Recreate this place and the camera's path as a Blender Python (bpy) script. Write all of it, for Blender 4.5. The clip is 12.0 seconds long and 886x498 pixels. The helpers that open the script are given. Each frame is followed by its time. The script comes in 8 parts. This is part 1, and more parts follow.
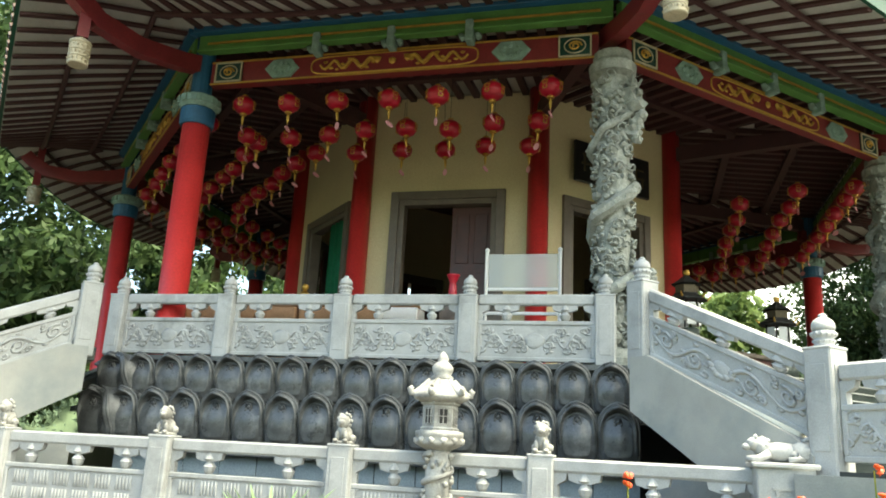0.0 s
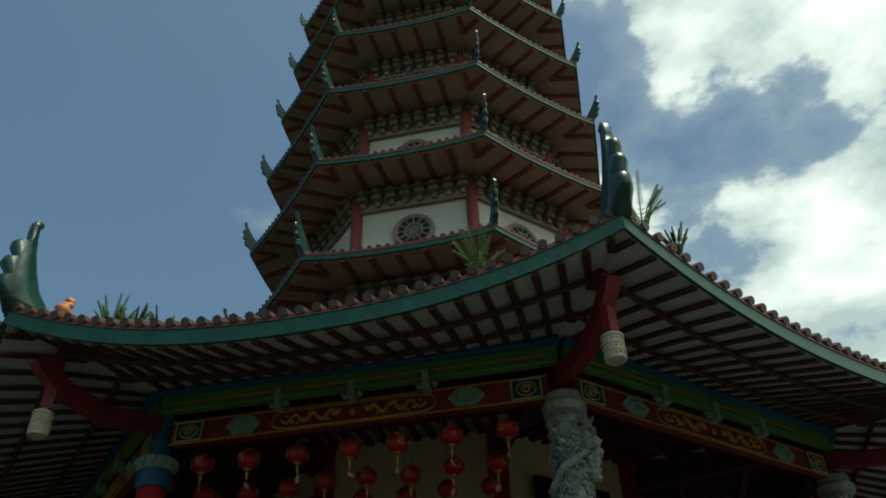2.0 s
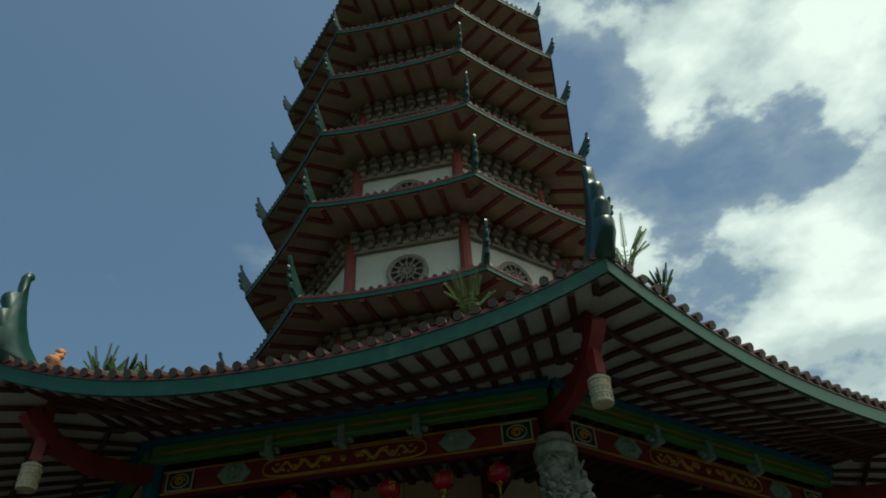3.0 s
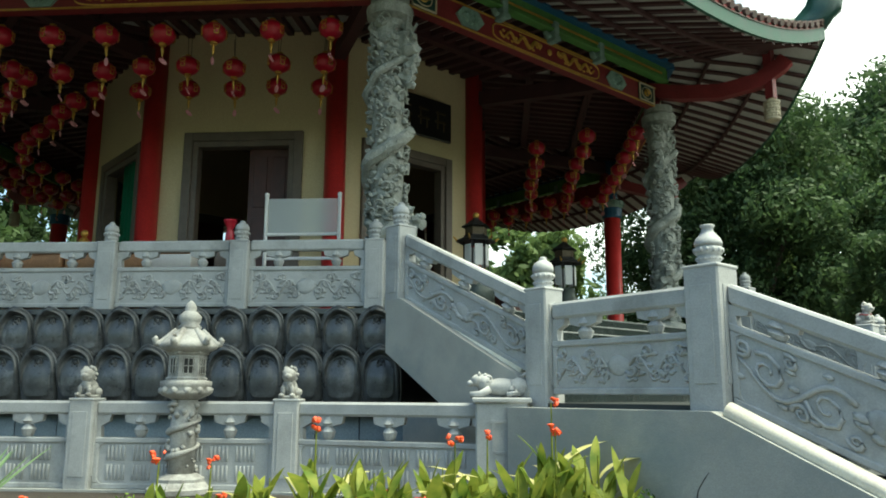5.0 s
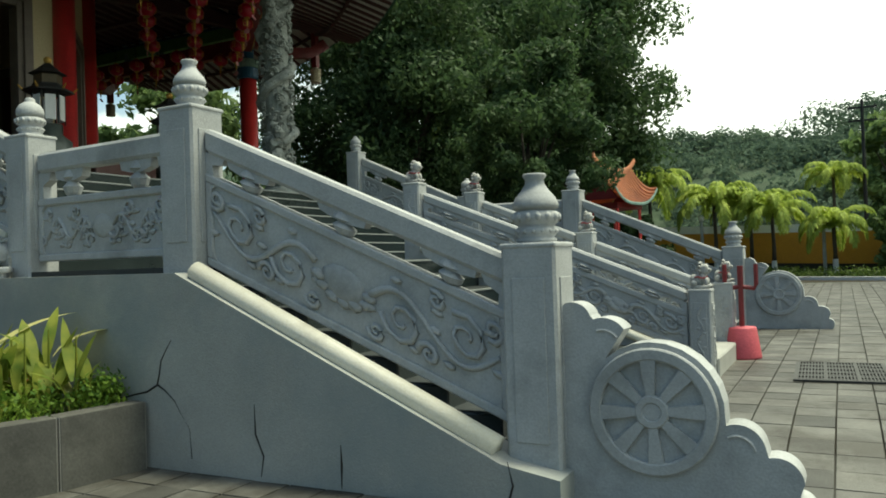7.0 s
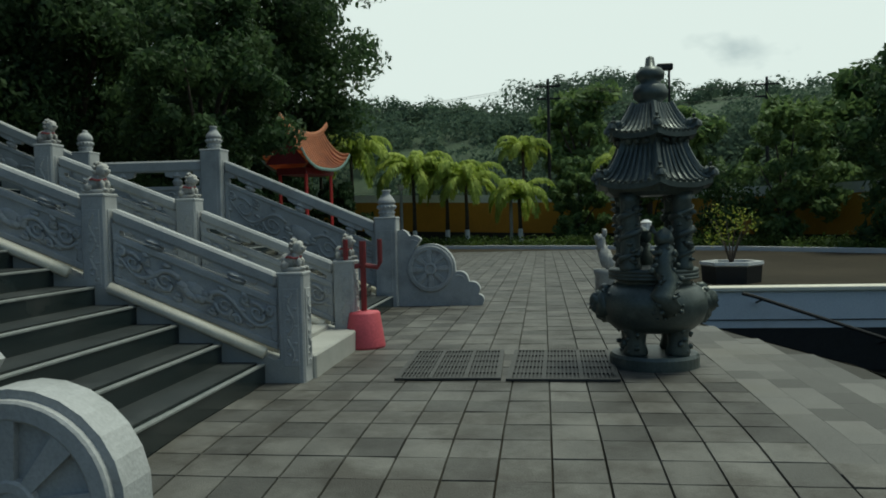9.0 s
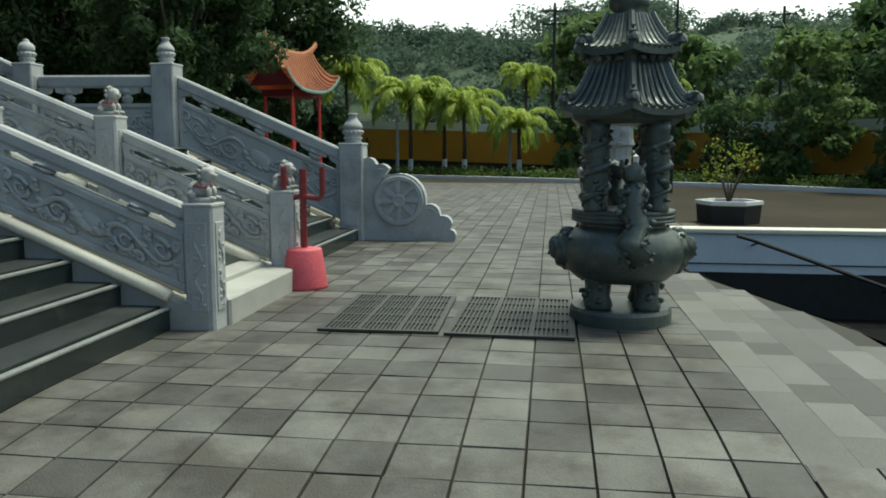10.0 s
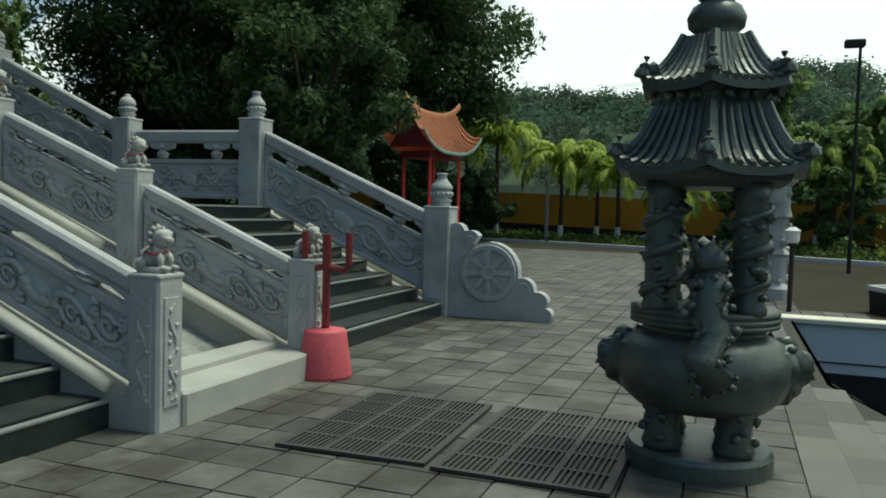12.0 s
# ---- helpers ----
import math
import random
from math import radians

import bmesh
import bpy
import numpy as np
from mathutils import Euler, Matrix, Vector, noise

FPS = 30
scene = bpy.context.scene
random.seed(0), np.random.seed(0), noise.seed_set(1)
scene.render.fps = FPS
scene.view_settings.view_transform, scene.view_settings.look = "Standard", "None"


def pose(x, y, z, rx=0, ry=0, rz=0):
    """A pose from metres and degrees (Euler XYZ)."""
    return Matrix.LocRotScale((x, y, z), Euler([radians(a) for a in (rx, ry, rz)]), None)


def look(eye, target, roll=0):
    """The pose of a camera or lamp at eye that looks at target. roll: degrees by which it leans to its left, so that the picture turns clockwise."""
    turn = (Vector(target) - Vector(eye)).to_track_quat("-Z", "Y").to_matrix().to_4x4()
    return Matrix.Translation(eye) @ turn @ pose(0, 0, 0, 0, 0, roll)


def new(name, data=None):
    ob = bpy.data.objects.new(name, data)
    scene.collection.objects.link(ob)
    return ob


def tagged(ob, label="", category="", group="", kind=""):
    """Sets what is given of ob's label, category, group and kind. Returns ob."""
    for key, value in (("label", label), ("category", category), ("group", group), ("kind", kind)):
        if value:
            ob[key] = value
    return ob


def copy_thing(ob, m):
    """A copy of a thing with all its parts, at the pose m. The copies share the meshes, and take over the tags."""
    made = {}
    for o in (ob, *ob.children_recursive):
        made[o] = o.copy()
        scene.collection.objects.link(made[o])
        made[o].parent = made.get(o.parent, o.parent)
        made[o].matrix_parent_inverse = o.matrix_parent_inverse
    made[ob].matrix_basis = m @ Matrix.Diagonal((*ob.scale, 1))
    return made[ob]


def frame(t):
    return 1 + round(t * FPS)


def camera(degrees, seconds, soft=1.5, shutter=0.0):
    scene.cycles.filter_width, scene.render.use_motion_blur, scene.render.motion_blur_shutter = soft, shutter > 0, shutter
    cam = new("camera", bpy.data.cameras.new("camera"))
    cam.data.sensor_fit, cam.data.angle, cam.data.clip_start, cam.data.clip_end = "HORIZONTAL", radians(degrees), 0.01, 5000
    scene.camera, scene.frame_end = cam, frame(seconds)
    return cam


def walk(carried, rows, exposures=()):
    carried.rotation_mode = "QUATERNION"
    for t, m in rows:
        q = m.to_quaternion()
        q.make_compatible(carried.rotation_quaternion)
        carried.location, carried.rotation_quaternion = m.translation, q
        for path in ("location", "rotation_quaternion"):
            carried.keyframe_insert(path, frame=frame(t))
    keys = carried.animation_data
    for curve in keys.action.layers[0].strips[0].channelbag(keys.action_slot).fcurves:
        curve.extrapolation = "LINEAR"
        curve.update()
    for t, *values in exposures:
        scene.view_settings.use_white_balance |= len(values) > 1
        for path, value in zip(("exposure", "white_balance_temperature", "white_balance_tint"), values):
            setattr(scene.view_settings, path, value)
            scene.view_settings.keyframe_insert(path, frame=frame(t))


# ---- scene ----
# ---- the walk ----
cam = camera(58.91, 12.0, soft=1.8)
ROWS = [  # seconds, x, y, z, yaw, pitch, roll
    (0.0, -13.59, -20.37, 1.436, -31.05, 14.64, -2.93),
    (0.5, -13.59, -20.38, 1.503, -33.35, 20.99, -1.66),
    (1.0, -13.76, -20.50, 1.524, -33.78, 27.12, -0.72),
    (1.5, -14.00, -20.59, 1.521, -33.67, 33.13, 0.61),
    (2.0, -14.11, -20.77, 1.555, -32.94, 38.22, 1.70),
    (2.5, -14.12, -20.97, 1.624, -31.92, 40.39, 2.65),
    (2.7, -14.08, -21.02, 1.646, -31.87, 41.65, 2.84),
    (4.3, -13.24, -21.44, 1.680, -35.27, 21.73, -1.58),
    (4.5, -13.05, -21.36, 1.699, -36.16, 18.01, -1.57),
    (5.0, -12.41, -21.28, 1.566, -40.96, 10.49, -0.24),
    (5.5, -11.95, -21.40, 1.494, -49.51, 4.49, 2.01),
    (6.0, -11.44, -21.64, 1.418, -54.50, 1.38, 2.46),
    (6.5, -10.94, -21.84, 1.403, -58.22, 0.31, 2.51),
    (7.0, -10.40, -22.16, 1.445, -62.96, 0.89, 1.89),
    (7.5, -9.95, -22.51, 1.454, -69.39, 1.87, 1.64),
    (7.7, -9.60, -22.50, 1.468, -72.80, 2.01, 1.50),
    (9.3, -7.78, -23.14, 1.484, -83.92, -3.30, 1.27),
    (9.5, -7.55, -23.21, 1.534, -83.16, -5.41, 1.07),
    (10.0, -6.99, -23.46, 1.461, -82.18, -7.29, -0.07),
    (10.5, -6.53, -23.74, 1.513, -79.89, -8.01, -1.22),
    (11.0, -6.02, -23.95, 1.512, -79.11, -7.17, -0.93),
    (11.5, -5.62, -24.12, 1.483, -76.85, -2.98, -1.26),
    (12.0, -5.15, -24.20, 1.487, -69.84, -2.81, -1.61),
]
EXPOSURES = [  # seconds, stops, kelvin, tint
    (0.0, 2.2, 7650, 0), (0.5, 1.8, 7850, -1), (1.0, 0.75, 7900, -7), (1.5, 0.1, 7200, -10), (2.0, -0.35, 6650, -11), (2.7, -0.5, 6500, -11), (4.0, -0.6, 6350, -11),
    (4.5, -0.2, 6750, -12), (5.0, 1.1, 6900, -8), (5.5, 1.76, 7050, -3), (6.0, 0.98, 7150, -6), (6.5, 0.92, 7150, -7), (7.2, 0.08, 7150, -8), (7.7, -0.35, 7050, -8), (9.3, -0.75, 6300, -8),
    (9.8, -0.1, 6400, -7), (10.4, 0.2, 6700, -5), (11.0, 0.28, 6650, -6), (11.5, -0.5, 6450, -10), (12.0, -0.3, 6450, -10)]
walk(cam, [(t, pose(x, y, z, 90 + p, r, w)) for t, x, y, z, w, p, r in ROWS], EXPOSURES)

# ---- sky and sun ----
SUN_AZ, SUN_EL = radians(-58), radians(72)     # from +x towards +y
world = bpy.data.worlds.new("sky")
scene.world = world
world.use_nodes = True
wn, wl = world.node_tree.nodes, world.node_tree.links
wn.clear()
sky = wn.new("ShaderNodeTexSky")
sky.sky_type = "NISHITA"
sky.sun_disc = False
sky.sun_elevation = SUN_EL
sky.sun_rotation = math.pi / 2 - SUN_AZ
sky.dust_density = 1.2
tc = wn.new("ShaderNodeTexCoord")
mp = wn.new("ShaderNodeMapping")
mp.inputs["Scale"].default_value = (1.0, 1.0, 1.9)
wl.new(tc.outputs["Generated"], mp.inputs["Vector"])
cn = wn.new("ShaderNodeTexNoise")
cn.inputs["Scale"].default_value = 3.6
cn.inputs["Detail"].default_value = 9
cn.inputs["Roughness"].default_value = 0.56
wl.new(mp.outputs[0], cn.inputs["Vector"])
# thicker cloud towards the sun's side, open blue on the other
dp = wn.new("ShaderNodeVectorMath")
dp.operation = "DOT_PRODUCT"
wl.new(tc.outputs["Generated"], dp.inputs[0])
dp.inputs[1].default_value = (0.8, -0.6, -0.1)
ma = wn.new("ShaderNodeMath")
ma.operation = "MULTIPLY_ADD"
ma.inputs[1].default_value = 0.42
wl.new(dp.outputs["Value"], ma.inputs[0])
wl.new(cn.outputs["Fac"], ma.inputs[2])
cr = wn.new("ShaderNodeValToRGB")
cr.color_ramp.elements[0].position = 0.505
cr.color_ramp.elements[1].position = 0.56
wl.new(ma.outputs[0], cr.inputs["Fac"])
veil = wn.new("ShaderNodeValToRGB")
veil.color_ramp.elements[0].position, veil.color_ramp.elements[1].position = 0.42, 0.6
veil.color_ramp.elements[1].color = (0.5, 0.5, 0.5, 1)
wl.new(ma.outputs[0], veil.inputs["Fac"])
cover = wn.new("ShaderNodeMixRGB")
cover.blend_type = "LIGHTEN"
cover.inputs["Fac"].default_value = 1.0
wl.new(cr.outputs["Color"], cover.inputs["Color1"])
wl.new(veil.outputs["Color"], cover.inputs["Color2"])
cl = wn.new("ShaderNodeMixRGB")
shade = wn.new("ShaderNodeValToRGB")
shade.color_ramp.elements[0].position, shade.color_ramp.elements[1].position = 0.56, 0.74
shade.color_ramp.elements[0].color, shade.color_ramp.elements[1].color = (0.5, 0.55, 0.6, 1), (1, 1, 1, 1)
puff = wn.new("ShaderNodeTexNoise")
puff.inputs["Scale"].default_value = 7.0
puff.inputs["Detail"].default_value = 8
wl.new(mp.outputs[0], puff.inputs["Vector"])
pa = wn.new("ShaderNodeMath")
pa.operation = "MULTIPLY_ADD"
pa.inputs[1].default_value = 0.45
wl.new(puff.outputs["Fac"], pa.inputs[0])
pb = wn.new("ShaderNodeMath")
pb.operation = "SUBTRACT"
pb.inputs[1].default_value = 0.2
wl.new(ma.outputs[0], pb.inputs[0])
wl.new(pb.outputs[0], pa.inputs[2])
wl.new(pa.outputs[0], shade.inputs["Fac"])
glow = wn.new("ShaderNodeMixRGB")
glow.blend_type = "MULTIPLY"
glow.inputs["Fac"].default_value = 1.0
glow.inputs["Color2"].default_value = (9.6, 9.8, 9.9, 1)
wl.new(shade.outputs["Color"], glow.inputs["Color1"])
wl.new(glow.outputs["Color"], cl.inputs["Color2"])
wl.new(cover.outputs["Color"], cl.inputs["Fac"])
wl.new(sky.outputs["Color"], cl.inputs["Color1"])
bg = wn.new("ShaderNodeBackground")
bg.inputs["Strength"].default_value = 0.14
wl.new(cl.outputs["Color"], bg.inputs["Color"])
wo = wn.new("ShaderNodeOutputWorld")
wl.new(bg.outputs[0], wo.inputs["Surface"])
sun = new("sun", bpy.data.lights.new("sun", "SUN"))
sun.data.energy = 3.7
sun.data.angle = radians(14)
sun.data.color = (1.0, 0.94, 0.84)
sun_dir = Vector((math.cos(SUN_AZ) * math.cos(SUN_EL), math.sin(SUN_AZ) * math.cos(SUN_EL), math.sin(SUN_EL)))
sun.matrix_world = look(sun_dir * 80, (0, 0, 0))


# ---- materials ----
def material(name, color, rough=0.6, metal=0.0, dark=0.7, scale=3.0, fine=40.0, bump=0.15, spread=0.0, island=0.0, stain=None, stain_at=0.62, coat=0.0, spec=0.5, grain=0.35):
    """A surface with broad mottling, fine grain and relief; spread varies it from piece to piece."""
    m = bpy.data.materials.new(name)
    m.use_nodes = True
    n, l = m.node_tree.nodes, m.node_tree.links
    b = n["Principled BSDF"]
    co = n.new("ShaderNodeTexCoord")
    geo = n.new("ShaderNodeNewGeometry")
    big = n.new("ShaderNodeTexNoise")
    big.inputs["Scale"].default_value = scale
    big.inputs["Detail"].default_value = 6
    big.inputs["Roughness"].default_value = 0.65
    l.new(geo.outputs["Position"], big.inputs["Vector"])
    small = n.new("ShaderNodeTexNoise")
    small.inputs["Scale"].default_value = fine
    small.inputs["Detail"].default_value = 4
    l.new(geo.outputs["Position"], small.inputs["Vector"])
    ramp = n.new("ShaderNodeValToRGB")
    ramp.color_ramp.elements[0].position = 0.32
    ramp.color_ramp.elements[1].position = 0.68
    ramp.color_ramp.elements[0].color = (*[c * dark for c in color], 1)
    ramp.color_ramp.elements[1].color = (*color, 1)
    l.new(big.outputs["Fac"], ramp.inputs["Fac"])
    mix = n.new("ShaderNodeMixRGB")
    mix.blend_type = "OVERLAY"
    mix.inputs["Fac"].default_value = grain
    l.new(ramp.outputs["Color"], mix.inputs["Color1"])
    l.new(small.outputs["Fac"], mix.inputs["Color2"])
    out = mix.outputs["Color"]
    if stain:
        sn = n.new("ShaderNodeTexNoise")
        sn.inputs["Scale"].default_value = scale * 0.45
        sn.inputs["Detail"].default_value = 9
        sn.inputs["Roughness"].default_value = 0.7
        l.new(geo.outputs["Position"], sn.inputs["Vector"])
        sr = n.new("ShaderNodeValToRGB")
        sr.color_ramp.elements[0].position = stain_at - 0.08
        sr.color_ramp.elements[1].position = stain_at + 0.08
        l.new(sn.outputs["Fac"], sr.inputs["Fac"])
        sm = n.new("ShaderNodeMixRGB")
        sm.inputs["Color2"].default_value = (*stain, 1)
        l.new(sr.outputs["Color"], sm.inputs["Fac"])
        l.new(out, sm.inputs["Color1"])
        out = sm.outputs["Color"]
    if spread:
        oi = n.new("ShaderNodeObjectInfo")
        mr = n.new("ShaderNodeMapRange")
        mr.inputs["To Min"].default_value = 1 - spread
        mr.inputs["To Max"].default_value = 1 + spread
        l.new(oi.outputs["Random"], mr.inputs["Value"])
        hs = n.new("ShaderNodeHueSaturation")
        l.new(mr.outputs[0], hs.inputs["Value"])
        l.new(out, hs.inputs["Color"])
        out = hs.outputs["Color"]
    if island:
        mr = n.new("ShaderNodeMapRange")
        mr.inputs["To Min"].default_value = 1 - island
        mr.inputs["To Max"].default_value = 1 + island
        l.new(geo.outputs["Random Per Island"], mr.inputs["Value"])
        hs = n.new("ShaderNodeHueSaturation")
        l.new(mr.outputs[0], hs.inputs["Value"])
        l.new(out, hs.inputs["Color"])
        out = hs.outputs["Color"]
    l.new(out, b.inputs["Base Color"])
    rr = n.new("ShaderNodeMapRange")
    rr.inputs["To Min"].default_value = max(rough - 0.12, 0.04)
    rr.inputs["To Max"].default_value = min(rough + 0.12, 1)
    l.new(big.outputs["Fac"], rr.inputs["Value"])
    l.new(rr.outputs[0], b.inputs["Roughness"])
    b.inputs["Metallic"].default_value = metal
    b.inputs["Coat Weight"].default_value = coat
    b.inputs["Specular IOR Level"].default_value = spec
    bp = n.new("ShaderNodeBump")
    bp.inputs["Strength"].default_value = bump
    bp.inputs["Distance"].default_value = 0.02
    l.new(small.outputs["Fac"], bp.inputs["Height"])
    l.new(bp.outputs[0], b.inputs["Normal"])
    return m


def leaf_material(name, color, light, scale=0.8, spec=0.22):
    """Leaves: colour varies over the crown and from leaf to leaf, some light passes through."""
    m = bpy.data.materials.new(name)
    m.use_nodes = True
    n, l = m.node_tree.nodes, m.node_tree.links
    b = n["Principled BSDF"]
    geo = n.new("ShaderNodeNewGeometry")
    nz = n.new("ShaderNodeTexNoise")
    nz.inputs["Scale"].default_value = scale
    nz.inputs["Detail"].default_value = 5
    l.new(geo.outputs["Position"], nz.inputs["Vector"])
    ad = n.new("ShaderNodeMath")
    ad.operation = "MULTIPLY_ADD"
    ad.inputs[1].default_value = 0.5
    l.new(geo.outputs["Random Per Island"], ad.inputs[0])
    sb = n.new("ShaderNodeMath")
    sb.operation = "SUBTRACT"
    sb.inputs[1].default_value = 0.25
    l.new(nz.outputs["Fac"], sb.inputs[0])
    l.new(sb.outputs[0], ad.inputs[2])
    r = n.new("ShaderNodeValToRGB")
    r.color_ramp.elements[0].color = (*color, 1)
    r.color_ramp.elements[1].color = (*light, 1)
    r.color_ramp.elements[0].position = 0.25
    r.color_ramp.elements[1].position = 0.8
    l.new(ad.outputs[0], r.inputs["Fac"])
    l.new(r.outputs["Color"], b.inputs["Base Color"])
    b.inputs["Roughness"].default_value = 0.6
    b.inputs["Specular IOR Level"].default_value = spec
    tr = n.new("ShaderNodeBsdfTranslucent")
    l.new(r.outputs["Color"], tr.inputs["Color"])
    mx = n.new("ShaderNodeMixShader")
    mx.inputs["Fac"].default_value = 0.42
    l.new(b.outputs[0], mx.inputs[1])
    l.new(tr.outputs[0], mx.inputs[2])
    l.new(mx.outputs[0], n["Material Output"].inputs["Surface"])
    return m


STONE = material("grey carved stone", (0.435, 0.445, 0.445), 0.75, dark=0.76, scale=2.4, fine=60, bump=0.2, stain=(0.25, 0.26, 0.255), stain_at=0.61, grain=0.22)
LIGHTSTONE = material("pale lion stone", (0.46, 0.455, 0.43), 0.8, dark=0.7, scale=6, fine=50, bump=0.4, stain=(0.22, 0.215, 0.2), stain_at=0.57)
PLASTER = material("grey painted plaster", (0.395, 0.395, 0.368), 0.7, dark=0.8, scale=1.1, fine=70, bump=0.2, stain=(0.26, 0.285, 0.28), stain_at=0.55, grain=0.2)
CREAM = material("cream coping", (0.78, 0.74, 0.62), 0.55, dark=0.9, scale=3, fine=60, stain=(0.5, 0.46, 0.38), stain_at=0.68)
LOTUS = material("polished dark lotus stone", (0.095, 0.1, 0.104), 0.3, dark=0.55, coat=0.4, scale=5, fine=50, bump=0.35, stain=(0.17, 0.175, 0.18), stain_at=0.6)
POOLTILE = material("blue-grey plinth tile", (0.34, 0.42, 0.47), 0.4, dark=0.85, scale=2, spread=0.08)
DRAGON = material("carved grey-green column stone", (0.34, 0.36, 0.33), 0.8, dark=0.55, scale=5, fine=40, bump=0.5, stain=(0.14, 0.15, 0.13), stain_at=0.6)
RED = material("red lacquer", (0.55, 0.035, 0.035), 0.38, dark=0.8, scale=1.5, fine=30, bump=0.05)
DARKRED = material("dark red beam paint", (0.22, 0.022, 0.026), 0.5, dark=0.7, scale=2, fine=30)
BLUE = material("blue paint", (0.014, 0.10, 0.20), 0.45, dark=0.75, scale=2, fine=30)
GREEN = material("green beam paint", (0.10, 0.26, 0.065), 0.5, dark=0.7, scale=2, fine=30)
TEAL = material("weathered teal fascia paint", (0.006, 0.082, 0.045), 0.5, dark=0.6, scale=2.5, fine=30, stain=(0.06, 0.15, 0.11), stain_at=0.69)
DARKTEAL = material("dark teal glazed ridge", (0.009, 0.055, 0.042), 0.35, dark=0.6, scale=3, fine=30)
GOLD = material("gold paint", (0.62, 0.36, 0.08), 0.4, metal=0.5, dark=0.75, scale=5, fine=40)
AGED = material("pale verdigris carving", (0.25, 0.38, 0.33), 0.6, dark=0.6, scale=6, fine=40, bump=0.4)
IVORY = material("ivory bell paint", (0.52, 0.45, 0.32), 0.6, dark=0.7, scale=8, fine=60)
WHITEPAINT = material("white soffit paint", (0.80, 0.80, 0.76), 0.7, dark=0.85, scale=1.5, fine=30)
RAFTER = material("dark brown rafter paint", (0.07, 0.025, 0.025), 0.6, dark=0.7, scale=2, fine=30)
PEACH = material("peach tier soffit paint", (0.82, 0.64, 0.47), 0.7, dark=0.8, scale=1.2, fine=20, stain=(0.45, 0.32, 0.23), stain_at=0.68)
TIERRED = material("red tier rafter paint", (0.24, 0.05, 0.04), 0.6, dark=0.7, scale=2, fine=20)
TILE = material("brown clay roof tile", (0.115, 0.062, 0.046), 0.6, dark=0.5, scale=2.5, fine=25, bump=0.3, stain=(0.07, 0.06, 0.05), stain_at=0.58)
BRACKET = material("grey-brown bracket paint", (0.30, 0.25, 0.20), 0.7, dark=0.6, scale=2, fine=25)
YELLOW = material("cream-yellow wall paint", (0.63, 0.52, 0.31), 0.6, dark=0.9, scale=0.8, fine=40, bump=0.05)
WALLWHITE = material("off-white tower wall", (0.66, 0.63, 0.56), 0.7, dark=0.85, scale=1, fine=20, stain=(0.45, 0.42, 0.36), stain_at=0.66)
FRAME = material("brown-grey door frame stone", (0.16, 0.125, 0.10), 0.45, dark=0.75, scale=3, fine=40)
DOORWOOD = material("dark red-brown door wood", (0.085, 0.026, 0.022), 0.4, dark=0.7, scale=4, fine=40)
BLACK = material("black polished granite step", (0.018, 0.027, 0.027), 0.22, dark=0.7, scale=3, fine=60, bump=0.03, stain=(0.035, 0.04, 0.038), stain_at=0.62)
NOSING = material("worn step nosing", (0.25, 0.265, 0.255), 0.5, dark=0.7, scale=6, fine=50)
TREAD = material("grey slate tread", (0.032, 0.038, 0.038), 0.45, dark=0.7, scale=3, fine=60, stain=(0.055, 0.06, 0.058), stain_at=0.6)
PAVER = material("concrete paving slab", (0.12, 0.117, 0.104), 0.6, dark=0.62, scale=3.2, fine=90, bump=0.3, spread=0.42, stain=(0.045, 0.041, 0.033), stain_at=0.518)
PAVER_FAR = material("concrete paving slabs", (0.118, 0.115, 0.102), 0.6, dark=0.58, scale=3.2, fine=90, bump=0.3, island=0.42, stain=(0.045, 0.041, 0.033), stain_at=0.518)
PAVER_LIGHT = material("pale worn paving slabs", (0.132, 0.13, 0.12), 0.75, dark=0.7, scale=1.2, fine=90, bump=0.2, island=0.4, stain=(0.10, 0.096, 0.083), stain_at=0.58)
JOINT = material("dark paving joint", (0.045, 0.043, 0.035), 0.9, dark=0.7, scale=4)
SILK = material("red lantern silk", (0.42, 0.006, 0.026), 0.32, dark=0.8, scale=4, fine=60, bump=0.1)
BRONZE = material("dark bronze", (0.1, 0.122, 0.112), 0.4, metal=0.3, dark=0.6, scale=5, fine=45, bump=0.12, stain=(0.15, 0.18, 0.16), stain_at=0.64)
IRON = material("dark iron", (0.035, 0.035, 0.035), 0.6, metal=0.5, dark=0.7, scale=6)
PINK = material("faded pink-red tub paint", (0.62, 0.10, 0.13), 0.6, dark=0.8, scale=4, stain=(0.45, 0.07, 0.08), stain_at=0.6)
BARK = material("tree bark", (0.10, 0.08, 0.06), 0.9, dark=0.5, scale=5, fine=30, bump=0.8)
SOIL = material("dark soil", (0.05, 0.04, 0.03), 0.95, dark=0.6, scale=4, fine=40, bump=0.6)
PLANTER = material("grey concrete planter block", (0.115, 0.112, 0.1), 0.85, dark=0.55, scale=3, fine=50, bump=0.12, spread=0.15, stain=(0.08, 0.08, 0.07), stain_at=0.6)


# ---- mesh tools ----
def thing(name, label="", category="", group="", kind="", at=(0, 0, 0), turn=0):
    ob = new(name)
    ob.matrix_world = pose(*at, 0, 0, turn)
    ob.empty_display_size = 0.1
    return tagged(ob, label, category, group, kind)


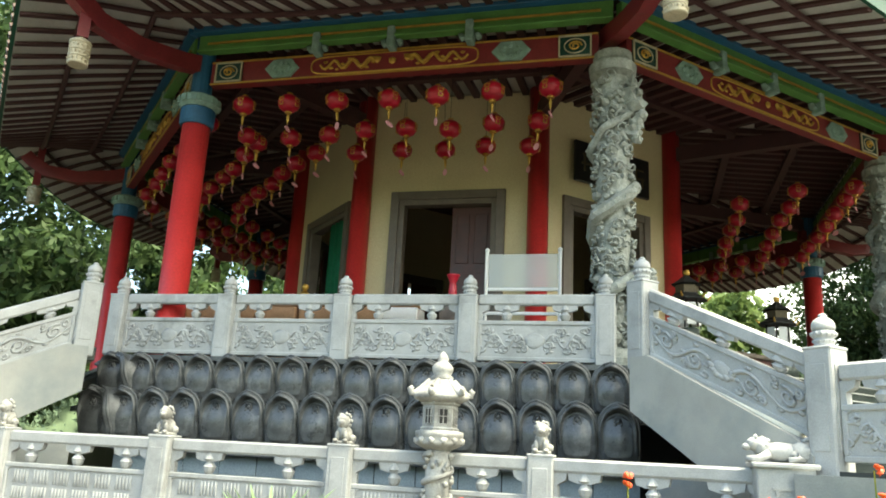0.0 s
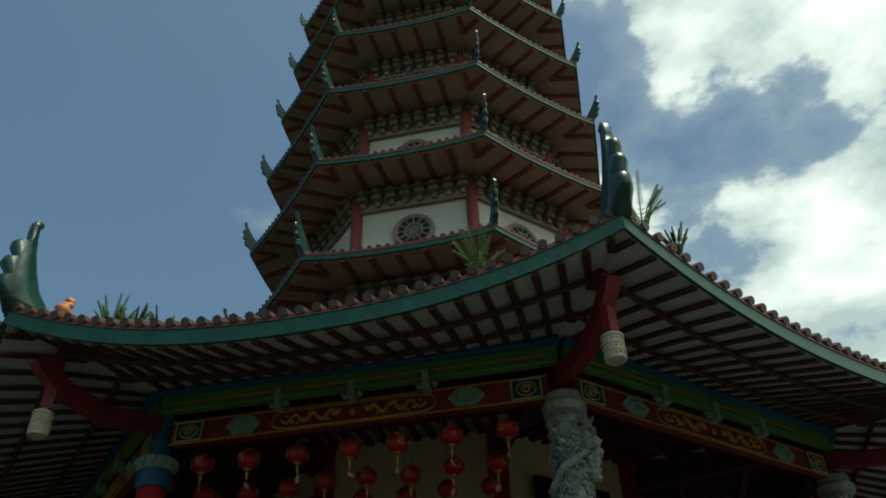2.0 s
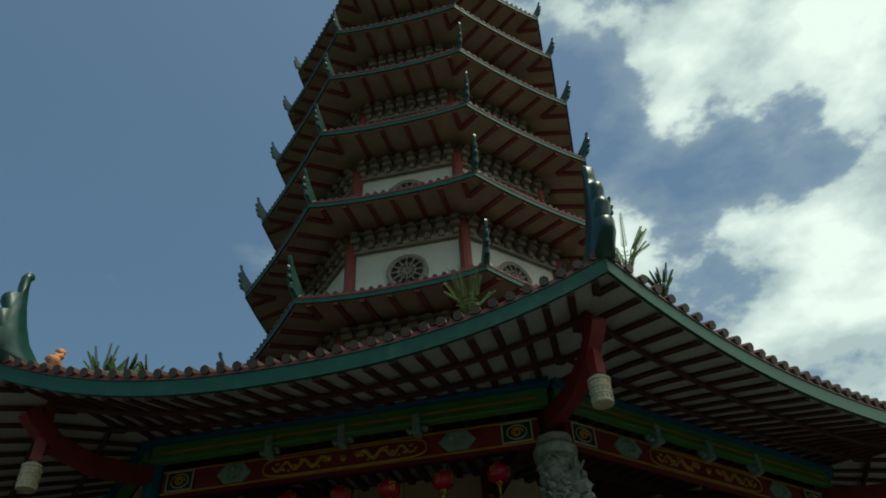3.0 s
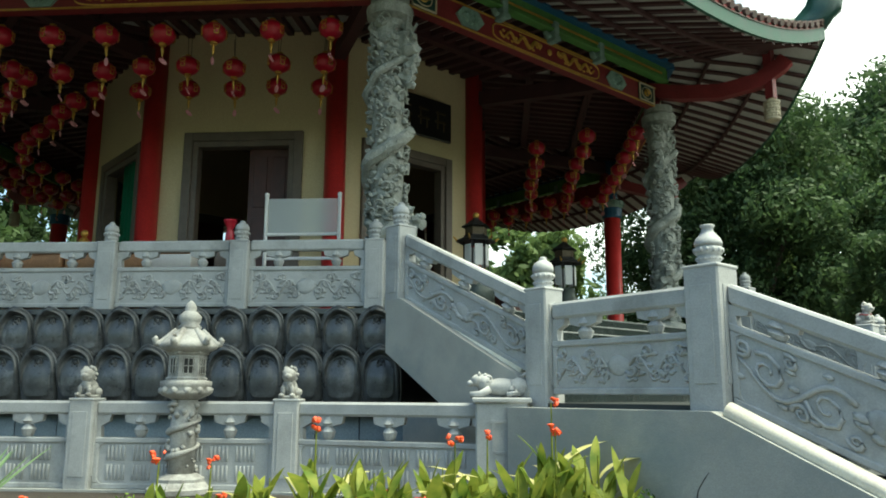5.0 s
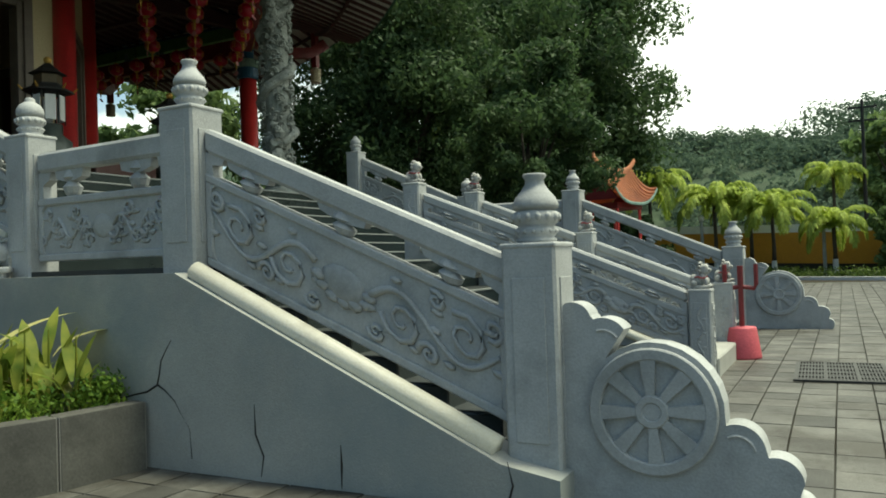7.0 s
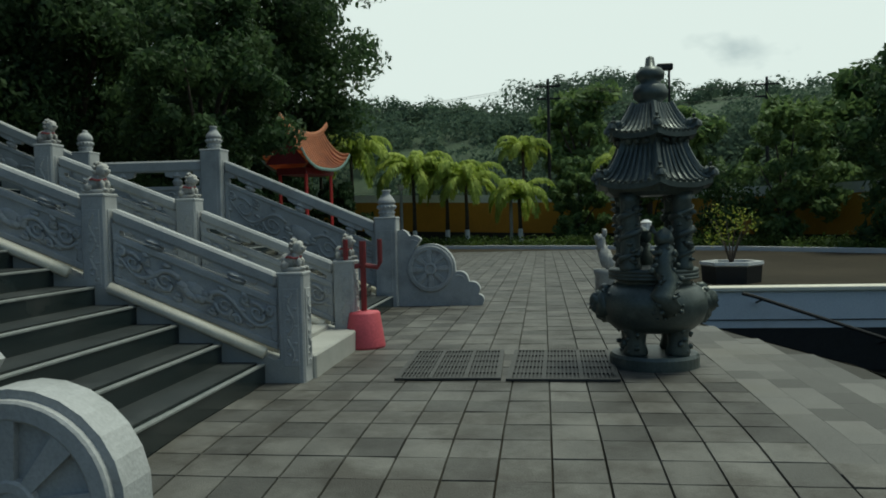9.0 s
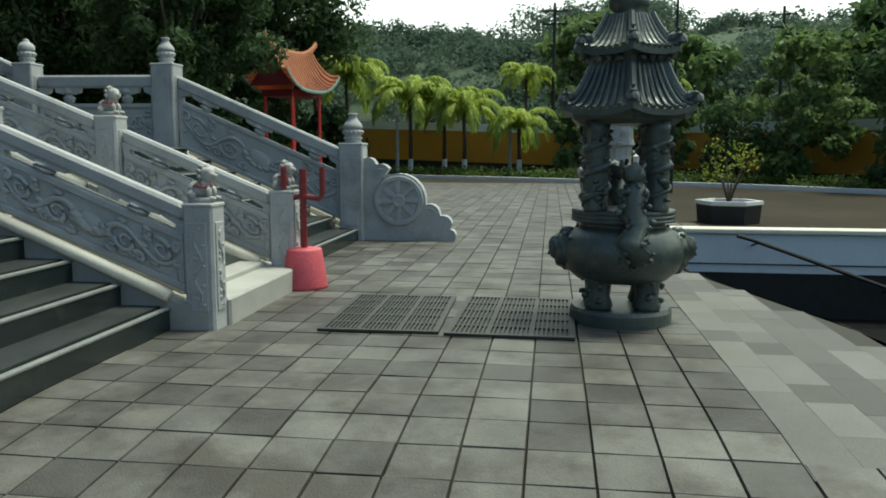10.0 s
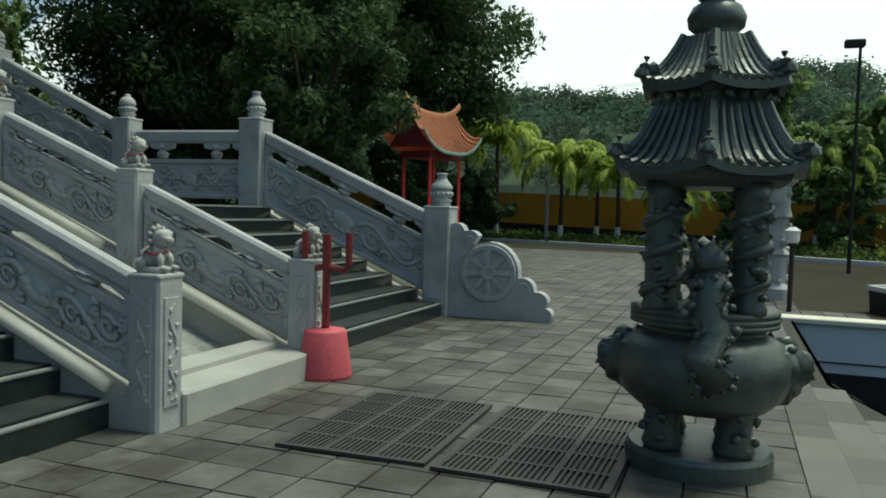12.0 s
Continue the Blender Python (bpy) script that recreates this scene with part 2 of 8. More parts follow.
def part(name, bm, mat, parent=None, label="", smooth=False):
    """One mesh object from a bmesh, under a thing or a part; coordinates are the parent's own."""
    me = bpy.data.meshes.new(name)
    if smooth:
        for f in bm.faces:
            f.smooth = True
    bm.to_mesh(me)
    bm.free()
    me.materials.append(mat)
    ob = new(name, me)
    if parent:
        ob.parent = parent
    if label:
        ob["label"] = label
    return ob


def again(ob, parent, m=None):
    """Another object on the same mesh."""
    o = new(ob.name.split(".")[0], ob.data)
    o.parent = parent
    if m is not None:
        o.matrix_basis = m
    if "label" in ob:
        o["label"] = ob["label"]
    return o


def addv(bm, verts, faces, m=None):
    vs = [bm.verts.new(m @ Vector(v) if m is not None else v) for v in verts]
    for f in faces:
        try:
            bm.faces.new([vs[i] for i in f])
        except ValueError:
            pass
    return vs


def box(bm, c, s, m=None, bevel=0.0):
    """A box with chamfered upright and top edges, from its centre and size."""
    x, y, z = s[0] / 2, s[1] / 2, s[2] / 2
    if not bevel:
        v = [(c[0] + a * x, c[1] + b * y, c[2] + d * z) for d in (-1, 1) for a, b in ((-1, -1), (1, -1), (1, 1), (-1, 1))]
        addv(bm, v, [(3, 2, 1, 0), (4, 5, 6, 7), (0, 1, 5, 4), (1, 2, 6, 5), (2, 3, 7, 6), (3, 0, 4, 7)], m)
        return
    e = min(bevel, x * 0.9, y * 0.9, z * 0.9)
    ring = lambda dx, dy, h: [(c[0] + px, c[1] + py, c[2] + h) for px, py in ((-dx + e, -dy), (dx - e, -dy), (dx, -dy + e), (dx, dy - e), (dx - e, dy), (-dx + e, dy), (-dx, dy - e), (-dx, -dy + e))]
    v = ring(x - e * 0.7, y - e * 0.7, -z) + ring(x, y, -z + e) + ring(x, y, z - e) + ring(x - e * 0.7, y - e * 0.7, z)
    f = [tuple(range(7, -1, -1)), tuple(range(24, 32))]
    for k in range(3):
        f += [(k * 8 + i, k * 8 + (i + 1) % 8, k * 8 + 8 + (i + 1) % 8, k * 8 + 8 + i) for i in range(8)]
    addv(bm, v, f, m)


def lathe(bm, prof, n=16, m=None, sq=0.0, phase=0.0):
    """A turned body from (radius, height) pairs; sq pushes the round towards a square."""
    v, f = [], []
    for r, z in prof:
        for i in range(n):
            a = 2 * math.pi * i / n + phase
            k = 1.0
            if sq:
                k = 1 + sq * (1 / max(abs(math.cos(a)), abs(math.sin(a))) - 1)
            v.append((r * k * math.cos(a), r * k * math.sin(a), z))
    for j in range(len(prof) - 1):
        for i in range(n):
            f.append((j * n + i, j * n + (i + 1) % n, (j + 1) * n + (i + 1) % n, (j + 1) * n + i))
    f.append(tuple(range(n - 1, -1, -1)))
    f.append(tuple(range((len(prof) - 1) * n, len(prof) * n)))
    addv(bm, v, f, m)


def tube(bm, pts, rad, n=6, m=None, flat=1.0):
    """A round bar along points; rad is one radius or one for each point."""
    pts = [Vector(p) for p in pts]
    k = len(pts)
    rs = rad if isinstance(rad, (list, tuple)) else [rad] * k
    v, f = [], []
    up = Vector((0.13, 0.21, 0.97))
    for i, p in enumerate(pts):
        d = (pts[min(i + 1, k - 1)] - pts[max(i - 1, 0)])
        d = d.normalized() if d.length > 1e-9 else Vector((0, 0, 1))
        a = d.cross(up)
        if a.length < 0.05:
            a = d.cross(Vector((1, 0, 0)))
        a.normalize()
        b = a.cross(d).normalized()
        for j in range(n):
            t = 2 * math.pi * j / n
            v.append(p + (a * math.cos(t) + b * math.sin(t) * flat) * rs[i])
    for i in range(k - 1):
        for j in range(n):
            f.append((i * n + j, i * n + (j + 1) % n, (i + 1) * n + (j + 1) % n, (i + 1) * n + j))
    f.append(tuple(range(n - 1, -1, -1)))
    f.append(tuple(range((k - 1) * n, k * n)))
    addv(bm, v, f, m)


def prism(bm, outline, d, m=None, off=0.0):
    """A plate of thickness d from an (x, z) outline, lying along y from off."""
    n = len(outline)
    v = [(x, off, z) for x, z in outline] + [(x, off + d, z) for x, z in outline]
    f = [tuple(range(n)), tuple(range(2 * n - 1, n - 1, -1))] + [(i, i + n, (i + 1) % n + n, (i + 1) % n) for i in range(n)]
    addv(bm, v, f, m)


def blob(bm, c, r, seed=0, rough=0.15, sub=2, m=None, sc=(1, 1, 1)):
    t = bmesh.new()
    bmesh.ops.create_icosphere(t, subdivisions=sub, radius=1)
    vs = []
    for v in t.verts:
        k = 1 + rough * noise.noise(v.co * 2.2 + Vector((seed * 7.3, seed * 1.7, 0))) * 2
        vs.append((c[0] + v.co.x * r * k * sc[0], c[1] + v.co.y * r * k * sc[1], c[2] + v.co.z * r * k * sc[2]))
    t.verts.ensure_lookup_table()
    fs = [tuple(v.index for v in f.verts) for f in t.faces]
    t.free()
    addv(bm, vs, fs, m)


def bar(bm, p, q, w, h, m=None):
    """A straight beam of section w (across) by h (up) from p to q."""
    p, q = Vector(p), Vector(q)
    d = (q - p).normalized()
    s = d.cross(Vector((0, 0, 1)))
    s = s.normalized() if s.length > 1e-6 else Vector((1, 0, 0))
    u = s.cross(d)
    v = [e + s * a * w / 2 + u * b * h / 2 for e in (p, q) for a, b in ((-1, -1), (1, -1), (1, 1), (-1, 1))]
    addv(bm, v, [(0, 1, 2, 3), (7, 6, 5, 4), (0, 4, 5, 1), (1, 5, 6, 2), (2, 6, 7, 3), (3, 7, 4, 0)], m)


def bend(bm, fn):
    for v in bm.verts:
        v.co = fn(v.co)


def fix(bm):
    bmesh.ops.recalc_face_normals(bm, faces=bm.faces)
    return bm


FACE = [radians(-135 + 45 * k) for k in range(8)]    # outward directions of the eight sides: 0 the side first seen, 1 the stair front


def on_face(k):
    """Matrix of side k: x along the side (to the right, seen from outside), y inwards, z up, from the centre."""
    a = FACE[k]
    n, t = Vector((math.cos(a), math.sin(a), 0)), Vector((-math.sin(a), math.cos(a), 0))
    return Matrix(((t.x, -n.x, 0, 0), (t.y, -n.y, 0, 0), (0, 0, 1, 0), (0, 0, 0, 1)))


def corner(k, r, z):
    """The corner between sides k and k + 1."""
    a = FACE[k % 8] + radians(22.5)
    return Vector((r * math.cos(a), r * math.sin(a), z))


TAN = math.tan(radians(22.5))


def ground_z(x):
    t = min(max((-2.5 - x) / 3.2, 0), 1)
    return -0.17 * t * t * (3 - 2 * t)


# ---- balustrades ----
def vine(bm, length, h0, h1, y, r=0.02, curls=4):
    """Carved scrollwork: a boss in the middle and, to either side, a waving stem with spirals, leaves and buds in low relief."""
    mid, H = (h0 + h1) / 2, h1 - h0
    cx0 = length / 2
    s_out = 1 if y > 0 else -1
    blob(bm, (cx0, y - 0.012 * s_out, mid), H * 0.25, 3, 0.12, 2, None, (1.25, 0.22, 0.95))
    for q in range(7):
        a = math.pi * (0.05 + q / 6.6)
        blob(bm, (cx0 + H * 0.36 * math.cos(a), y, mid - H * 0.24 * math.sin(a) + 0.02), r * 1.7, q, 0.2, 1, None, (1.6, 0.6, 1.0))
    half = length / 2 - H * 0.5
    n = max(2, curls // 2)
    for sd in (-1, 1):
        at = lambda t: cx0 + sd * (H * 0.38 + half * t)
        k = 9 * n
        stem = [(at(i / k), y, mid + H * 0.24 * math.sin(math.pi * n * i / k + (0.6 if sd > 0 else 0.2))) for i in range(k + 1)]
        tube(bm, stem, [r * (1.1 - 0.4 * i / k) for i in range(k + 1)], 5)
        for c in range(n):
            t = (c + 0.5) / n
            up = 1 if c % 2 else -1
            px, pz = at(t), mid + up * H * 0.08
            for rr0, dx, dz, dirn in ((0.27, 0.0, 0.0, 1), (0.13, 0.34, up * 0.22, -1), (0.11, -0.34, up * 0.26, 1)):
                sp = []
                for i in range(13):
                    a = i / 12 * 3.5 * math.pi * 0.8 + c
                    rad = H * rr0 * (1 - i / 15)
                    sp.append((px + sd * H * dx + rad * math.cos(a * dirn), y, pz + H * dz + up * rad * math.sin(a * dirn)))
                tube(bm, sp, [r * (0.95 - 0.035 * i) for i in range(13)], 5)
            for q in range(4):
                a = q * 1.7 + c * 0.8
                blob(bm, (px + sd * H * 0.42 * math.cos(a), y, mid + H * 0.36 * math.sin(a)), r * 1.25, c + q, 0.25, 1, None, (1.7, 0.55, 0.9))


def clouds(bm, length, h0, h1, y, r=0.02):
    """A square-panel carving in low relief: a boss between two sprays of small curls and leaves."""
    mid, H = (h0 + h1) / 2, h1 - h0
    cx = length / 2
    blob(bm, (cx, y - (0.01 if y > 0 else -0.01), mid), H * 0.3, 2, 0.12, 2, None, (1.15, 0.14, 0.85))
    rg = random.Random(int(length * 100))
    for sd in (-1, 1):
        for q in range(16):
            u, w = 0.34 + 0.62 * ((q * 0.618) % 1.0) * (length / H - 0.8) / 2 / 0.62, (q % 4 - 1.5) / 4
            c = (cx + sd * H * u, mid + H * 0.82 * w * (1 if q % 2 else 0.8))
            a0, rad = rg.random() * 6.28, H * rg.uniform(0.1, 0.17)
            tube(bm, [(c[0] + sd * rad * (1 - i / 11) * math.cos(a0 + i * 0.75), y, c[1] + rad * (1 - i / 11) * math.sin(a0 + i * 0.75)) for i in range(9)], [r * (1 - 0.05 * i) for i in range(9)], 5)
            blob(bm, (c[0] + sd * rad * 1.2, y, c[1] - rad * 0.6), r * 1.3, q, 0.25, 1, None, (1.7, 0.5, 0.9))
        tube(bm, [(cx + sd * H * (0.35 + i * (length / H - 1.0) / 24), y, mid + H * 0.22 * math.sin(i * 0.95)) for i in range(12)], r * 0.9, 5)


def ribs(bm, length, h0, h1, y):
    """A panel carving of two rows of upright bars in six groups."""
    H = h1 - h0
    n = 6
    for k in range(n):
        x0, x1 = length * (0.07 + 0.86 * k / n), length * (0.07 + 0.86 * (k + 0.78) / n)
        for z0, z1 in ((h0 + H * 0.08, h0 + H * 0.46), (h0 + H * 0.56, h0 + H * 0.94)):
            for i in range(5):
                box(bm, (x0 + (x1 - x0) * (i + 0.5) / 5, y, (z0 + z1) / 2), ((x1 - x0) / 5 * 0.6, 0.022, z1 - z0), None, 0.005)


def railing_bay(parent, p, q, z0, z1, hs, style, gap=0.17, thick=0.13, coping=False):
    """One bay between two posts at p and q (x, y) whose feet stand at z0 and z1: panel with carving, top rail, small vases.
    hs: heights above the foot line: panel foot, panel top, rail foot, rail top."""
    p, q = Vector((*p, 0)), Vector((*q, 0))
    d = q - p
    L = d.length
    d.normalize()
    w = Vector((0, 0, 1)).cross(d)
    slope = (z1 - z0) / L

    def put(v):
        g = p + d * v.x + w * v.y
        return Vector((g.x, g.y, z0 + slope * v.x + v.z))
    a, b = gap, L - gap
    pf, pt, rf, rt = hs
    # panel: sunk field in a raised border
    bm = bmesh.new()
    box(bm, ((a + b) / 2, 0, (pf + pt) / 2), (b - a, thick * 0.6, pt - pf))
    for z in (pf + 0.035, pt - 0.035):
        box(bm, ((a + b) / 2, 0, z), (b - a, thick, 0.07), None, 0.012)
    for x in (a + 0.035, b - 0.035):
        box(bm, (x, 0, (pf + pt) / 2), (0.07, thick - 0.004, pt - pf - 0.14), None, 0.012)
    for x, sx in ((a + 0.07, 1), (b - 0.07, -1)):
        for z, sz in ((pf + 0.07, 1), (pt - 0.07, -1)):
            prism(bm, [(x, z)] + [(x + sx * 0.07 * (1 - math.sin(q)), z + sz * 0.07 * (1 - math.cos(q))) for q in (0.0, 0.4, 0.79, 1.18, 1.57)], thick - 0.01, None, -thick / 2 + 0.005)
    bend(bm, put)
    pan = part("panel", fix(bm), STONE, parent)
    bm = bmesh.new()
    for side in (-1, 1):
        if style == "vine":
            vine(bm, b - a, pf + 0.06, pt - 0.06, side * (thick * 0.3 + 0.01), 0.027, max(4, int((b - a) / 0.48)))
        else:
            (ribs if style == "ribs" else clouds)(bm, b - a, pf + 0.07, pt - 0.07, side * (thick * 0.3 + 0.006), *(() if style == "ribs" else (0.021,)))
    bend(bm, lambda v: put(v + Vector((a, 0, 0))))
    part("carving", fix(bm), STONE, pan, "raised scroll carving", smooth=True)
    bm = bmesh.new()
    box(bm, ((a + b) / 2, 0, (rf + rt) / 2), (b - a, thick * 1.1, rt - rf), None, 0.03)
    bend(bm, put)
    part("rail", fix(bm), STONE, parent)
    # vases and brackets in the gap
    nv = max(1, round((b - a) / 1.0))
    for i in range(nv):
        x = a + (b - a) * (i + 0.5) / nv
        bm = bmesh.new()
        h = rf - pt
        lathe(bm, [(0.05, 0), (0.075, h * 0.12), (0.095, h * 0.35), (0.05, h * 0.55), (0.06, h * 0.62), (0.09, h * 0.7), (0.05, h)], 10, pose(x, 0, pt))
        prism(bm, [(x - 0.22, rf), (x - 0.2, rf - h * 0.3), (x - 0.08, rf - h * 0.42), (x + 0.08, rf - h * 0.42), (x + 0.2, rf - h * 0.3), (x + 0.22, rf)], 0.09, None, -0.045)
        bend(bm, put)
        part("baluster", fix(bm), STONE, parent, smooth=False)
    for x, s in ((a, 1), (b, -1)):
        bm = bmesh.new()
        h = rf - pt
        prism(bm, [(x, rf), (x + s * 0.2, rf), (x + s * 0.18, rf - h * 0.3), (x + s * 0.07, rf - h * 0.5), (x + s * 0.08, rf - h), (x, rf - h)], 0.09, None, -0.045)
        bend(bm, put)
        part("bracket", fix(bm), STONE, parent)


def lion(bm, m, s=1.0):
    """A seated guardian lion, as one carved lump."""
    box(bm, (0, 0, 0.02), (0.26 * s, 0.3 * s, 0.04), m, 0.01)
    blob(bm, (0, 0.06 * s, 0.14 * s), 0.12 * s, 1, 0.2, 2, m, (0.95, 1.0, 1.0))
    blob(bm, (0, -0.03 * s, 0.2 * s), 0.1 * s, 2, 0.2, 2, m, (0.9, 0.85, 1.2))
    blob(bm, (0, -0.06 * s, 0.34 * s), 0.105 * s, 3, 0.25, 2, m)
    blob(bm, (0, -0.15 * s, 0.32 * s), 0.055 * s, 4, 0.2, 1, m, (1.2, 1, 0.9))
    for i in range(9):
        a = i * 0.7
        blob(bm, (0.1 * s * math.cos(a), 0.0, 0.35 * s + 0.1 * s * math.sin(a)), 0.036 * s, i, 0.2, 1, m)
    for sx in (-1, 1):
        blob(bm, (sx * 0.07 * s, -0.11 * s, 0.12 * s), 0.045 * s, 5, 0.1, 1, m, (0.9, 0.9, 2.0))
        blob(bm, (sx * 0.08 * s, -0.15 * s, 0.05 * s), 0.05 * s, 6, 0.1, 1, m, (1, 1.3, 0.7))
        blob(bm, (sx * 0.1 * s, 0.1 * s, 0.09 * s), 0.07 * s, 7, 0.1, 1, m)
        blob(bm, (sx * 0.07 * s, -0.02 * s, 0.44 * s), 0.03 * s, 8, 0.1, 1, m)


MESHES = {}


def post(parent, x, y, z, h, w=0.3, top="bud", turn=0, big=1.0, foot=0.0):
    """A square post with its finial; z is its foot, h the height of the square shaft."""
    key = ("shaft", h, w, foot, top == "lion")
    m = pose(x, y, z, 0, 0, turn)
    if key not in MESHES:
        bm = bmesh.new()
        box(bm, (0, 0, h / 2 - foot / 2), (w, w, h + foot), None, 0.02)
        box(bm, (0, 0, h - 0.02), (w * 1.04, w * 1.04, 0.035), None, 0.01)
        for a in (0, 90, 180, 270):
            box(bm, (0, -w / 2 - 0.004, h * 0.5), (w * 0.6, 0.012, h * 0.7), pose(0, 0, 0, 0, 0, a), 0.004)
            if top == "lion" and w < 0.3:
                # flowering stem carved up each face
                tube(bm, [(w * 0.13 * math.sin(i * 1.1), -w / 2 - 0.012, h * (0.19 + 0.62 * i / 12)) for i in range(13)], 0.012, 5, pose(0, 0, 0, 0, 0, a))
                for i in range(12):
                    blob(bm, (w * 0.17 * math.cos(i * 2.1), -w / 2 - 0.01, h * (0.2 + 0.052 * i)), 0.019, i, 0.3, 1, pose(0, 0, 0, 0, 0, a), (1.3, 0.6, 1))
        ob = MESHES[key] = part("post", fix(bm), STONE, parent)
        ob.matrix_basis = m
    else:
        ob = again(MESHES[key], parent, m)
    key = (top, big, h)
    if key not in MESHES:
        bm = bmesh.new()
        if top in ("bud", "bell"):
            b = big
            neck = [(0.115, 0), (0.12, 0.02), (0.104, 0.03), (0.12, 0.05), (0.125, 0.08), (0.104, 0.095), (0.128, 0.115), (0.138, 0.15), (0.128, 0.18), (0.1, 0.19)]
            head = [(0.134, 0.2), (0.136, 0.225), (0.118, 0.265), (0.08, 0.31), (0.058, 0.345), (0.056, 0.37), (0.072, 0.396), (0.064, 0.406), (0.02, 0.406)] if top == "bell" else \
                [(0.126, 0.2), (0.132, 0.23), (0.126, 0.275), (0.1, 0.315), (0.062, 0.342), (0.046, 0.352), (0.052, 0.37), (0.034, 0.39), (0.01, 0.396)]
            lathe(bm, [(r * b, z * b) for r, z in neck + head], 20, pose(0, 0, h))
            for i in range(14):
                a = i * math.pi / 7
                blob(bm, (0.131 * b * math.cos(a), 0.131 * b * math.sin(a), h + 0.148 * b), 0.021 * b, i, 0.1, 1, None, (1, 1, 1.4))
                blob(bm, (0.12 * b * math.cos(a + 0.2), 0.12 * b * math.sin(a + 0.2), h + 0.065 * b), 0.014 * b, i, 0.1, 1)
            MESHES[key] = part("finial", fix(bm), STONE, ob, smooth=True)
        else:
            lion(bm, pose(0, 0, h, 0, 0, 0), 1.05 * big)
            MESHES[key] = part("lion_finial", fix(bm), LIGHTSTONE, ob, "pale carved seated lion", smooth=True)
    else:
        again(MESHES[key], ob)
    return ob


TERRACE = 2.95
LAND = 1.47
RAIL_HS = (0.06, 0.75, 1.02, 1.21)

# ---- stair front: flights, landing, side walls ----
stair = thing("front_stairs", "broad granite stairs in two flights up to the terrace", "stairs", kind="structure")


def flight(parent, x0, x1, y0, z0, y1, z1, n, m=None):
    """n steps from the foot (y0, z0) up to (y1, z1): riser block, slate tread, worn nosing, each step a part."""
    m = m or Matrix()
    for i in range(n):
        ya = y0 + (y1 - y0) * i / n
        yb = y0 + (y1 - y0) * (i + 1) / n
        za, zb = z0 + (z1 - z0) * i / n, z0 + (z1 - z0) * (i + 1) / n
        bm = bmesh.new()
        box(bm, ((x0 + x1) / 2, (ya + yb) / 2 + 0.02, (za + zb) / 2 - 0.03), (x1 - x0, yb - ya + 0.04, zb - za + 0.05), m, 0.012)
        st = part("step", fix(bm), BLACK, parent)
        bm = bmesh.new()
        box(bm, ((x0 + x1) / 2, (ya + yb) / 2 + 0.04, zb + 0.004), (x1 - x0 - 0.02, yb - ya - 0.08, 0.012), m)
        part("tread", fix(bm), TREAD, st)
        bm = bmesh.new()
        box(bm, ((x0 + x1) / 2, ya + 0.015, zb - 0.008), (x1 - x0 - 0.01, 0.045, 0.024), m, 0.006)
        part("nosing", fix(bm), NOSING, st)


YB, YL2, YL1, YT = -20.25, -17.25, -14.75, -11.9
for x0, x1 in ((-5.35, -1.1), (1.1, 5.35)):
    flight(stair, x0, x1, -20.42, 0.0, -17.1, LAND, 8)
for x0, x1 in ((-5.3, 5.3),):
    flight(stair, x0, x1, YL1 + 0.05, LAND, YT + 0.1, TERRACE, 8)
bm = bmesh.new()
box(bm, (0, (-17.1 + YL1) / 2, LAND / 2 - 0.05), (10.7, YL1 + 17.1 + 0.3, LAND + 0.1))
part("landing", fix(bm), TREAD, stair, "grey slate stair landing")
bm = bmesh.new()
box(bm, (0, -13.3, 0.65), (10.1, 2.8, 1.3))
part("stair_core", fix(bm), PLASTER, stair)

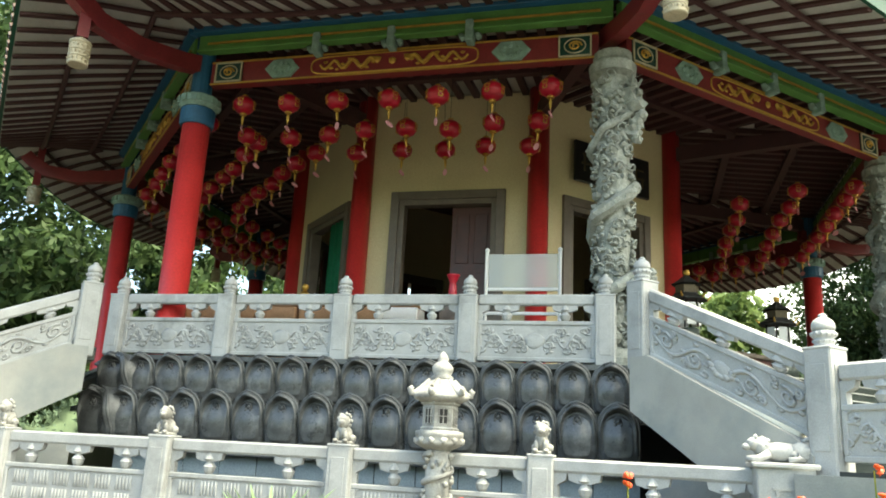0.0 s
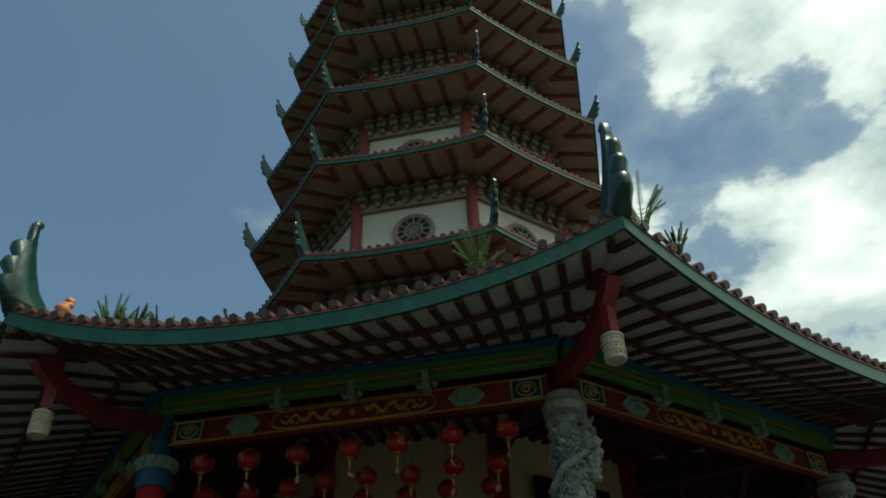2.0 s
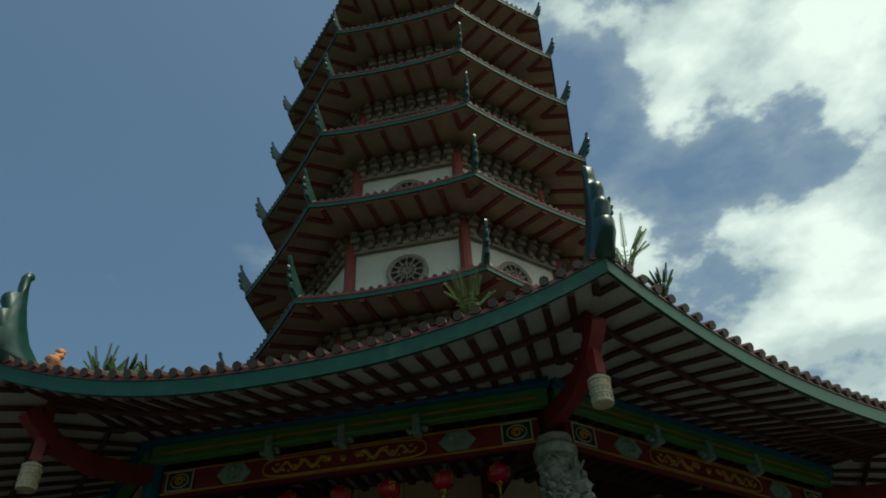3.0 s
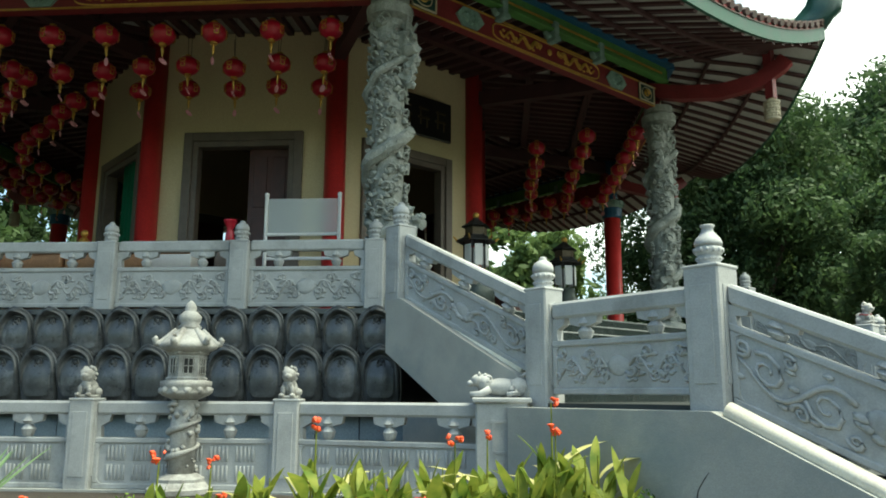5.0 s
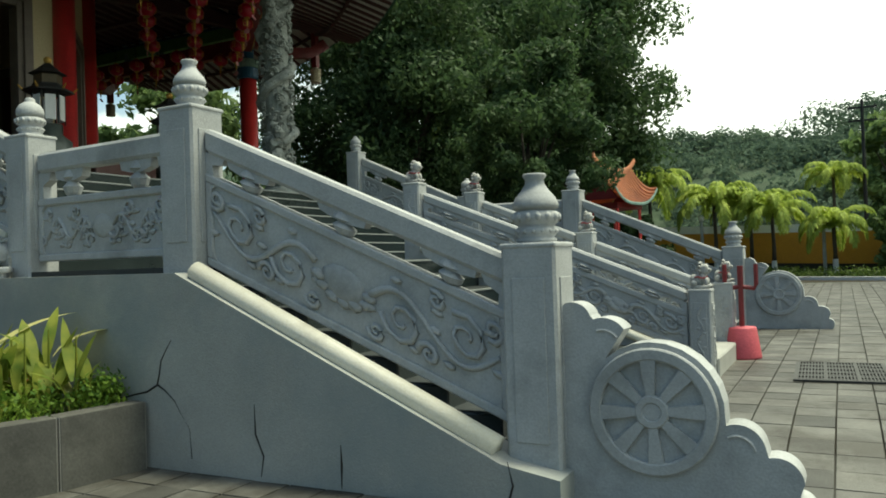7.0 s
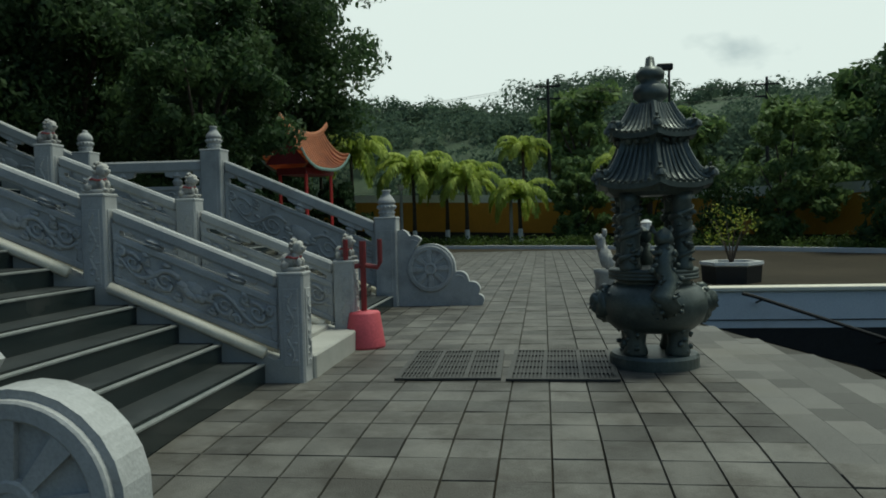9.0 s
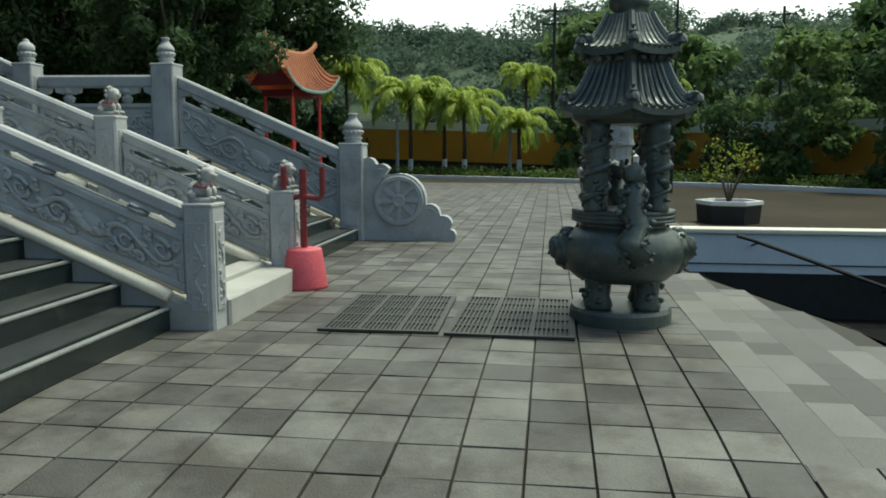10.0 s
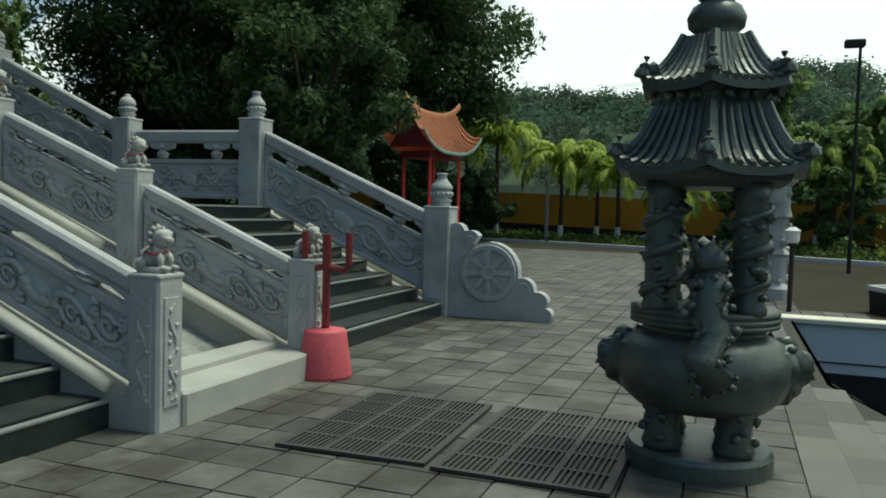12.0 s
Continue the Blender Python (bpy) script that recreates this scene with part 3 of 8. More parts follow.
# side walls with a rounded cream coping
for sx in (-1, 1):
    wall = thing("stair_side_wall", "grey painted plaster stair wall with a cream rounded coping", "wall", kind="structure")
    bm = bmesh.new()
    prism(bm, [(-20.55, -0.4), (-20.55, 0.06), (-20.15, 0.13), (-17.35, 1.42), (-14.75, 1.42), (-14.75, -0.4)], 0.45)
    bend(bm, lambda v: Vector((sx * (5.3 + v.y), v.x, v.z)))
    part("wall_body", fix(bm), PLASTER, wall)
    bm = bmesh.new()
    prism(bm, [(-14.75, 0.5), (-14.75, 1.62), (-14.5, 1.84), (-12.25, 2.94), (-11.9, 2.94), (-11.9, 2.17)], 0.3)
    bend(bm, lambda v: Vector((sx * (5.1 + v.y), v.x, v.z)))
    part("upper_wall", fix(bm), PLASTER, wall)
    for pts in ([(-20.08, 0.2), (-17.45, 1.43)], [(-14.5, 1.84), (-12.1, 2.9)]):
        bm = bmesh.new()
        tube(bm, [(sx * (5.62 if y < -15 else 5.22), y, z) for y, z in pts], 0.085 if pts[0][0] < -15 else 0.07, 12)
        part("coping", fix(bm), CREAM, wall, "cream rounded coping", smooth=True)
    if sx < 0:
        # settlement cracks
        for k, line in enumerate(([(-16.45, 0.28), (-16.6, 0.385), (-16.74, 0.39), (-16.88, 0.42), (-17.0, 0.45), (-17.14, 0.51), (-17.15, 0.6), (-17.18, 0.71), (-17.24, 0.8), (-17.29, 0.88)],
                                  [(-17.14, 0.51), (-17.22, 0.47), (-17.31, 0.39), (-17.4, 0.28), (-17.46, 0.18), (-17.5, -0.06)],
                                  [(-18.14, 0.41), (-18.15, 0.18), (-18.21, 0.02), (-18.2, -0.14)], [(-18.92, 0.16), (-18.93, 0.01), (-18.91, -0.15)], [(-20.2, 0.15), (-20.24, 0.0), (-20.2, -0.08), (-20.18, -0.18)])):
            bm = bmesh.new()
            tube(bm, [(-5.751, y + 0.012 * math.sin(9 * i), z) for i, (y, z) in enumerate(line)], [0.0095 - 0.007 * abs(2 * i / (len(line) - 1) - (1 if k == 0 else 0 if k == 1 else 1)) for i in range(len(line))], 5)
            part("crack", fix(bm), IRON, wall, "dark settlement crack")

for sx in (-1, 1):
    bal = thing("stair_balustrade", "grey carved stone balustrade with bud finials down the stairs", "balustrade", "stair balustrades", "structure")
    x = sx * 5.37
    xu = sx * 5.2
    post(bal, x, -20.31, 0.0, 1.55, 0.38, "bell", big=1.15, foot=0.25)
    post(bal, x, -17.2, LAND, 1.36, 0.38, "bell", big=1.02, foot=0.1)
    post(bal, xu, -14.85, LAND, 1.38, 0.34, big=1.0, foot=0.1)
    post(bal, xu, -11.98, TERRACE - 0.08, 1.22, 0.34, big=0.95, foot=0.1)
    railing_bay(bal, (x, -20.31), (x, -17.2), 0.08, 1.42, (0.15, 0.92, 1.1, 1.3), "vine", 0.2)
    railing_bay(bal, (x, -17.2), (xu, -14.85), LAND, LAND, (0.1, 0.72, 0.98, 1.18), "clouds", 0.19)
    railing_bay(bal, (xu, -14.85), (xu, -11.98), 1.55, 2.85, (0.18, 0.78, 0.98, 1.18), "vine", 0.18)
    # the wheel slab that ends the balustrade
    lift = 0.17 if sx > 0 else 0.0
    HUBY, HUBZ = 0.57, 0.47
    prof = [(0, -0.3 - lift), (0, 1.12)]
    for cy, cz, r, a0, a1 in ((0.07, 1.02, 0.13, 110, 20), (0.27, 0.88, 0.17, 110, 35), (HUBY, HUBZ, 0.43, 132, -4), (1.06, 0.26, 0.16, 112, 12), (1.27, 0.09, 0.15, 105, 5), (1.38, -0.08, 0.1, 85, -40)):
        for i in range(11):
            a = radians(a0 + (a1 - a0) * i / 10)
            prof.append((cy + r * math.cos(a), cz + r * math.sin(a)))
    prof += [(1.42, -0.3 - lift)]
    bm = bmesh.new()
    prism(bm, prof, 0.2, None, -0.1)
    m = Matrix(((0, 1, 0, x), (-1, 0, 0, -20.5), (0, 0, 1, lift), (0, 0, 0, 1)))
    bend(bm, lambda v: m @ v)
    slab = part("wheel_slab", fix(bm), STONE, bal, "scrolled end slab with an eight-spoked wheel")
    bm = bmesh.new()
    for s in (-1, 1):
        wm = pose(HUBY, s * 0.1, HUBZ, -90 * s)
        # raised flat rim, hub with a ring, eight broad spokes that widen outwards
        lathe(bm, [(0.318, -0.01), (0.318, 0.03), (0.328, 0.038), (0.385, 0.038), (0.395, 0.03), (0.395, -0.01)], 48, wm)
        lathe(bm, [(0.105, -0.01), (0.105, 0.03), (0.095, 0.04), (0.062, 0.04), (0.056, 0.028), (0.05, 0.03)], 24, wm)
        for i in range(8):
            a = radians(i * 45 + 3)
            o = [(0.1, -0.026), (0.322, -0.048), (0.322, 0.048), (0.1, 0.026)]
            q = [(u * math.cos(a) - w * math.sin(a), u * math.sin(a) + w * math.cos(a)) for u, w in o]
            addv(bm, [(c, d, 0.0) for c, d in q] + [(c, d, 0.032) for c, d in q], [(4, 5, 6, 7), (0, 1, 5, 4), (1, 2, 6, 5), (2, 3, 7, 6), (3, 0, 4, 7)], wm)
    bend(bm, lambda v: m @ v)
    part("wheel", fix(bm), STONE, slab, "carved wheel in relief")
    # sunk line that follows the scrolls
    bm = bmesh.new()
    for s in (-1, 1):
        tube(bm, [(0.27 + 0.11 * math.cos(radians(a)), s * 0.1, 0.86 + 0.11 * math.sin(radians(a))) for a in range(110, 20, -15)], 0.012, 5)
        tube(bm, [(1.06 + 0.1 * math.cos(radians(a)), s * 0.1, 0.24 + 0.11 * math.sin(radians(a))) for a in range(120, 0, -15)], 0.012, 5)
    bend(bm, lambda v: m @ v)
    part("scroll_line", fix(bm), STONE, slab)

SILLSTONE = material("pale smooth sill stone", (0.44, 0.435, 0.4), 0.65, dark=0.8, scale=2.5, fine=70, bump=0.08, stain=(0.27, 0.265, 0.24), stain_at=0.6, grain=0.15)
# inner balustrades round the carved ramp
ramp = thing("carved_ramp", "sloping carved dragon stone between the two stair lanes", "ramp", kind="structure")
bm = bmesh.new()
prism(bm, [(-20.45, 0.0), (-20.45, 0.1), (-20.1, 0.1), (-17.3, LAND - 0.2), (-17.1, LAND - 0.02), (-17.1, 0.0)], 1.7, None, -0.85)
bend(bm, lambda v: Vector((v.y, v.x, v.z)))
part("ramp_body", fix(bm), DRAGON, ramp)
bm = bmesh.new()
for i in range(46):
    t = random.random()
    y = -19.95 + 2.7 * t
    c = Vector((random.uniform(-0.6, 0.6), y, 0.13 + 1.1 * t))
    if i % 2:
        blob(bm, c, random.uniform(0.05, 0.1), i, 0.3, 1, None, (1.2, 1.2, 0.7))
    else:
        a0 = random.random() * 6
        tube(bm, [c + Vector((0.16 * (1 - j / 9) * math.cos(a0 + j * 0.8), 0.16 * (1 - j / 9) * math.sin(a0 + j * 0.8), 0.05 + 0.06 * math.sin(a0 + j * 0.8))) for j in range(8)], 0.03, 5)
tube(bm, [(0.4 * math.sin(i * 0.55), -19.9 + 0.13 * i, 0.18 + 0.052 * i) for i in range(21)], 0.075, 7)
part("dragon_carving", fix(bm), DRAGON, ramp, "dragon and cloud carving", smooth=True)
bm = bmesh.new()
box(bm, (0, -20.66, 0.1), (1.75, 0.36, 0.26), None, 0.02)
part("ramp_sill", fix(bm), SILLSTONE, ramp, "pale stone sill at the foot")
bm = bmesh.new()
box(bm, (0, -20.36, 0.14), (1.72, 0.26, 0.3), None, 0.02)
part("upper_sill", fix(bm), SILLSTONE, ramp, "pale stone second sill")
FADEDRED = material("faded red ribbon", (0.42, 0.10, 0.10), 0.8, dark=0.7, scale=20)
for sx in (-1, 1):
    bal = thing("inner_balustrade", "grey carved stone balustrade with lion posts beside the ramp", "balustrade", "stair balustrades", "structure")
    x = sx * 0.98
    bm = bmesh.new()
    prism(bm, [(-20.75, -0.1), (-20.75, 0.22), (-20.5, 0.22), (-16.9, 1.72), (-16.9, -0.1)], 0.26, None, -0.13)
    bend(bm, lambda v: Vector((x + v.y, v.x, v.z)))
    part("curb", fix(bm), PLASTER, bal)
    ys = [-20.68, -18.76, -16.95]
    zs = [0.0, 0.78, 1.5]
    for y, z in zip(ys, zs):
        post(bal, x, y, z, 1.03, 0.25, "lion", foot=0.15, big=0.62)
        bm = bmesh.new()
        tube(bm, [(x + 0.075 * math.cos(q * 0.7), y + 0.075 * math.sin(q * 0.7), z + 1.03 + 0.13 + 0.01 * math.sin(q * 2)) for q in range(10)], 0.011, 5)
        part("ribbon", fix(bm), FADEDRED, bal, "faded red ribbon")
    for i in range(2):
        railing_bay(bal, (x, ys[i]), (x, ys[i + 1]), zs[i] - 0.05, zs[i + 1] - 0.05, (0.28, 0.76, 0.86, 1.0), "vine", 0.15, 0.11)
        for off in (-0.16, 0.16):
            bm = bmesh.new()
            tube(bm, [(x + off * 0.9, ys[i] + 0.25, zs[i] + 0.28), (x + off * 0.9, ys[i + 1] - 0.16, zs[i + 1] + 0.13)], 0.055, 8)
            part("coping", fix(bm), CREAM, bal, "cream rounded coping", smooth=True)

# ---- terrace ----
bm = bmesh.new()
lathe(bm, [(11.75, 0), (11.75, 1.3), (11.4, 1.32), (11.4, 2.7), (11.95, 2.78), (11.95, TERRACE)], 8, None, 0, radians(22.5))
terrace = tagged(part("terrace", fix(bm), TREAD), "octagonal grey stone terrace floor carrying the pagoda", "terrace", kind="structure")
m = on_face(0)
for i in range(13):
    bm = bmesh.new()
    box(bm, (-4.4 + i * 0.73, -10.87, 0.66), (0.715, 0.03, 1.28), m, 0.008)
    part("tile", fix(bm), POOLTILE, terrace)
# railing round the terrace on the lotus side
for k in (0,):
    tb = thing("terrace_balustrade", "grey carved stone terrace balustrade with bud finials", "balustrade", "terrace balustrades", "structure")
    m = on_face(k)
    xs = [-5.15 + 2.335 * i for i in range(5)] if k == 0 else [-3.9, -1.95, 0, 1.95, 3.9]
    pts = [m @ Vector((s, -10.79, 0)) for s in xs]
    deg = math.degrees(FACE[k]) + 90
    for i, q in enumerate(pts):
        post(tb, q.x, q.y, TERRACE, 1.2, 0.33, big=0.93, turn=deg)
        if i:
            railing_bay(tb, (pts[i - 1].x, pts[i - 1].y), (q.x, q.y), TERRACE, TERRACE, RAIL_HS, "clouds", 0.17)

# lotus petals round the terrace wall
def petal(w, h, out):
    """One petal: an arch-headed shield with a swelling belly, a sunk head and a hooded, pointed rim."""
    bm = bmesh.new()
    na = 32
    prev = None
    for e in (0.0, 0.2, 0.4, 0.56, 0.66, 0.7, 0.74, 0.8, 0.85, 0.89, 0.93, 0.97, 1.0):
        ring = []
        for i in range(na):
            a = 2 * math.pi * i / na
            ca, sa = math.cos(a), math.sin(a)
            X = math.copysign(abs(ca) ** (0.7 if sa > 0 else 0.4), ca)
            Z = math.copysign(abs(sa) ** (0.85 if sa > 0 else 0.4), sa)
            peak = math.exp(-((a - math.pi / 2) / 0.22) ** 2)
            Z += 0.09 * peak
            X, Z = X * e, Z * e
            v = 0.5 + 0.5 * Z
            t = min(max((v - 0.15) / 0.5, 0), 1)
            hood = t * t * (3 - 2 * t)
            u = min(max((v - 0.45) / 0.4, 0), 1)
            sunk = u * u * (3 - 2 * u)
            y = out * (0.25 + 1.15 * math.sin(math.pi * min(0.12 + 0.85 * v, 1.0)) ** 0.8) * (1 - 0.6 * X * X) - 0.2 * out * sunk
            k = min(max((e - 0.72) / 0.13, 0), 1)
            y += k * hood * (0.5 * out + 0.11 * v * v + 0.11 * peak) - 0.06 * max(0.0, e - 0.93) / 0.07
            if 0.64 < e < 0.72:
                y += 0.022
            ring.append(bm.verts.new((X * w / 2, -(0.03 + y), h * v)))
            if e == 0.0:
                break
        if prev:
            for i in range(na):
                j = (i + 1) % na
                if len(prev) == 1:
                    bm.faces.new((prev[0], ring[i], ring[j]))
                else:
                    bm.faces.new((prev[i], ring[i], ring[j], prev[j]))
        prev = ring
    back = [bm.verts.new((q.co.x * 0.96, 0.05, q.co.z * 0.98)) for q in prev]
    for i in range(na):
        j = (i + 1) % na
        bm.faces.new((prev[i], back[i], back[j], prev[j]))
    # rolled rim round the hood, a second line inside it and a curled motif under the point
    edge = [q.co.copy() for q in prev]
    up = [edge[i % na] for i in range(-5, 22)]
    tube(bm, [p + Vector((0, -0.012, 0)) for p in up], [0.012 + 0.014 * min(1, (6 - abs(i - 13) * 0.35) / 6 + 0.4) for i in range(27)], 6)
    inner = [Vector((p.x * 0.74, p.y * 0.93 + 0.012, (p.z - h * 0.45) * 0.72 + h * 0.43)) for p in up]
    tube(bm, inner, 0.011, 5)
    face = -(0.03 + out * 1.02)
    for sx in (-1, 1):
        tube(bm, [(sx * w * (0.03 + 0.035 * i), face - 0.02 + 0.012 * i, h * (0.80 - 0.045 * i + 0.05 * math.sin(i * 1.6))) for i in range(6)], 0.014, 5)
    for sx in (-1, 0, 1):
        blob(bm, (sx * w * 0.07, face, h * (0.74 - 0.05 * abs(sx))), 0.036, sx + 2, 0.25, 1, None, (1.0, 0.6, 1.2))
    return fix(bm)


lotus = thing("lotus_base", "two tiers of dark polished stone lotus petals under the terrace", "lotus base", kind="structure")
UP = part("petal", petal(0.6, 0.76, 0.16), LOTUS, lotus, smooth=True)
LO = part("petal", petal(0.63, 0.92, 0.18), LOTUS, lotus, smooth=True)
first = {UP.name: True, LO.name: True}
for k in (7, 0, 1):
    for ob, n, w, a, z in ((UP, 16, 0.61, 11.0, 2.17), (LO, 16, 0.625, 11.2, 1.36)):
        for i in range(n):
            s = (i - (n - 1) / 2) * w
            if (k == 7 and s < 2.0) or (k == 1):
                continue
            mm = on_face(k) @ pose(s - (0.28 if k == 0 else 0.0), -a, z)
            if first.pop(ob.name, None):
                ob.matrix_basis = mm
            else:
                again(ob, lotus, mm)
bm = bmesh.new()
lathe(bm, [(11.9, 2.06), (11.9, 2.2), (11.75, 2.26)], 8, None, 0, radians(22.5))
lathe(bm, [(12.1, 1.22), (12.1, 1.38), (11.9, 1.42)], 8, None, 0, radians(22.5))
lathe(bm, [(12.06, 2.86), (12.06, 2.945), (11.9, 2.948)], 8, None, 0, radians(22.5))
part("moulding", fix(bm), LOTUS, lotus)

# ---- ground floor of the pagoda ----
pagoda = thing("pagoda", "tall octagonal seven-storey temple pagoda with green-edged tiled roofs", "pagoda")
# inner hall walls with a door on each side
HA, HZ = 5.53, 10.6
for k in range(8):
    m = on_face(k)
    half = HA * TAN
    for x0, x1, z0, z1 in ((-half, -1.5, TERRACE, HZ), (1.5, half, TERRACE, HZ), (-1.5, 1.5, 7.95, HZ)):
        bm = bmesh.new()
        box(bm, ((x0 + x1) / 2, -HA + 0.15, (z0 + z1) / 2), (x1 - x0, 0.3, z1 - z0), m)
        wl_ = part("hall_wall", fix(bm), YELLOW, pagoda, "cream-yellow painted hall wall")
    bm = bmesh.new()
    for w, d, t in ((1.5, 0.06, 0.22), (1.3, 0.0, 0.16)):
        for s in (-1, 1):
            box(bm, (s * (w - t / 2), -HA - d + 0.12, (TERRACE + 7.95) / 2 - (1.5 - w) / 2), (t, 0.3, 7.95 - TERRACE - (1.5 - w)), m, 0.01)
        box(bm, (0, -HA - d + 0.12, 7.95 - (1.5 - w) - t / 2), (2 * w - 2 * t, 0.3, t), m, 0.01)
    part("door_frame", fix(bm), FRAME, wl_, "stepped brown stone door frame")
    if k in (3, 4, 5, 6, 2):
        bm = bmesh.new()
        box(bm, (-0.6, -HA + 0.3, (TERRACE + 7.6) / 2), (1.1, 0.06, 7.6 - TERRACE), m, 0.01)
        part("closed_leaf", fix(bm), DOORWOOD, wl_)
    # one leaf stands closed, the other is folded back into the dark hall
    if k == 1:
        continue
    bm = bmesh.new()
    box(bm, (0.6, -HA + 0.3, (TERRACE + 7.6) / 2), (1.05, 0.06, 7.6 - TERRACE), m, 0.01)
    for zc, hh in ((6.75, 1.3), (5.2, 1.3), (3.9, 0.9)):
        for xo in (0.37, 0.84):
            box(bm, (xo, -HA + 0.262, zc), (0.34, 0.03, hh), m, 0.012)
    part("door_leaf", fix(bm), DOORWOOD, wl_, "carved dark red-brown door leaf")
bm = bmesh.new()
lathe(bm, [(5.35, TERRACE), (5.35, TERRACE + 0.012)], 8, None, 0, radians(22.5))
part("hall_floor", fix(bm), BLACK, pagoda)
bm = bmesh.new()
box(bm, (0, 0, 5.4), (1.6, 1.6, 4.9), None, 0.05)
part("hall_pillar", fix(bm), DOORWOOD, pagoda)


def red_column(parent, x, y, z0, z1, r):
    bm = bmesh.new()
    lathe(bm, [(r * 1.25, z0), (r * 1.25, z0 + 0.12), (r, z0 + 0.2), (r, z1)], 20, pose(x, y, 0))
    return part("column", fix(bm), RED, parent, "smooth red lacquer column", smooth=True)


for k in range(8):
    c = corner(k, 6.06, 0)
    red_column(pagoda, c.x, c.y, TERRACE, HZ, 0.26)

CR = 11.26
for k in range(8):
    if k in (0, 1):
        continue
    c = corner(k, CR, 0)
    col = red_column(pagoda, c.x, c.y, TERRACE, 7.86, 0.29)
    bm = bmesh.new()
    lathe(bm, [(0.33, 7.84), (0.36, 7.9), (0.36, 8.2), (0.33, 8.22)], 20, pose(c.x, c.y, 0))
    lathe(bm, [(0.22, 8.5), (0.22, 10.0)], 16, pose(c.x, c.y, 0))
    part("blue_band", fix(bm), BLUE, col, "blue painted capital band")
    bm = bmesh.new()
    lathe(bm, [(0.36, 8.22), (0.42, 8.3), (0.42, 8.45), (0.36, 8.5)], 20, pose(c.x, c.y, 0))
    for i in range(12):
        a = i * math.pi / 6
        box(bm, (0.425, 0, 8.37), (0.04, 0.15, 0.16), pose(c.x, c.y, 0, 0, 0, math.degrees(a)), 0.012)
    part("capital", fix(bm), AGED, col, "pale carved capital ring")


def dragon_column(k):
    """A stone column wrapped in a coiling dragon and clouds."""
    c = corner(k, CR, 0)
    rng = random.Random(5 + k)
    bm = bmesh.new()
    lathe(bm, [(0.52, 0), (0.52, 0.15), (0.42, 0.3), (0.29, 0.36), (0.29, 5.35), (0.42, 5.42), (0.44, 5.6), (0.36, 5.7), (0.36, 5.85)], 18)
    coil, rad = [], []
    for i in range(95):
        t = i / 94
        a = t * 6.3 * math.pi * 0.92 + 1.0
        rr = 0.36 + 0.035 * math.sin(i * 0.9)
        coil.append((rr * math.cos(a), rr * math.sin(a), 0.6 + 4.4 * t))
        rad.append(0.07 + 0.055 * math.sin(math.pi * min(t * 1.15, 1)))
    tube(bm, coil, rad, 8)
    for i in range(0, 95, 2):
        p = Vector(coil[i])
        o = Vector((p.x, p.y, 0)).normalized()
        blob(bm, p + o * rad[i] * 0.95, 0.02, i, 0.2, 1, None, (1, 1, 1.8))
    for i in range(520):
        a, z = rng.random() * 6.28, rng.uniform(0.4, 5.3)
        o = Vector((math.cos(a), math.sin(a), 0))
        if i % 3:
            blob(bm, o * rng.uniform(0.28, 0.35) + Vector((0, 0, z)), rng.uniform(0.035, 0.085), i, 0.45, 1, None, (1, 1, rng.uniform(0.5, 1.3)))
        else:
            s = Vector((-o.y, o.x, 0))
            g = rng.uniform(0.07, 0.13)
            tube(bm, [o * (0.36 + 0.03 * math.sin(j)) + Vector((0, 0, z)) + (s * math.cos(j * 0.75) + Vector((0, 0, 1)) * math.sin(j * 0.75)) * g * (1 - j / 10) for j in range(8)], 0.024, 5)
    # the head at the top and a rider on a beast at the foot, both turned outwards to the stair side
    a = FACE[0] + radians(22.5) + radians(38 if k == 0 else -38)
    o, s = Vector((math.cos(a), math.sin(a), 0)), Vector((-math.sin(a), math.cos(a), 0))
    for d, z, r in ((0.36, 4.9, 0.2), (0.5, 4.72, 0.15), (0.58, 4.5, 0.1), (0.52, 4.95, 0.09), (0.42, 4.2, 0.14), (0.5, 4.05, 0.08), (0.42, 5.15, 0.1), (0.48, 4.35, 0.12)):
        blob(bm, o * d + Vector((0, 0, z)), r, int(d * 90), 0.35, 2)
    for q in (-1, 1):
        tube(bm, [o * (0.4 + 0.03 * j) + s * q * (0.06 + 0.02 * j) + Vector((0, 0, 5.0 + 0.07 * j)) for j in range(5)], 0.025, 5)
    for d, z, r in ((0.42, 1.35, 0.2), (0.6, 1.55, 0.13), (0.5, 1.0, 0.18), (0.62, 0.85, 0.11), (0.45, 0.6, 0.16), (0.68, 1.62, 0.07), (0.5, 1.75, 0.08)):
        blob(bm, o * d + s * 0.1 * math.sin(z * 9) + Vector((0, 0, z)), r, int(z * 50), 0.4, 2)
    for v in bm.verts:
        v.co.x += c.x
        v.co.y += c.y
        v.co.z += TERRACE
    part("dragon_column", fix(bm), DRAGON, pagoda, "grey stone column carved with a coiling dragon")


dragon_column(0)
dragon_column(1)

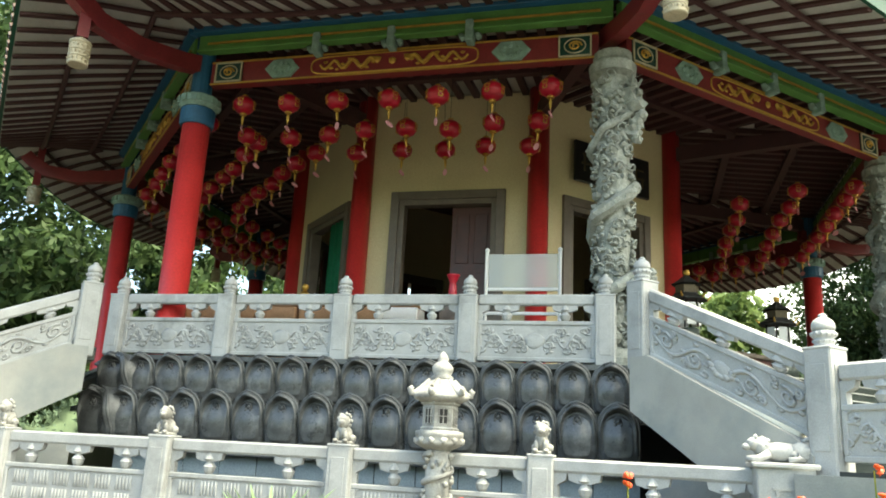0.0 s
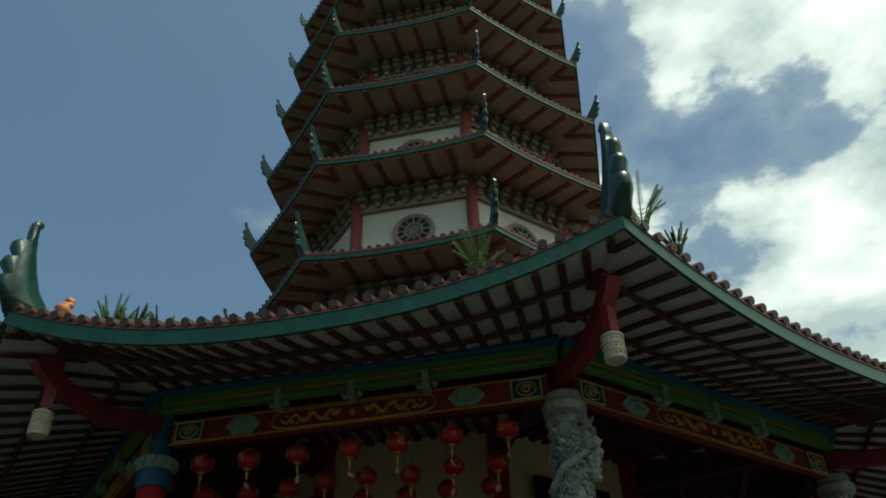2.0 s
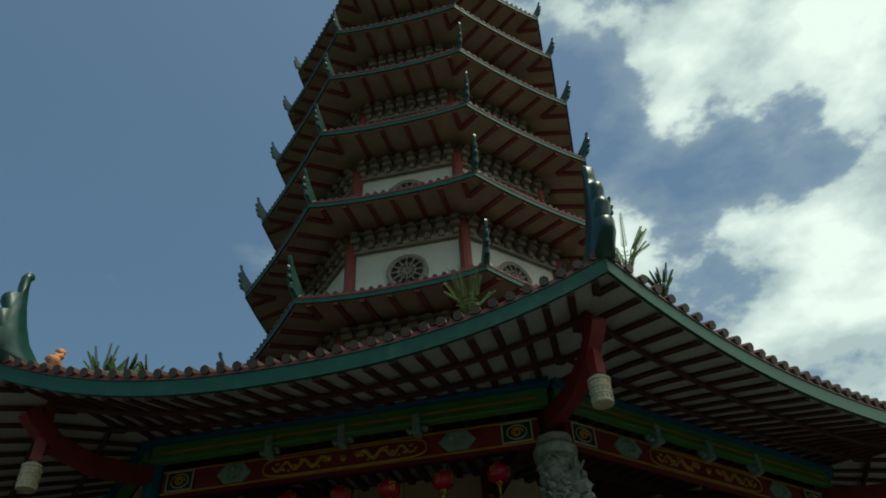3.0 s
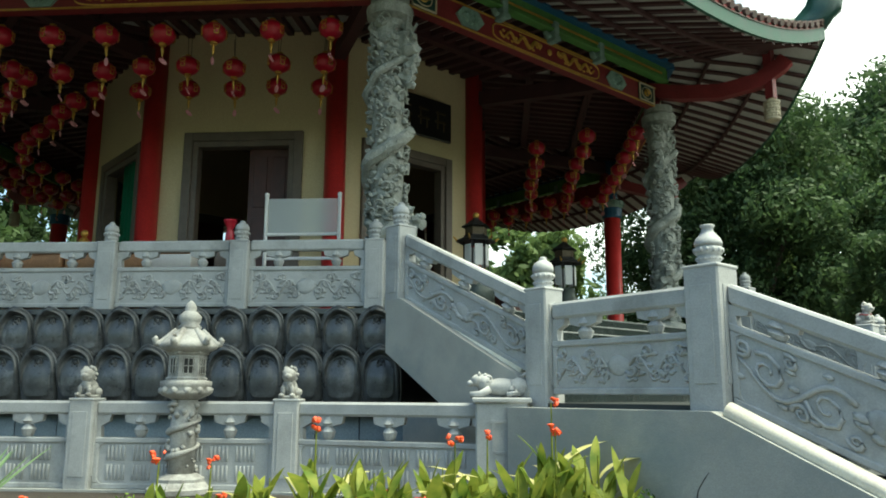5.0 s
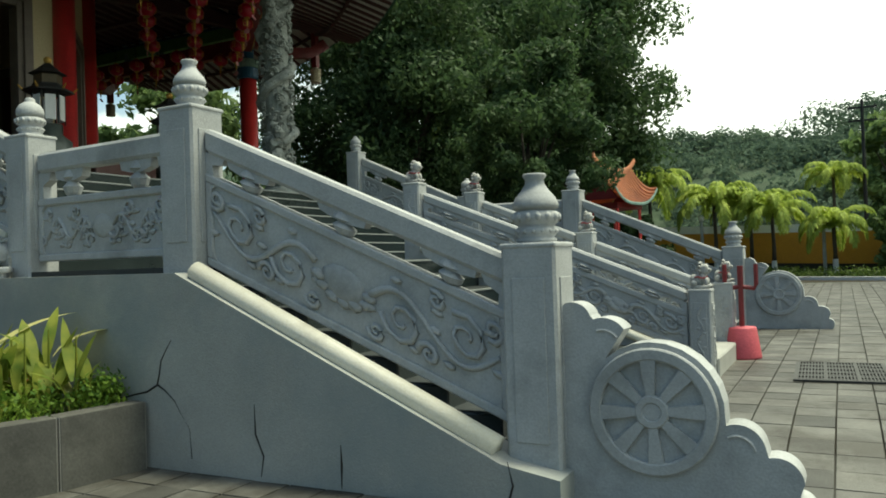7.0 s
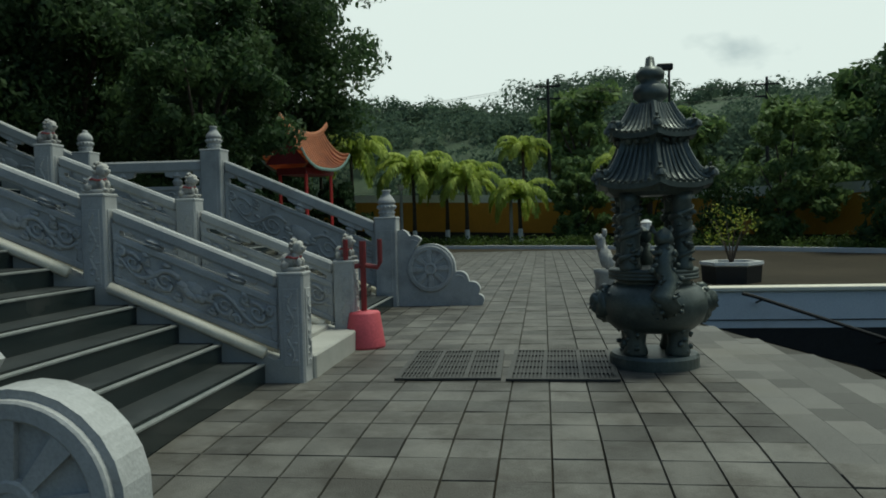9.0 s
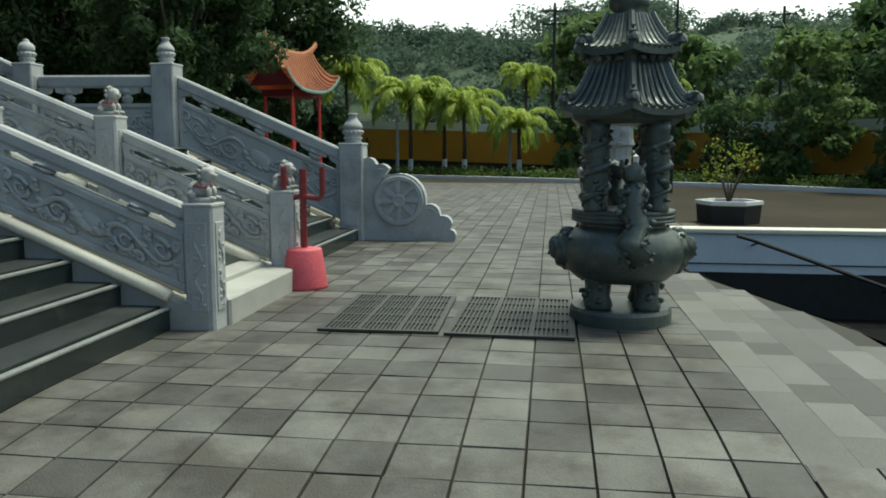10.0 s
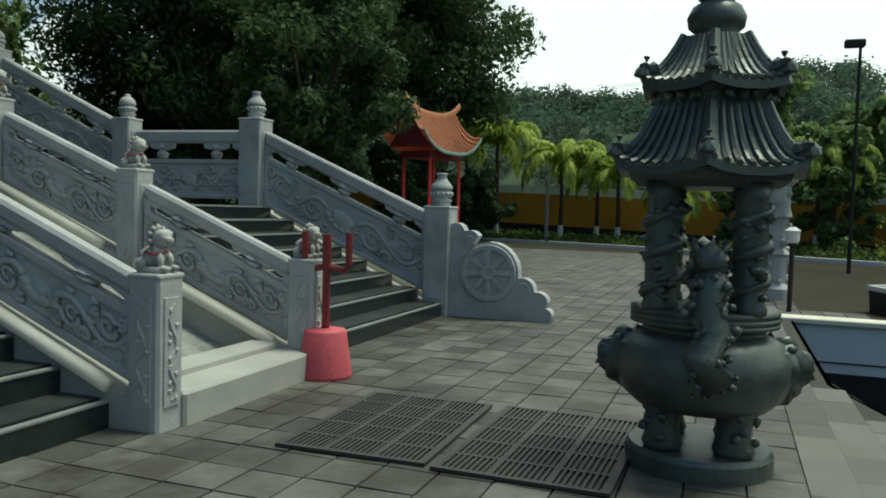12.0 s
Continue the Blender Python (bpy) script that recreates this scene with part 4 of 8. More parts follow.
# ring beams between the outer columns
SIDE = 10.4 * TAN
for k in range(8):
    m = on_face(k)
    bm = bmesh.new()
    box(bm, (0, -10.4, 9.0), (2 * SIDE - 0.5, 0.22, 0.52), m, 0.01)
    beam = part("ring_beam", fix(bm), DARKRED, pagoda, "dark red painted beam with gold dragons")
    bm = bmesh.new()
    for z in (8.76, 9.25):
        box(bm, (0, -10.52, z), (2 * SIDE - 0.52, 0.03, 0.035), m)
    ring = []
    for i in range(33):
        a = i * math.pi / 16
        ca, sa = math.cos(a), math.sin(a)
        ring.append((1.75 * math.copysign(abs(ca) ** 0.25, ca), -10.52, 9.0 + 0.2 * math.copysign(abs(sa) ** 0.6, sa)))
    tube(bm, ring, 0.018, 5, m)
    for s in (-1, 1):
        tube(bm, [(s * (0.35 + 1.2 * i / 20), -10.53, 9.0 + 0.09 * math.sin(i * 0.95)) for i in range(21)], [0.055 - 0.0015 * i for i in range(21)], 6, m)
        for i in range(9):
            blob(bm, (s * (0.4 + 0.13 * i), -10.53, 9.0 - 0.11 * math.sin(i * 1.25)), 0.035, i, 0.3, 1, m, (1.5, 0.6, 1))
        blob(bm, (s * 0.32, -10.53, 9.05), 0.09, 3, 0.3, 1, m, (1, 0.6, 1))
    blob(bm, (0, -10.53, 9.0), 0.085, 3, 0.1, 1, m, (1, 0.6, 1))
    part("gold_ornament", fix(bm), GOLD, beam, "gold dragons round a pearl")
    for s in (-1, 1):
        bm = bmesh.new()
        prism(bm, [(s * 2.4 + x, 9.0 + z) for x, z in ((-0.38, 0), (-0.2, 0.2), (0.2, 0.2), (0.38, 0), (0.2, -0.2), (-0.2, -0.2))], 0.05, m, -10.56)
        for i in range(8):
            blob(bm, (s * 2.4 + 0.18 * math.cos(i * 0.8), -10.57, 9.0 + 0.1 * math.sin(i * 0.8)), 0.05, i, 0.4, 1, m)
        part("cartouche", fix(bm), AGED, beam, "pale verdigris carved cartouche")
        bm = bmesh.new()
        box(bm, (s * 3.62, -10.53, 9.0), (0.62, 0.04, 0.46), m, 0.01)
        part("square_panel", fix(bm), DARKTEAL, beam, "framed gold medallion panel")
        bm = bmesh.new()
        for dx, dz, w, h in ((0, 0.21, 0.62, 0.03), (0, -0.21, 0.62, 0.03), (0.295, 0, 0.03, 0.45), (-0.295, 0, 0.03, 0.45)):
            box(bm, (s * 3.62 + dx, -10.56, 9.0 + dz), (w, 0.03, h), m)
        tube(bm, [(s * 3.62 + 0.2 * math.cos(a * math.pi / 8), -10.56, 9.0 + 0.15 * math.sin(a * math.pi / 8)) for a in range(17)], 0.014, 5, m)
        part("panel_rim", fix(bm), IVORY, beam)
        bm = bmesh.new()
        tube(bm, [(s * 3.62 + (0.13 - 0.006 * i) * math.cos(i * 0.6), -10.565, 9.0 + (0.1 - 0.004 * i) * math.sin(i * 0.6)) for i in range(18)], 0.02, 5, m)
        part("medallion", fix(bm), GOLD, beam)
    bm = bmesh.new()
    box(bm, (0, -10.6, 9.66), (2 * SIDE + 0.05, 0.16, 0.34), m, 0.01)
    box(bm, (0, -10.64, 9.46), (2 * SIDE + 0.05, 0.22, 0.06), m, 0.01)
    gb = part("green_beam", fix(bm), GREEN, pagoda, "green painted eave beam")
    bm = bmesh.new()
    box(bm, (0, -10.7, 9.62), (2 * SIDE - 0.4, 0.03, 0.04), m)
    part("gilt_line", fix(bm), GOLD, gb)
    bm = bmesh.new()
    box(bm, (0, -10.75, 9.98), (2 * SIDE + 0.2, 0.2, 0.3), m, 0.01)
    part("blue_beam", fix(bm), BLUE, pagoda, "blue painted upper eave beam")
    for s in (-1.6, 0, 1.6):
        bm = bmesh.new()
        box(bm, (s, -10.62, 9.42), (0.16, 0.3, 0.46), m, 0.02)
        for dx in (-0.16, 0.16):
            blob(bm, (s + dx, -10.62, 9.34), 0.09, int(dx * 9), 0.3, 1, m)
        part("beam_bracket", fix(bm), AGED, pagoda, "carved green bracket")

# hip beams that end in a hanging bell
for k in range(8):
    bm = bmesh.new()
    pts = [corner(k, r, z) for r, z in ((10.9, 9.35), (11.8, 9.12), (12.8, 8.98), (13.7, 9.1), (14.2, 9.4), (14.35, 9.55))]
    hd = corner(k, 1, 0)
    sd = Vector((-hd.y, hd.x, 0))
    rings = []
    for i, q in enumerate(pts):
        d = pts[min(i + 1, len(pts) - 1)] - pts[max(i - 1, 0)]
        up = sd.cross(d.normalized()) * -0.18
        up = up if up.z > 0 else -up
        rings.append([bm.verts.new(q + sd * a * 0.13 + up * b) for a, b in ((-1, -1), (1, -1), (1, 1), (-1, 1))])
    for i in range(len(rings) - 1):
        for j in range(4):
            bm.faces.new((rings[i][j], rings[i][(j + 1) % 4], rings[i + 1][(j + 1) % 4], rings[i + 1][j]))
    bm.faces.new(rings[0])
    bm.faces.new(rings[-1][::-1])
    hb = part("hip_beam", fix(bm), DARKRED, pagoda, "dark red curved hip beam")
    bm = bmesh.new()
    bar(bm, corner(k, 13.95, 8.62), corner(k, 13.95, 9.95), 0.2, 0.2)
    part("hip_strut", fix(bm), DARKRED, hb)
    bm = bmesh.new()
    c = corner(k, 13.95, 0)
    lathe(bm, [(0.165, 8.06), (0.185, 8.075), (0.185, 8.11), (0.17, 8.12), (0.172, 8.2), (0.185, 8.21), (0.185, 8.24), (0.172, 8.25), (0.176, 8.33), (0.19, 8.34), (0.19, 8.37), (0.176, 8.38), (0.18, 8.47), (0.2, 8.49), (0.2, 8.53), (0.16, 8.56), (0.08, 8.6), (0.07, 8.7)], 18, pose(c.x, c.y, 0))
    for z in (8.13, 8.26, 8.4):
        for i in range(14):
            a = i * math.pi / 7 + z
            blob(bm, (c.x + 0.18 * math.cos(a), c.y + 0.18 * math.sin(a), z + 0.03), 0.02, i, 0.3, 1, None, (1, 1, 1.6))
    part("hanging_bell", fix(bm), IVORY, hb, "ivory painted carved hanging bell")


# ---- roofs ----
def eave_roof(parent, rc, zc, sag, ain, zin, atop, ztop, mats, pitch, split, tiles=True, rw=0.13, rd=0.07, fascia_h=0.3, horn=1.0):
    """An octagonal roof. rc, zc: radius and height of the eave corners; sag: how far the middle of an eave hangs lower; ain, zin: where the soffit meets the wall;
    atop, ztop: where the tiles meet the wall above."""
    soffit_mat, rafter_mat, fascia_mat = mats
    ap = rc * math.cos(radians(22.5))
    ez = lambda s: zc - sag * (1 - min(abs(s) / (ap * TAN), 1) ** 2.3)
    for k in range(8):
        m = on_face(k)
        half = ap * TAN
        n = 14

        def under(f, g):          # f along -1..1, g from the wall 0 to the eave 1
            a = ain + (ap - ain) * g
            s = f * a * TAN
            return Vector((s, -a, zin + (ez(f * half) - fascia_h - zin) * g))

        def over(f, g):
            a = atop + (ap - atop) * g
            s = f * a * TAN
            base = ztop + (ez(f * half) + 0.03 - ztop) * g
            return Vector((s, -a, base - 0.5 * (ztop - zc) * 0.35 * math.sin(math.pi * g)))
        bm = bmesh.new()
        vs = [[bm.verts.new(m @ under(-1 + 2 * i / n, j / 3)) for i in range(n + 1)] for j in range(4)]
        for j in range(3):
            for i in range(n):
                bm.faces.new((vs[j][i], vs[j][i + 1], vs[j + 1][i + 1], vs[j + 1][i]))
        bmesh.ops.solidify(bm, geom=bm.faces, thickness=0.03)
        sof = part("soffit", fix(bm), soffit_mat, parent)
        # rafters run square to the eave
        nr = int(2 * half / pitch)
        joined = bmesh.new()
        for i in range(nr):
            s = -half + (i + 0.5) * 2 * half / nr
            f = s / half
            g0 = max(0.0, (abs(s) / TAN - ain) / (ap - ain)) if abs(s) > ain * TAN else 0.0
            pts = []
            for g in (g0, (g0 + 1) / 2, 0.995):
                a = ain + (ap - ain) * g
                ff = max(-1, min(1, s / (a * TAN)))
                p = under(ff, g)
                pts.append(Vector((s, -a, p.z - rd * 0.45)))
            tgt = bmesh.new() if k in split else joined
            for u in range(2):
                bar(tgt, m @ pts[u], m @ pts[u + 1], rw, rd)
            if k in split:
                part("rafter", fix(tgt), rafter_mat, sof)
        if k in split:
            joined.free()
        else:
            tagged(part("rafter_row", fix(joined), rafter_mat, sof), kind="stuff")
        # purlins parallel to the eave under the main roof
        if rc > 10:
            for g in (0.3, 0.68):
                bm = bmesh.new()
                tube(bm, [m @ (under(-1 + 2 * i / n, g) - Vector((0, 0, 0.1))) for i in range(n + 1)], 0.06, 6)
                part("purlin", fix(bm), rafter_mat, sof)
        # fascia board that follows the curve, with a painted edge line
        for name, h0, h1, t, mt in (("fascia", -fascia_h, 0.0, 0.07, fascia_mat), ("edge_line", 0.0, 0.028, 0.09, TILE if rc > 10 else DARKRED), ("red_edge", 0.028, 0.11, 0.05, DARKRED)):
            bm = bmesh.new()
            rows = []
            for i in range(2 * n + 1):
                s = -half + half * i / n
                z = ez(s)
                rows.append([bm.verts.new(m @ Vector((s * (1 + o / ap), -ap - o, z + h))) for o, h in ((0, h0), (t, h0), (t, h1), (0, h1))])
            for i in range(2 * n):
                for q in range(4):
                    bm.faces.new((rows[i][q], rows[i][(q + 1) % 4], rows[i + 1][(q + 1) % 4], rows[i + 1][q]))
            part(name, fix(bm), mt, parent)
        # tiles: a bed and barrel rows with round ends
        bm = bmesh.new()
        vs = [[bm.verts.new(m @ over(-1 + 2 * i / n, j / 5)) for i in range(n + 1)] for j in range(6)]
        for j in range(5):
            for i in range(n):
                bm.faces.new((vs[j][i], vs[j][i + 1], vs[j + 1][i + 1], vs[j + 1][i]))
        bmesh.ops.solidify(bm, geom=bm.faces, thickness=-0.05)
        bed = part("roof_bed", fix(bm), TILE, parent)
        if tiles:
            joined = bmesh.new()
            sp = 0.3 if rc > 10 else 0.27
            nt = int(2 * half / sp)
            for i in range(nt):
                s = -half + (i + 0.5) * 2 * half / nt
                g0 = max(0.0, (abs(s) / TAN - atop) / (ap - atop)) if abs(s) > atop * TAN else 0.0
                pts = []
                for j in range(5):
                    g = g0 + (1.012 - g0) * j / 4
                    a = atop + (ap - atop) * g
                    p = over(max(-1, min(1, s / (a * TAN))), min(g, 1))
                    pts.append(m @ Vector((s, -a - 0.03, p.z + 0.03 + 0.06 * (g > 0.99))))
                if k in (0, 1, 7):
                    bm = bmesh.new()
                    tube(bm, pts, sp * 0.3, 7)
                    part("barrel_tile", bm, TILE, bed)
                else:
                    tube(joined, pts, sp * 0.3, 7)
            if k in (0, 1, 7):
                joined.free()
            else:
                tagged(part("tile_rest", joined, TILE, bed, "round brown clay tile rows"), kind="stuff")
        # hip ridge and upturned horn
        bm = bmesh.new()
        hip = []
        for j in range(9):
            g = j / 8
            a = atop + (ap - atop) * g
            p = over(1, g)
            hip.append(corner(k, a / math.cos(radians(22.5)), p.z + 0.09))
        tube(bm, hip, 0.13 * (1 if rc > 10 else 0.75), 8)
        ridge = part("hip_ridge", fix(bm), DARKTEAL, parent, "dark teal glazed hip ridge")
        bm = bmesh.new()
        big = 2.05 if rc > 10 else 1.35 * horn
        inner = [(-0.75, -0.05), (-0.45, 0.05), (-0.25, 0.2), (-0.14, 0.4), (-0.08, 0.6), (-0.06, 0.8), (-0.07, 0.93), (-0.13, 0.96), (-0.12, 1.01)]
        outer = [(-0.02, 1.03), (0.04, 0.97), (0.06, 0.85), (0.05, 0.73), (0.17, 0.71), (0.24, 0.66), (0.25, 0.58), (0.18, 0.5), (0.29, 0.46), (0.33, 0.37), (0.22, 0.28), (0.33, 0.22), (0.31, 0.1), (0.2, 0.03), (0.1, -0.08)]
        hd = corner(k, 1, 0)
        sd = Vector((-hd.y, hd.x, 0))
        ol = inner + outer
        rows = []
        for q, sh in ((-1, 0.8), (-0.45, 1.0), (0.45, 1.0), (1, 0.8)):
            rows.append([bm.verts.new(hd * (rc - 0.02 + (d * 0.8 if d < 0 else d * sh) * big * 0.75 + (0.1 if rc > 10 else 0.36) * max(h, 0) ** 1.3 * big) + Vector((0, 0, zc + 0.15 + h * big * 0.96)) + sd * q * (0.085 if rc > 10 else 0.07) * big * (1 - 0.55 * max(h, 0))) for d, h in ol])
        for a0, a1 in ((0, 1), (1, 2), (2, 3)):
            for i in range(len(ol)):
                j = (i + 1) % len(ol)
                bm.faces.new((rows[a0][i], rows[a0][j], rows[a1][j], rows[a1][i]))
        bm.faces.new(rows[0])
        bm.faces.new(rows[3][::-1])
        part("horn", fix(bm), DARKTEAL, ridge, "upturned dark teal corner horn", smooth=rc > 10)


main = part("main_roof_plate", (lambda b: (lathe(b, [(5.7, 10.62), (5.7, 10.7)], 8, None, 0, radians(22.5)), fix(b))[1])(bmesh.new()), RAFTER, pagoda)
main_roof = part("main_roof", (lambda b: (lathe(b, [(5.9, 14.0), (5.9, 14.3)], 8, None, 0, radians(22.5)), fix(b))[1])(bmesh.new()), TILE, pagoda, "broad tiled main roof with a teal fascia")
eave_roof(main_roof, 15.15, 10.2, 1.15, 10.6, 9.99, 5.6, 14.2, (WHITEPAINT, RAFTER, TEAL), 0.43, range(8), rw=0.135, rd=0.055)
# ceiling over the gallery
for k in range(8):
    m = on_face(k)
    bm = bmesh.new()
    v = [(-10.6 * TAN, -10.6, 10.1), (10.6 * TAN, -10.6, 10.1), (5.5 * TAN, -5.5, 10.66), (-5.5 * TAN, -5.5, 10.66)]
    addv(bm, v, [(0, 1, 2, 3)], m)
    bmesh.ops.solidify(bm, geom=bm.faces, thickness=0.04)
    ceil = tagged(part("ceiling", fix(bm), WHITEPAINT), "white gallery ceiling between dark rafters", "ceiling", kind="structure")
    bm = bmesh.new()
    for i in range(20):
        s = -10.4 * TAN + (i + 0.5) * 2 * 10.4 * TAN / 20
        a0 = max(5.5, abs(s) / TAN)
        bar(bm, m @ Vector((s, -10.55, 10.03)), m @ Vector((s, -a0, 10.03 + 0.56 * (10.55 - a0) / 5.05)), 0.16, 0.16)
    for a in (7.2, 8.9):
        bar(bm, m @ Vector((-a * TAN, -a, 9.97 + 0.11 * (10.55 - a))), m @ Vector((a * TAN, -a, 9.97 + 0.11 * (10.55 - a))), 0.2, 0.24)
    tagged(part("ceiling_rafters", fix(bm), RAFTER), "dark brown ceiling rafters", "rafters", kind="structure")
    bm = bmesh.new()
    bar(bm, corner(k, 11.0, 9.7), corner(k, 6.2, 9.9), 0.26, 0.4)
    part("tie_beam", fix(bm), RAFTER, pagoda)

# upper storeys
TIERS = [(7.67, 16.16), (7.45, 20.33), (7.23, 24.18), (6.99, 27.83), (6.76, 31.3), (6.52, 34.6)]
prev = 14.2
for n, (rc, zc) in enumerate(TIERS):
    ap = rc * math.cos(radians(22.5))
    wa = ap - 1.98
    wz = prev + 0.0
    storey = part("storey", (lambda b: (lathe(b, [(wa / math.cos(radians(22.5)) - 0.06, wz - 0.6), (wa / math.cos(radians(22.5)) - 0.06, zc + 0.9)], 8, None, 0, radians(22.5)), fix(b))[1])(bmesh.new()), WALLWHITE, pagoda, "octagonal off-white tower storey")
    for k in range(8):
        m = on_face(k)
        # corner posts, bracket bands, round lattice windows
        bm = bmesh.new()
        c = corner(k, wa / math.cos(radians(22.5)), 0)
        lathe(bm, [(0.2, wz - 0.4), (0.2, zc - 0.2)], 10, pose(c.x, c.y, 0))
        part("corner_post", fix(bm), TIERRED, storey)
        if k not in (6, 7, 0, 1, 2):
            continue
        bm = bmesh.new()
        box(bm, (0, -wa - 0.05, zc - 0.85), (2 * wa * TAN - 0.3, 0.12, 0.1), m)
        box(bm, (0, -wa - 0.12, zc - 0.12), (2 * wa * TAN, 0.26, 0.1), m)
        nb = 8
        for i in range(nb):
            s = (-wa * TAN + 0.25) + (2 * wa * TAN - 0.5) * i / (nb - 1)
            box(bm, (s, -wa - 0.1, zc - 0.66), (0.2, 0.2, 0.24), m, 0.03)
            box(bm, (s, -wa - 0.17, zc - 0.42), (0.36, 0.34, 0.2), m, 0.03)
            box(bm, (s, -wa - 0.24, zc - 0.24), (0.24, 0.48, 0.14), m, 0.03)
        tagged(part("bracket_band", fix(bm), BRACKET, storey, "row of stepped eave brackets"), kind="stuff")
        if n > 0:
            zw = zc - 2.0
            bm = bmesh.new()
            lathe(bm, [(0.56, 0.02), (0.56, 0.1), (0.64, 0.13), (0.72, 0.1), (0.72, 0.0)], 28, m @ pose(0, -wa + 0.04, zw, 90))
            wf = part("window", fix(bm), BRACKET, storey, "round window with a lattice")
            bm = bmesh.new()
            lathe(bm, [(0.56, -0.02), (0.56, 0.03)], 24, m @ pose(0, -wa + 0.0, zw, 90))
            part("pane", fix(bm), IRON, wf)
            bm = bmesh.new()
            for a in range(0, 180, 30):
                box(bm, (0, -wa - 0.06, zw), (1.1, 0.04, 0.05), m @ pose(0, 0, zw, 0, a, 0) @ pose(0, 0, -zw))
            tube(bm, [(0.3 * math.cos(a * math.pi / 10), -wa - 0.06, zw + 0.3 * math.sin(a * math.pi / 10)) for a in range(21)], 0.035, 5, m)
            part("lattice", fix(bm), BRACKET, wf)
    top = zc + 1.15
    na = (TIERS[n + 1][0] * math.cos(radians(22.5)) - 1.98) if n < 5 else 0.6
    tr_ = part("tier_roof", (lambda b: (lathe(b, [(wa, zc + 0.3), (wa, zc + 0.35)], 8, None, 0, radians(22.5)), fix(b))[1])(bmesh.new()), TILE, pagoda, "tiled storey roof with a peach soffit")
    eave_roof(tr_, rc, zc, 0.22, wa, zc + 0.12, na, top if n < 5 else zc + 2.2, (PEACH, TIERRED, TEAL), 0.8, range(8), rw=0.17, rd=0.09, fascia_h=0.16, horn=1.0 - 0.05 * n)
    prev = top
bm = bmesh.new()
lathe(bm, [(0.7, 36.4), (0.8, 37), (0.45, 37.3), (0.6, 37.8), (0.5, 38.3), (0.25, 38.6), (0.4, 39.1), (0.2, 39.6), (0.1, 40.5), (0.02, 42)], 16)
part("spire", fix(bm), GOLD, pagoda, "gilt gourd spire")

# the same stairs on the next side to the west
for ob in [o for o in scene.objects if o.parent is None and o.name.split(".")[0] in ("stair_balustrade", "stair_side_wall", "front_stairs")]:
    copy_thing(ob, pose(0, 0, 0, 0, 0, -90))

# ---- ground ----
def pit_edge(x):
    """The near rim of the sunken court."""
    return -26.05 + 0.9 * min(max((x + 0.3) / 3.1, 0), 1)


PIT_X0, PIT_X1, PIT_Y0 = -9.0, 7.8, -36.0
EARTH = material("brown tarmac and worn turf", (0.055, 0.047, 0.034), 0.92, dark=0.6, scale=0.35, fine=25, bump=0.3, stain=(0.035, 0.036, 0.022), stain_at=0.58, spec=0.08)
bm = bmesh.new()
xs = [-500, -120, -50] + [-30 + 0.6 * i for i in range(65)] + [7.8, 9.0, 12, 18, 27, 40, 120, 500]
xs = sorted({round(v, 2) for v in xs if not (7.2 < v < 7.8)})
for a, b in zip(xs, xs[1:]):
    for y0, y1 in ((-500, PIT_Y0), (PIT_Y0, None), (None, -10.0), (-10.0, 500)):
        inpit = a >= PIT_X0 - 0.01 and b <= PIT_X1 + 0.01
        if y0 == PIT_Y0:
            if inpit:
                continue
            q = [(a, PIT_Y0), (b, PIT_Y0), (b, -26.05 if b < 0 else -25.12), (a, -26.05 if a < 0 else -25.12)]
        elif y0 is None:
            ea, eb = (pit_edge(a), pit_edge(b)) if inpit else ((-26.05 if a < 0 else -25.12), (-26.05 if b < 0 else -25.12))
            q = [(a, ea), (b, eb), (b, y1), (a, y1)]
        else:
            q = [(a, y0), (b, y0), (b, y1), (a, y1)]
        bm.faces.new([bm.verts.new((x, y, ground_z(x) - 0.03)) for x, y in q])
bmesh.ops.remove_doubles(bm, verts=bm.verts, dist=0.001)
ground = tagged(part("ground", fix(bm), EARTH), "brown tarmac and worn turf round the paved court", "ground", kind="structure")

# sunken court with a black floor and a white far wall
court = thing("sunken_court", "sunken black-floored court with a white coped wall", "sunken court", kind="structure")
# one near-black, barely shiny colour over the whole court floor
bm = bmesh.new()
box(bm, ((PIT_X0 + PIT_X1) / 2, (PIT_Y0 - 25.1) / 2, -1.65), (PIT_X1 - PIT_X0 + 0.6, 12, 0.1))
part("court_floor", fix(bm), material("black rough stone floor", (0.01, 0.011, 0.011), 0.8, dark=0.6, scale=2, spec=0.08), court, "even black court floor")
WHITEWALL = material("white painted wall", (0.68, 0.72, 0.76), 0.5, dark=0.9, scale=1.0, fine=30, bump=0.06, stain=(0.5, 0.53, 0.55), stain_at=0.64)
bm = bmesh.new()
box(bm, (7.95, -30.2, -0.42), (0.3, 11.4, 0.72))
part("court_wall", fix(bm), WHITEWALL, court)
bm = bmesh.new()
box(bm, (7.97, -30.2, -1.2), (0.3, 11.4, 0.84))
part("wall_foot", fix(bm), IRON, court)
bm = bmesh.new()
box(bm, (7.79, -30.2, -0.62), (0.02, 11.4, 0.02))
part("wall_line", fix(bm), IRON, court)
bm = bmesh.new()
box(bm, (7.95, -30.15, -0.018), (0.44, 11.5, 0.085), None, 0.015)
part("wall_coping", fix(bm), CREAM, court)
bm = bmesh.new()
box(bm, (-0.6, -35.9, -0.8), (16.8, 0.2, 1.6))
part("rear_wall", fix(bm), WHITEWALL, court)
bm = bmesh.new()
n = 24
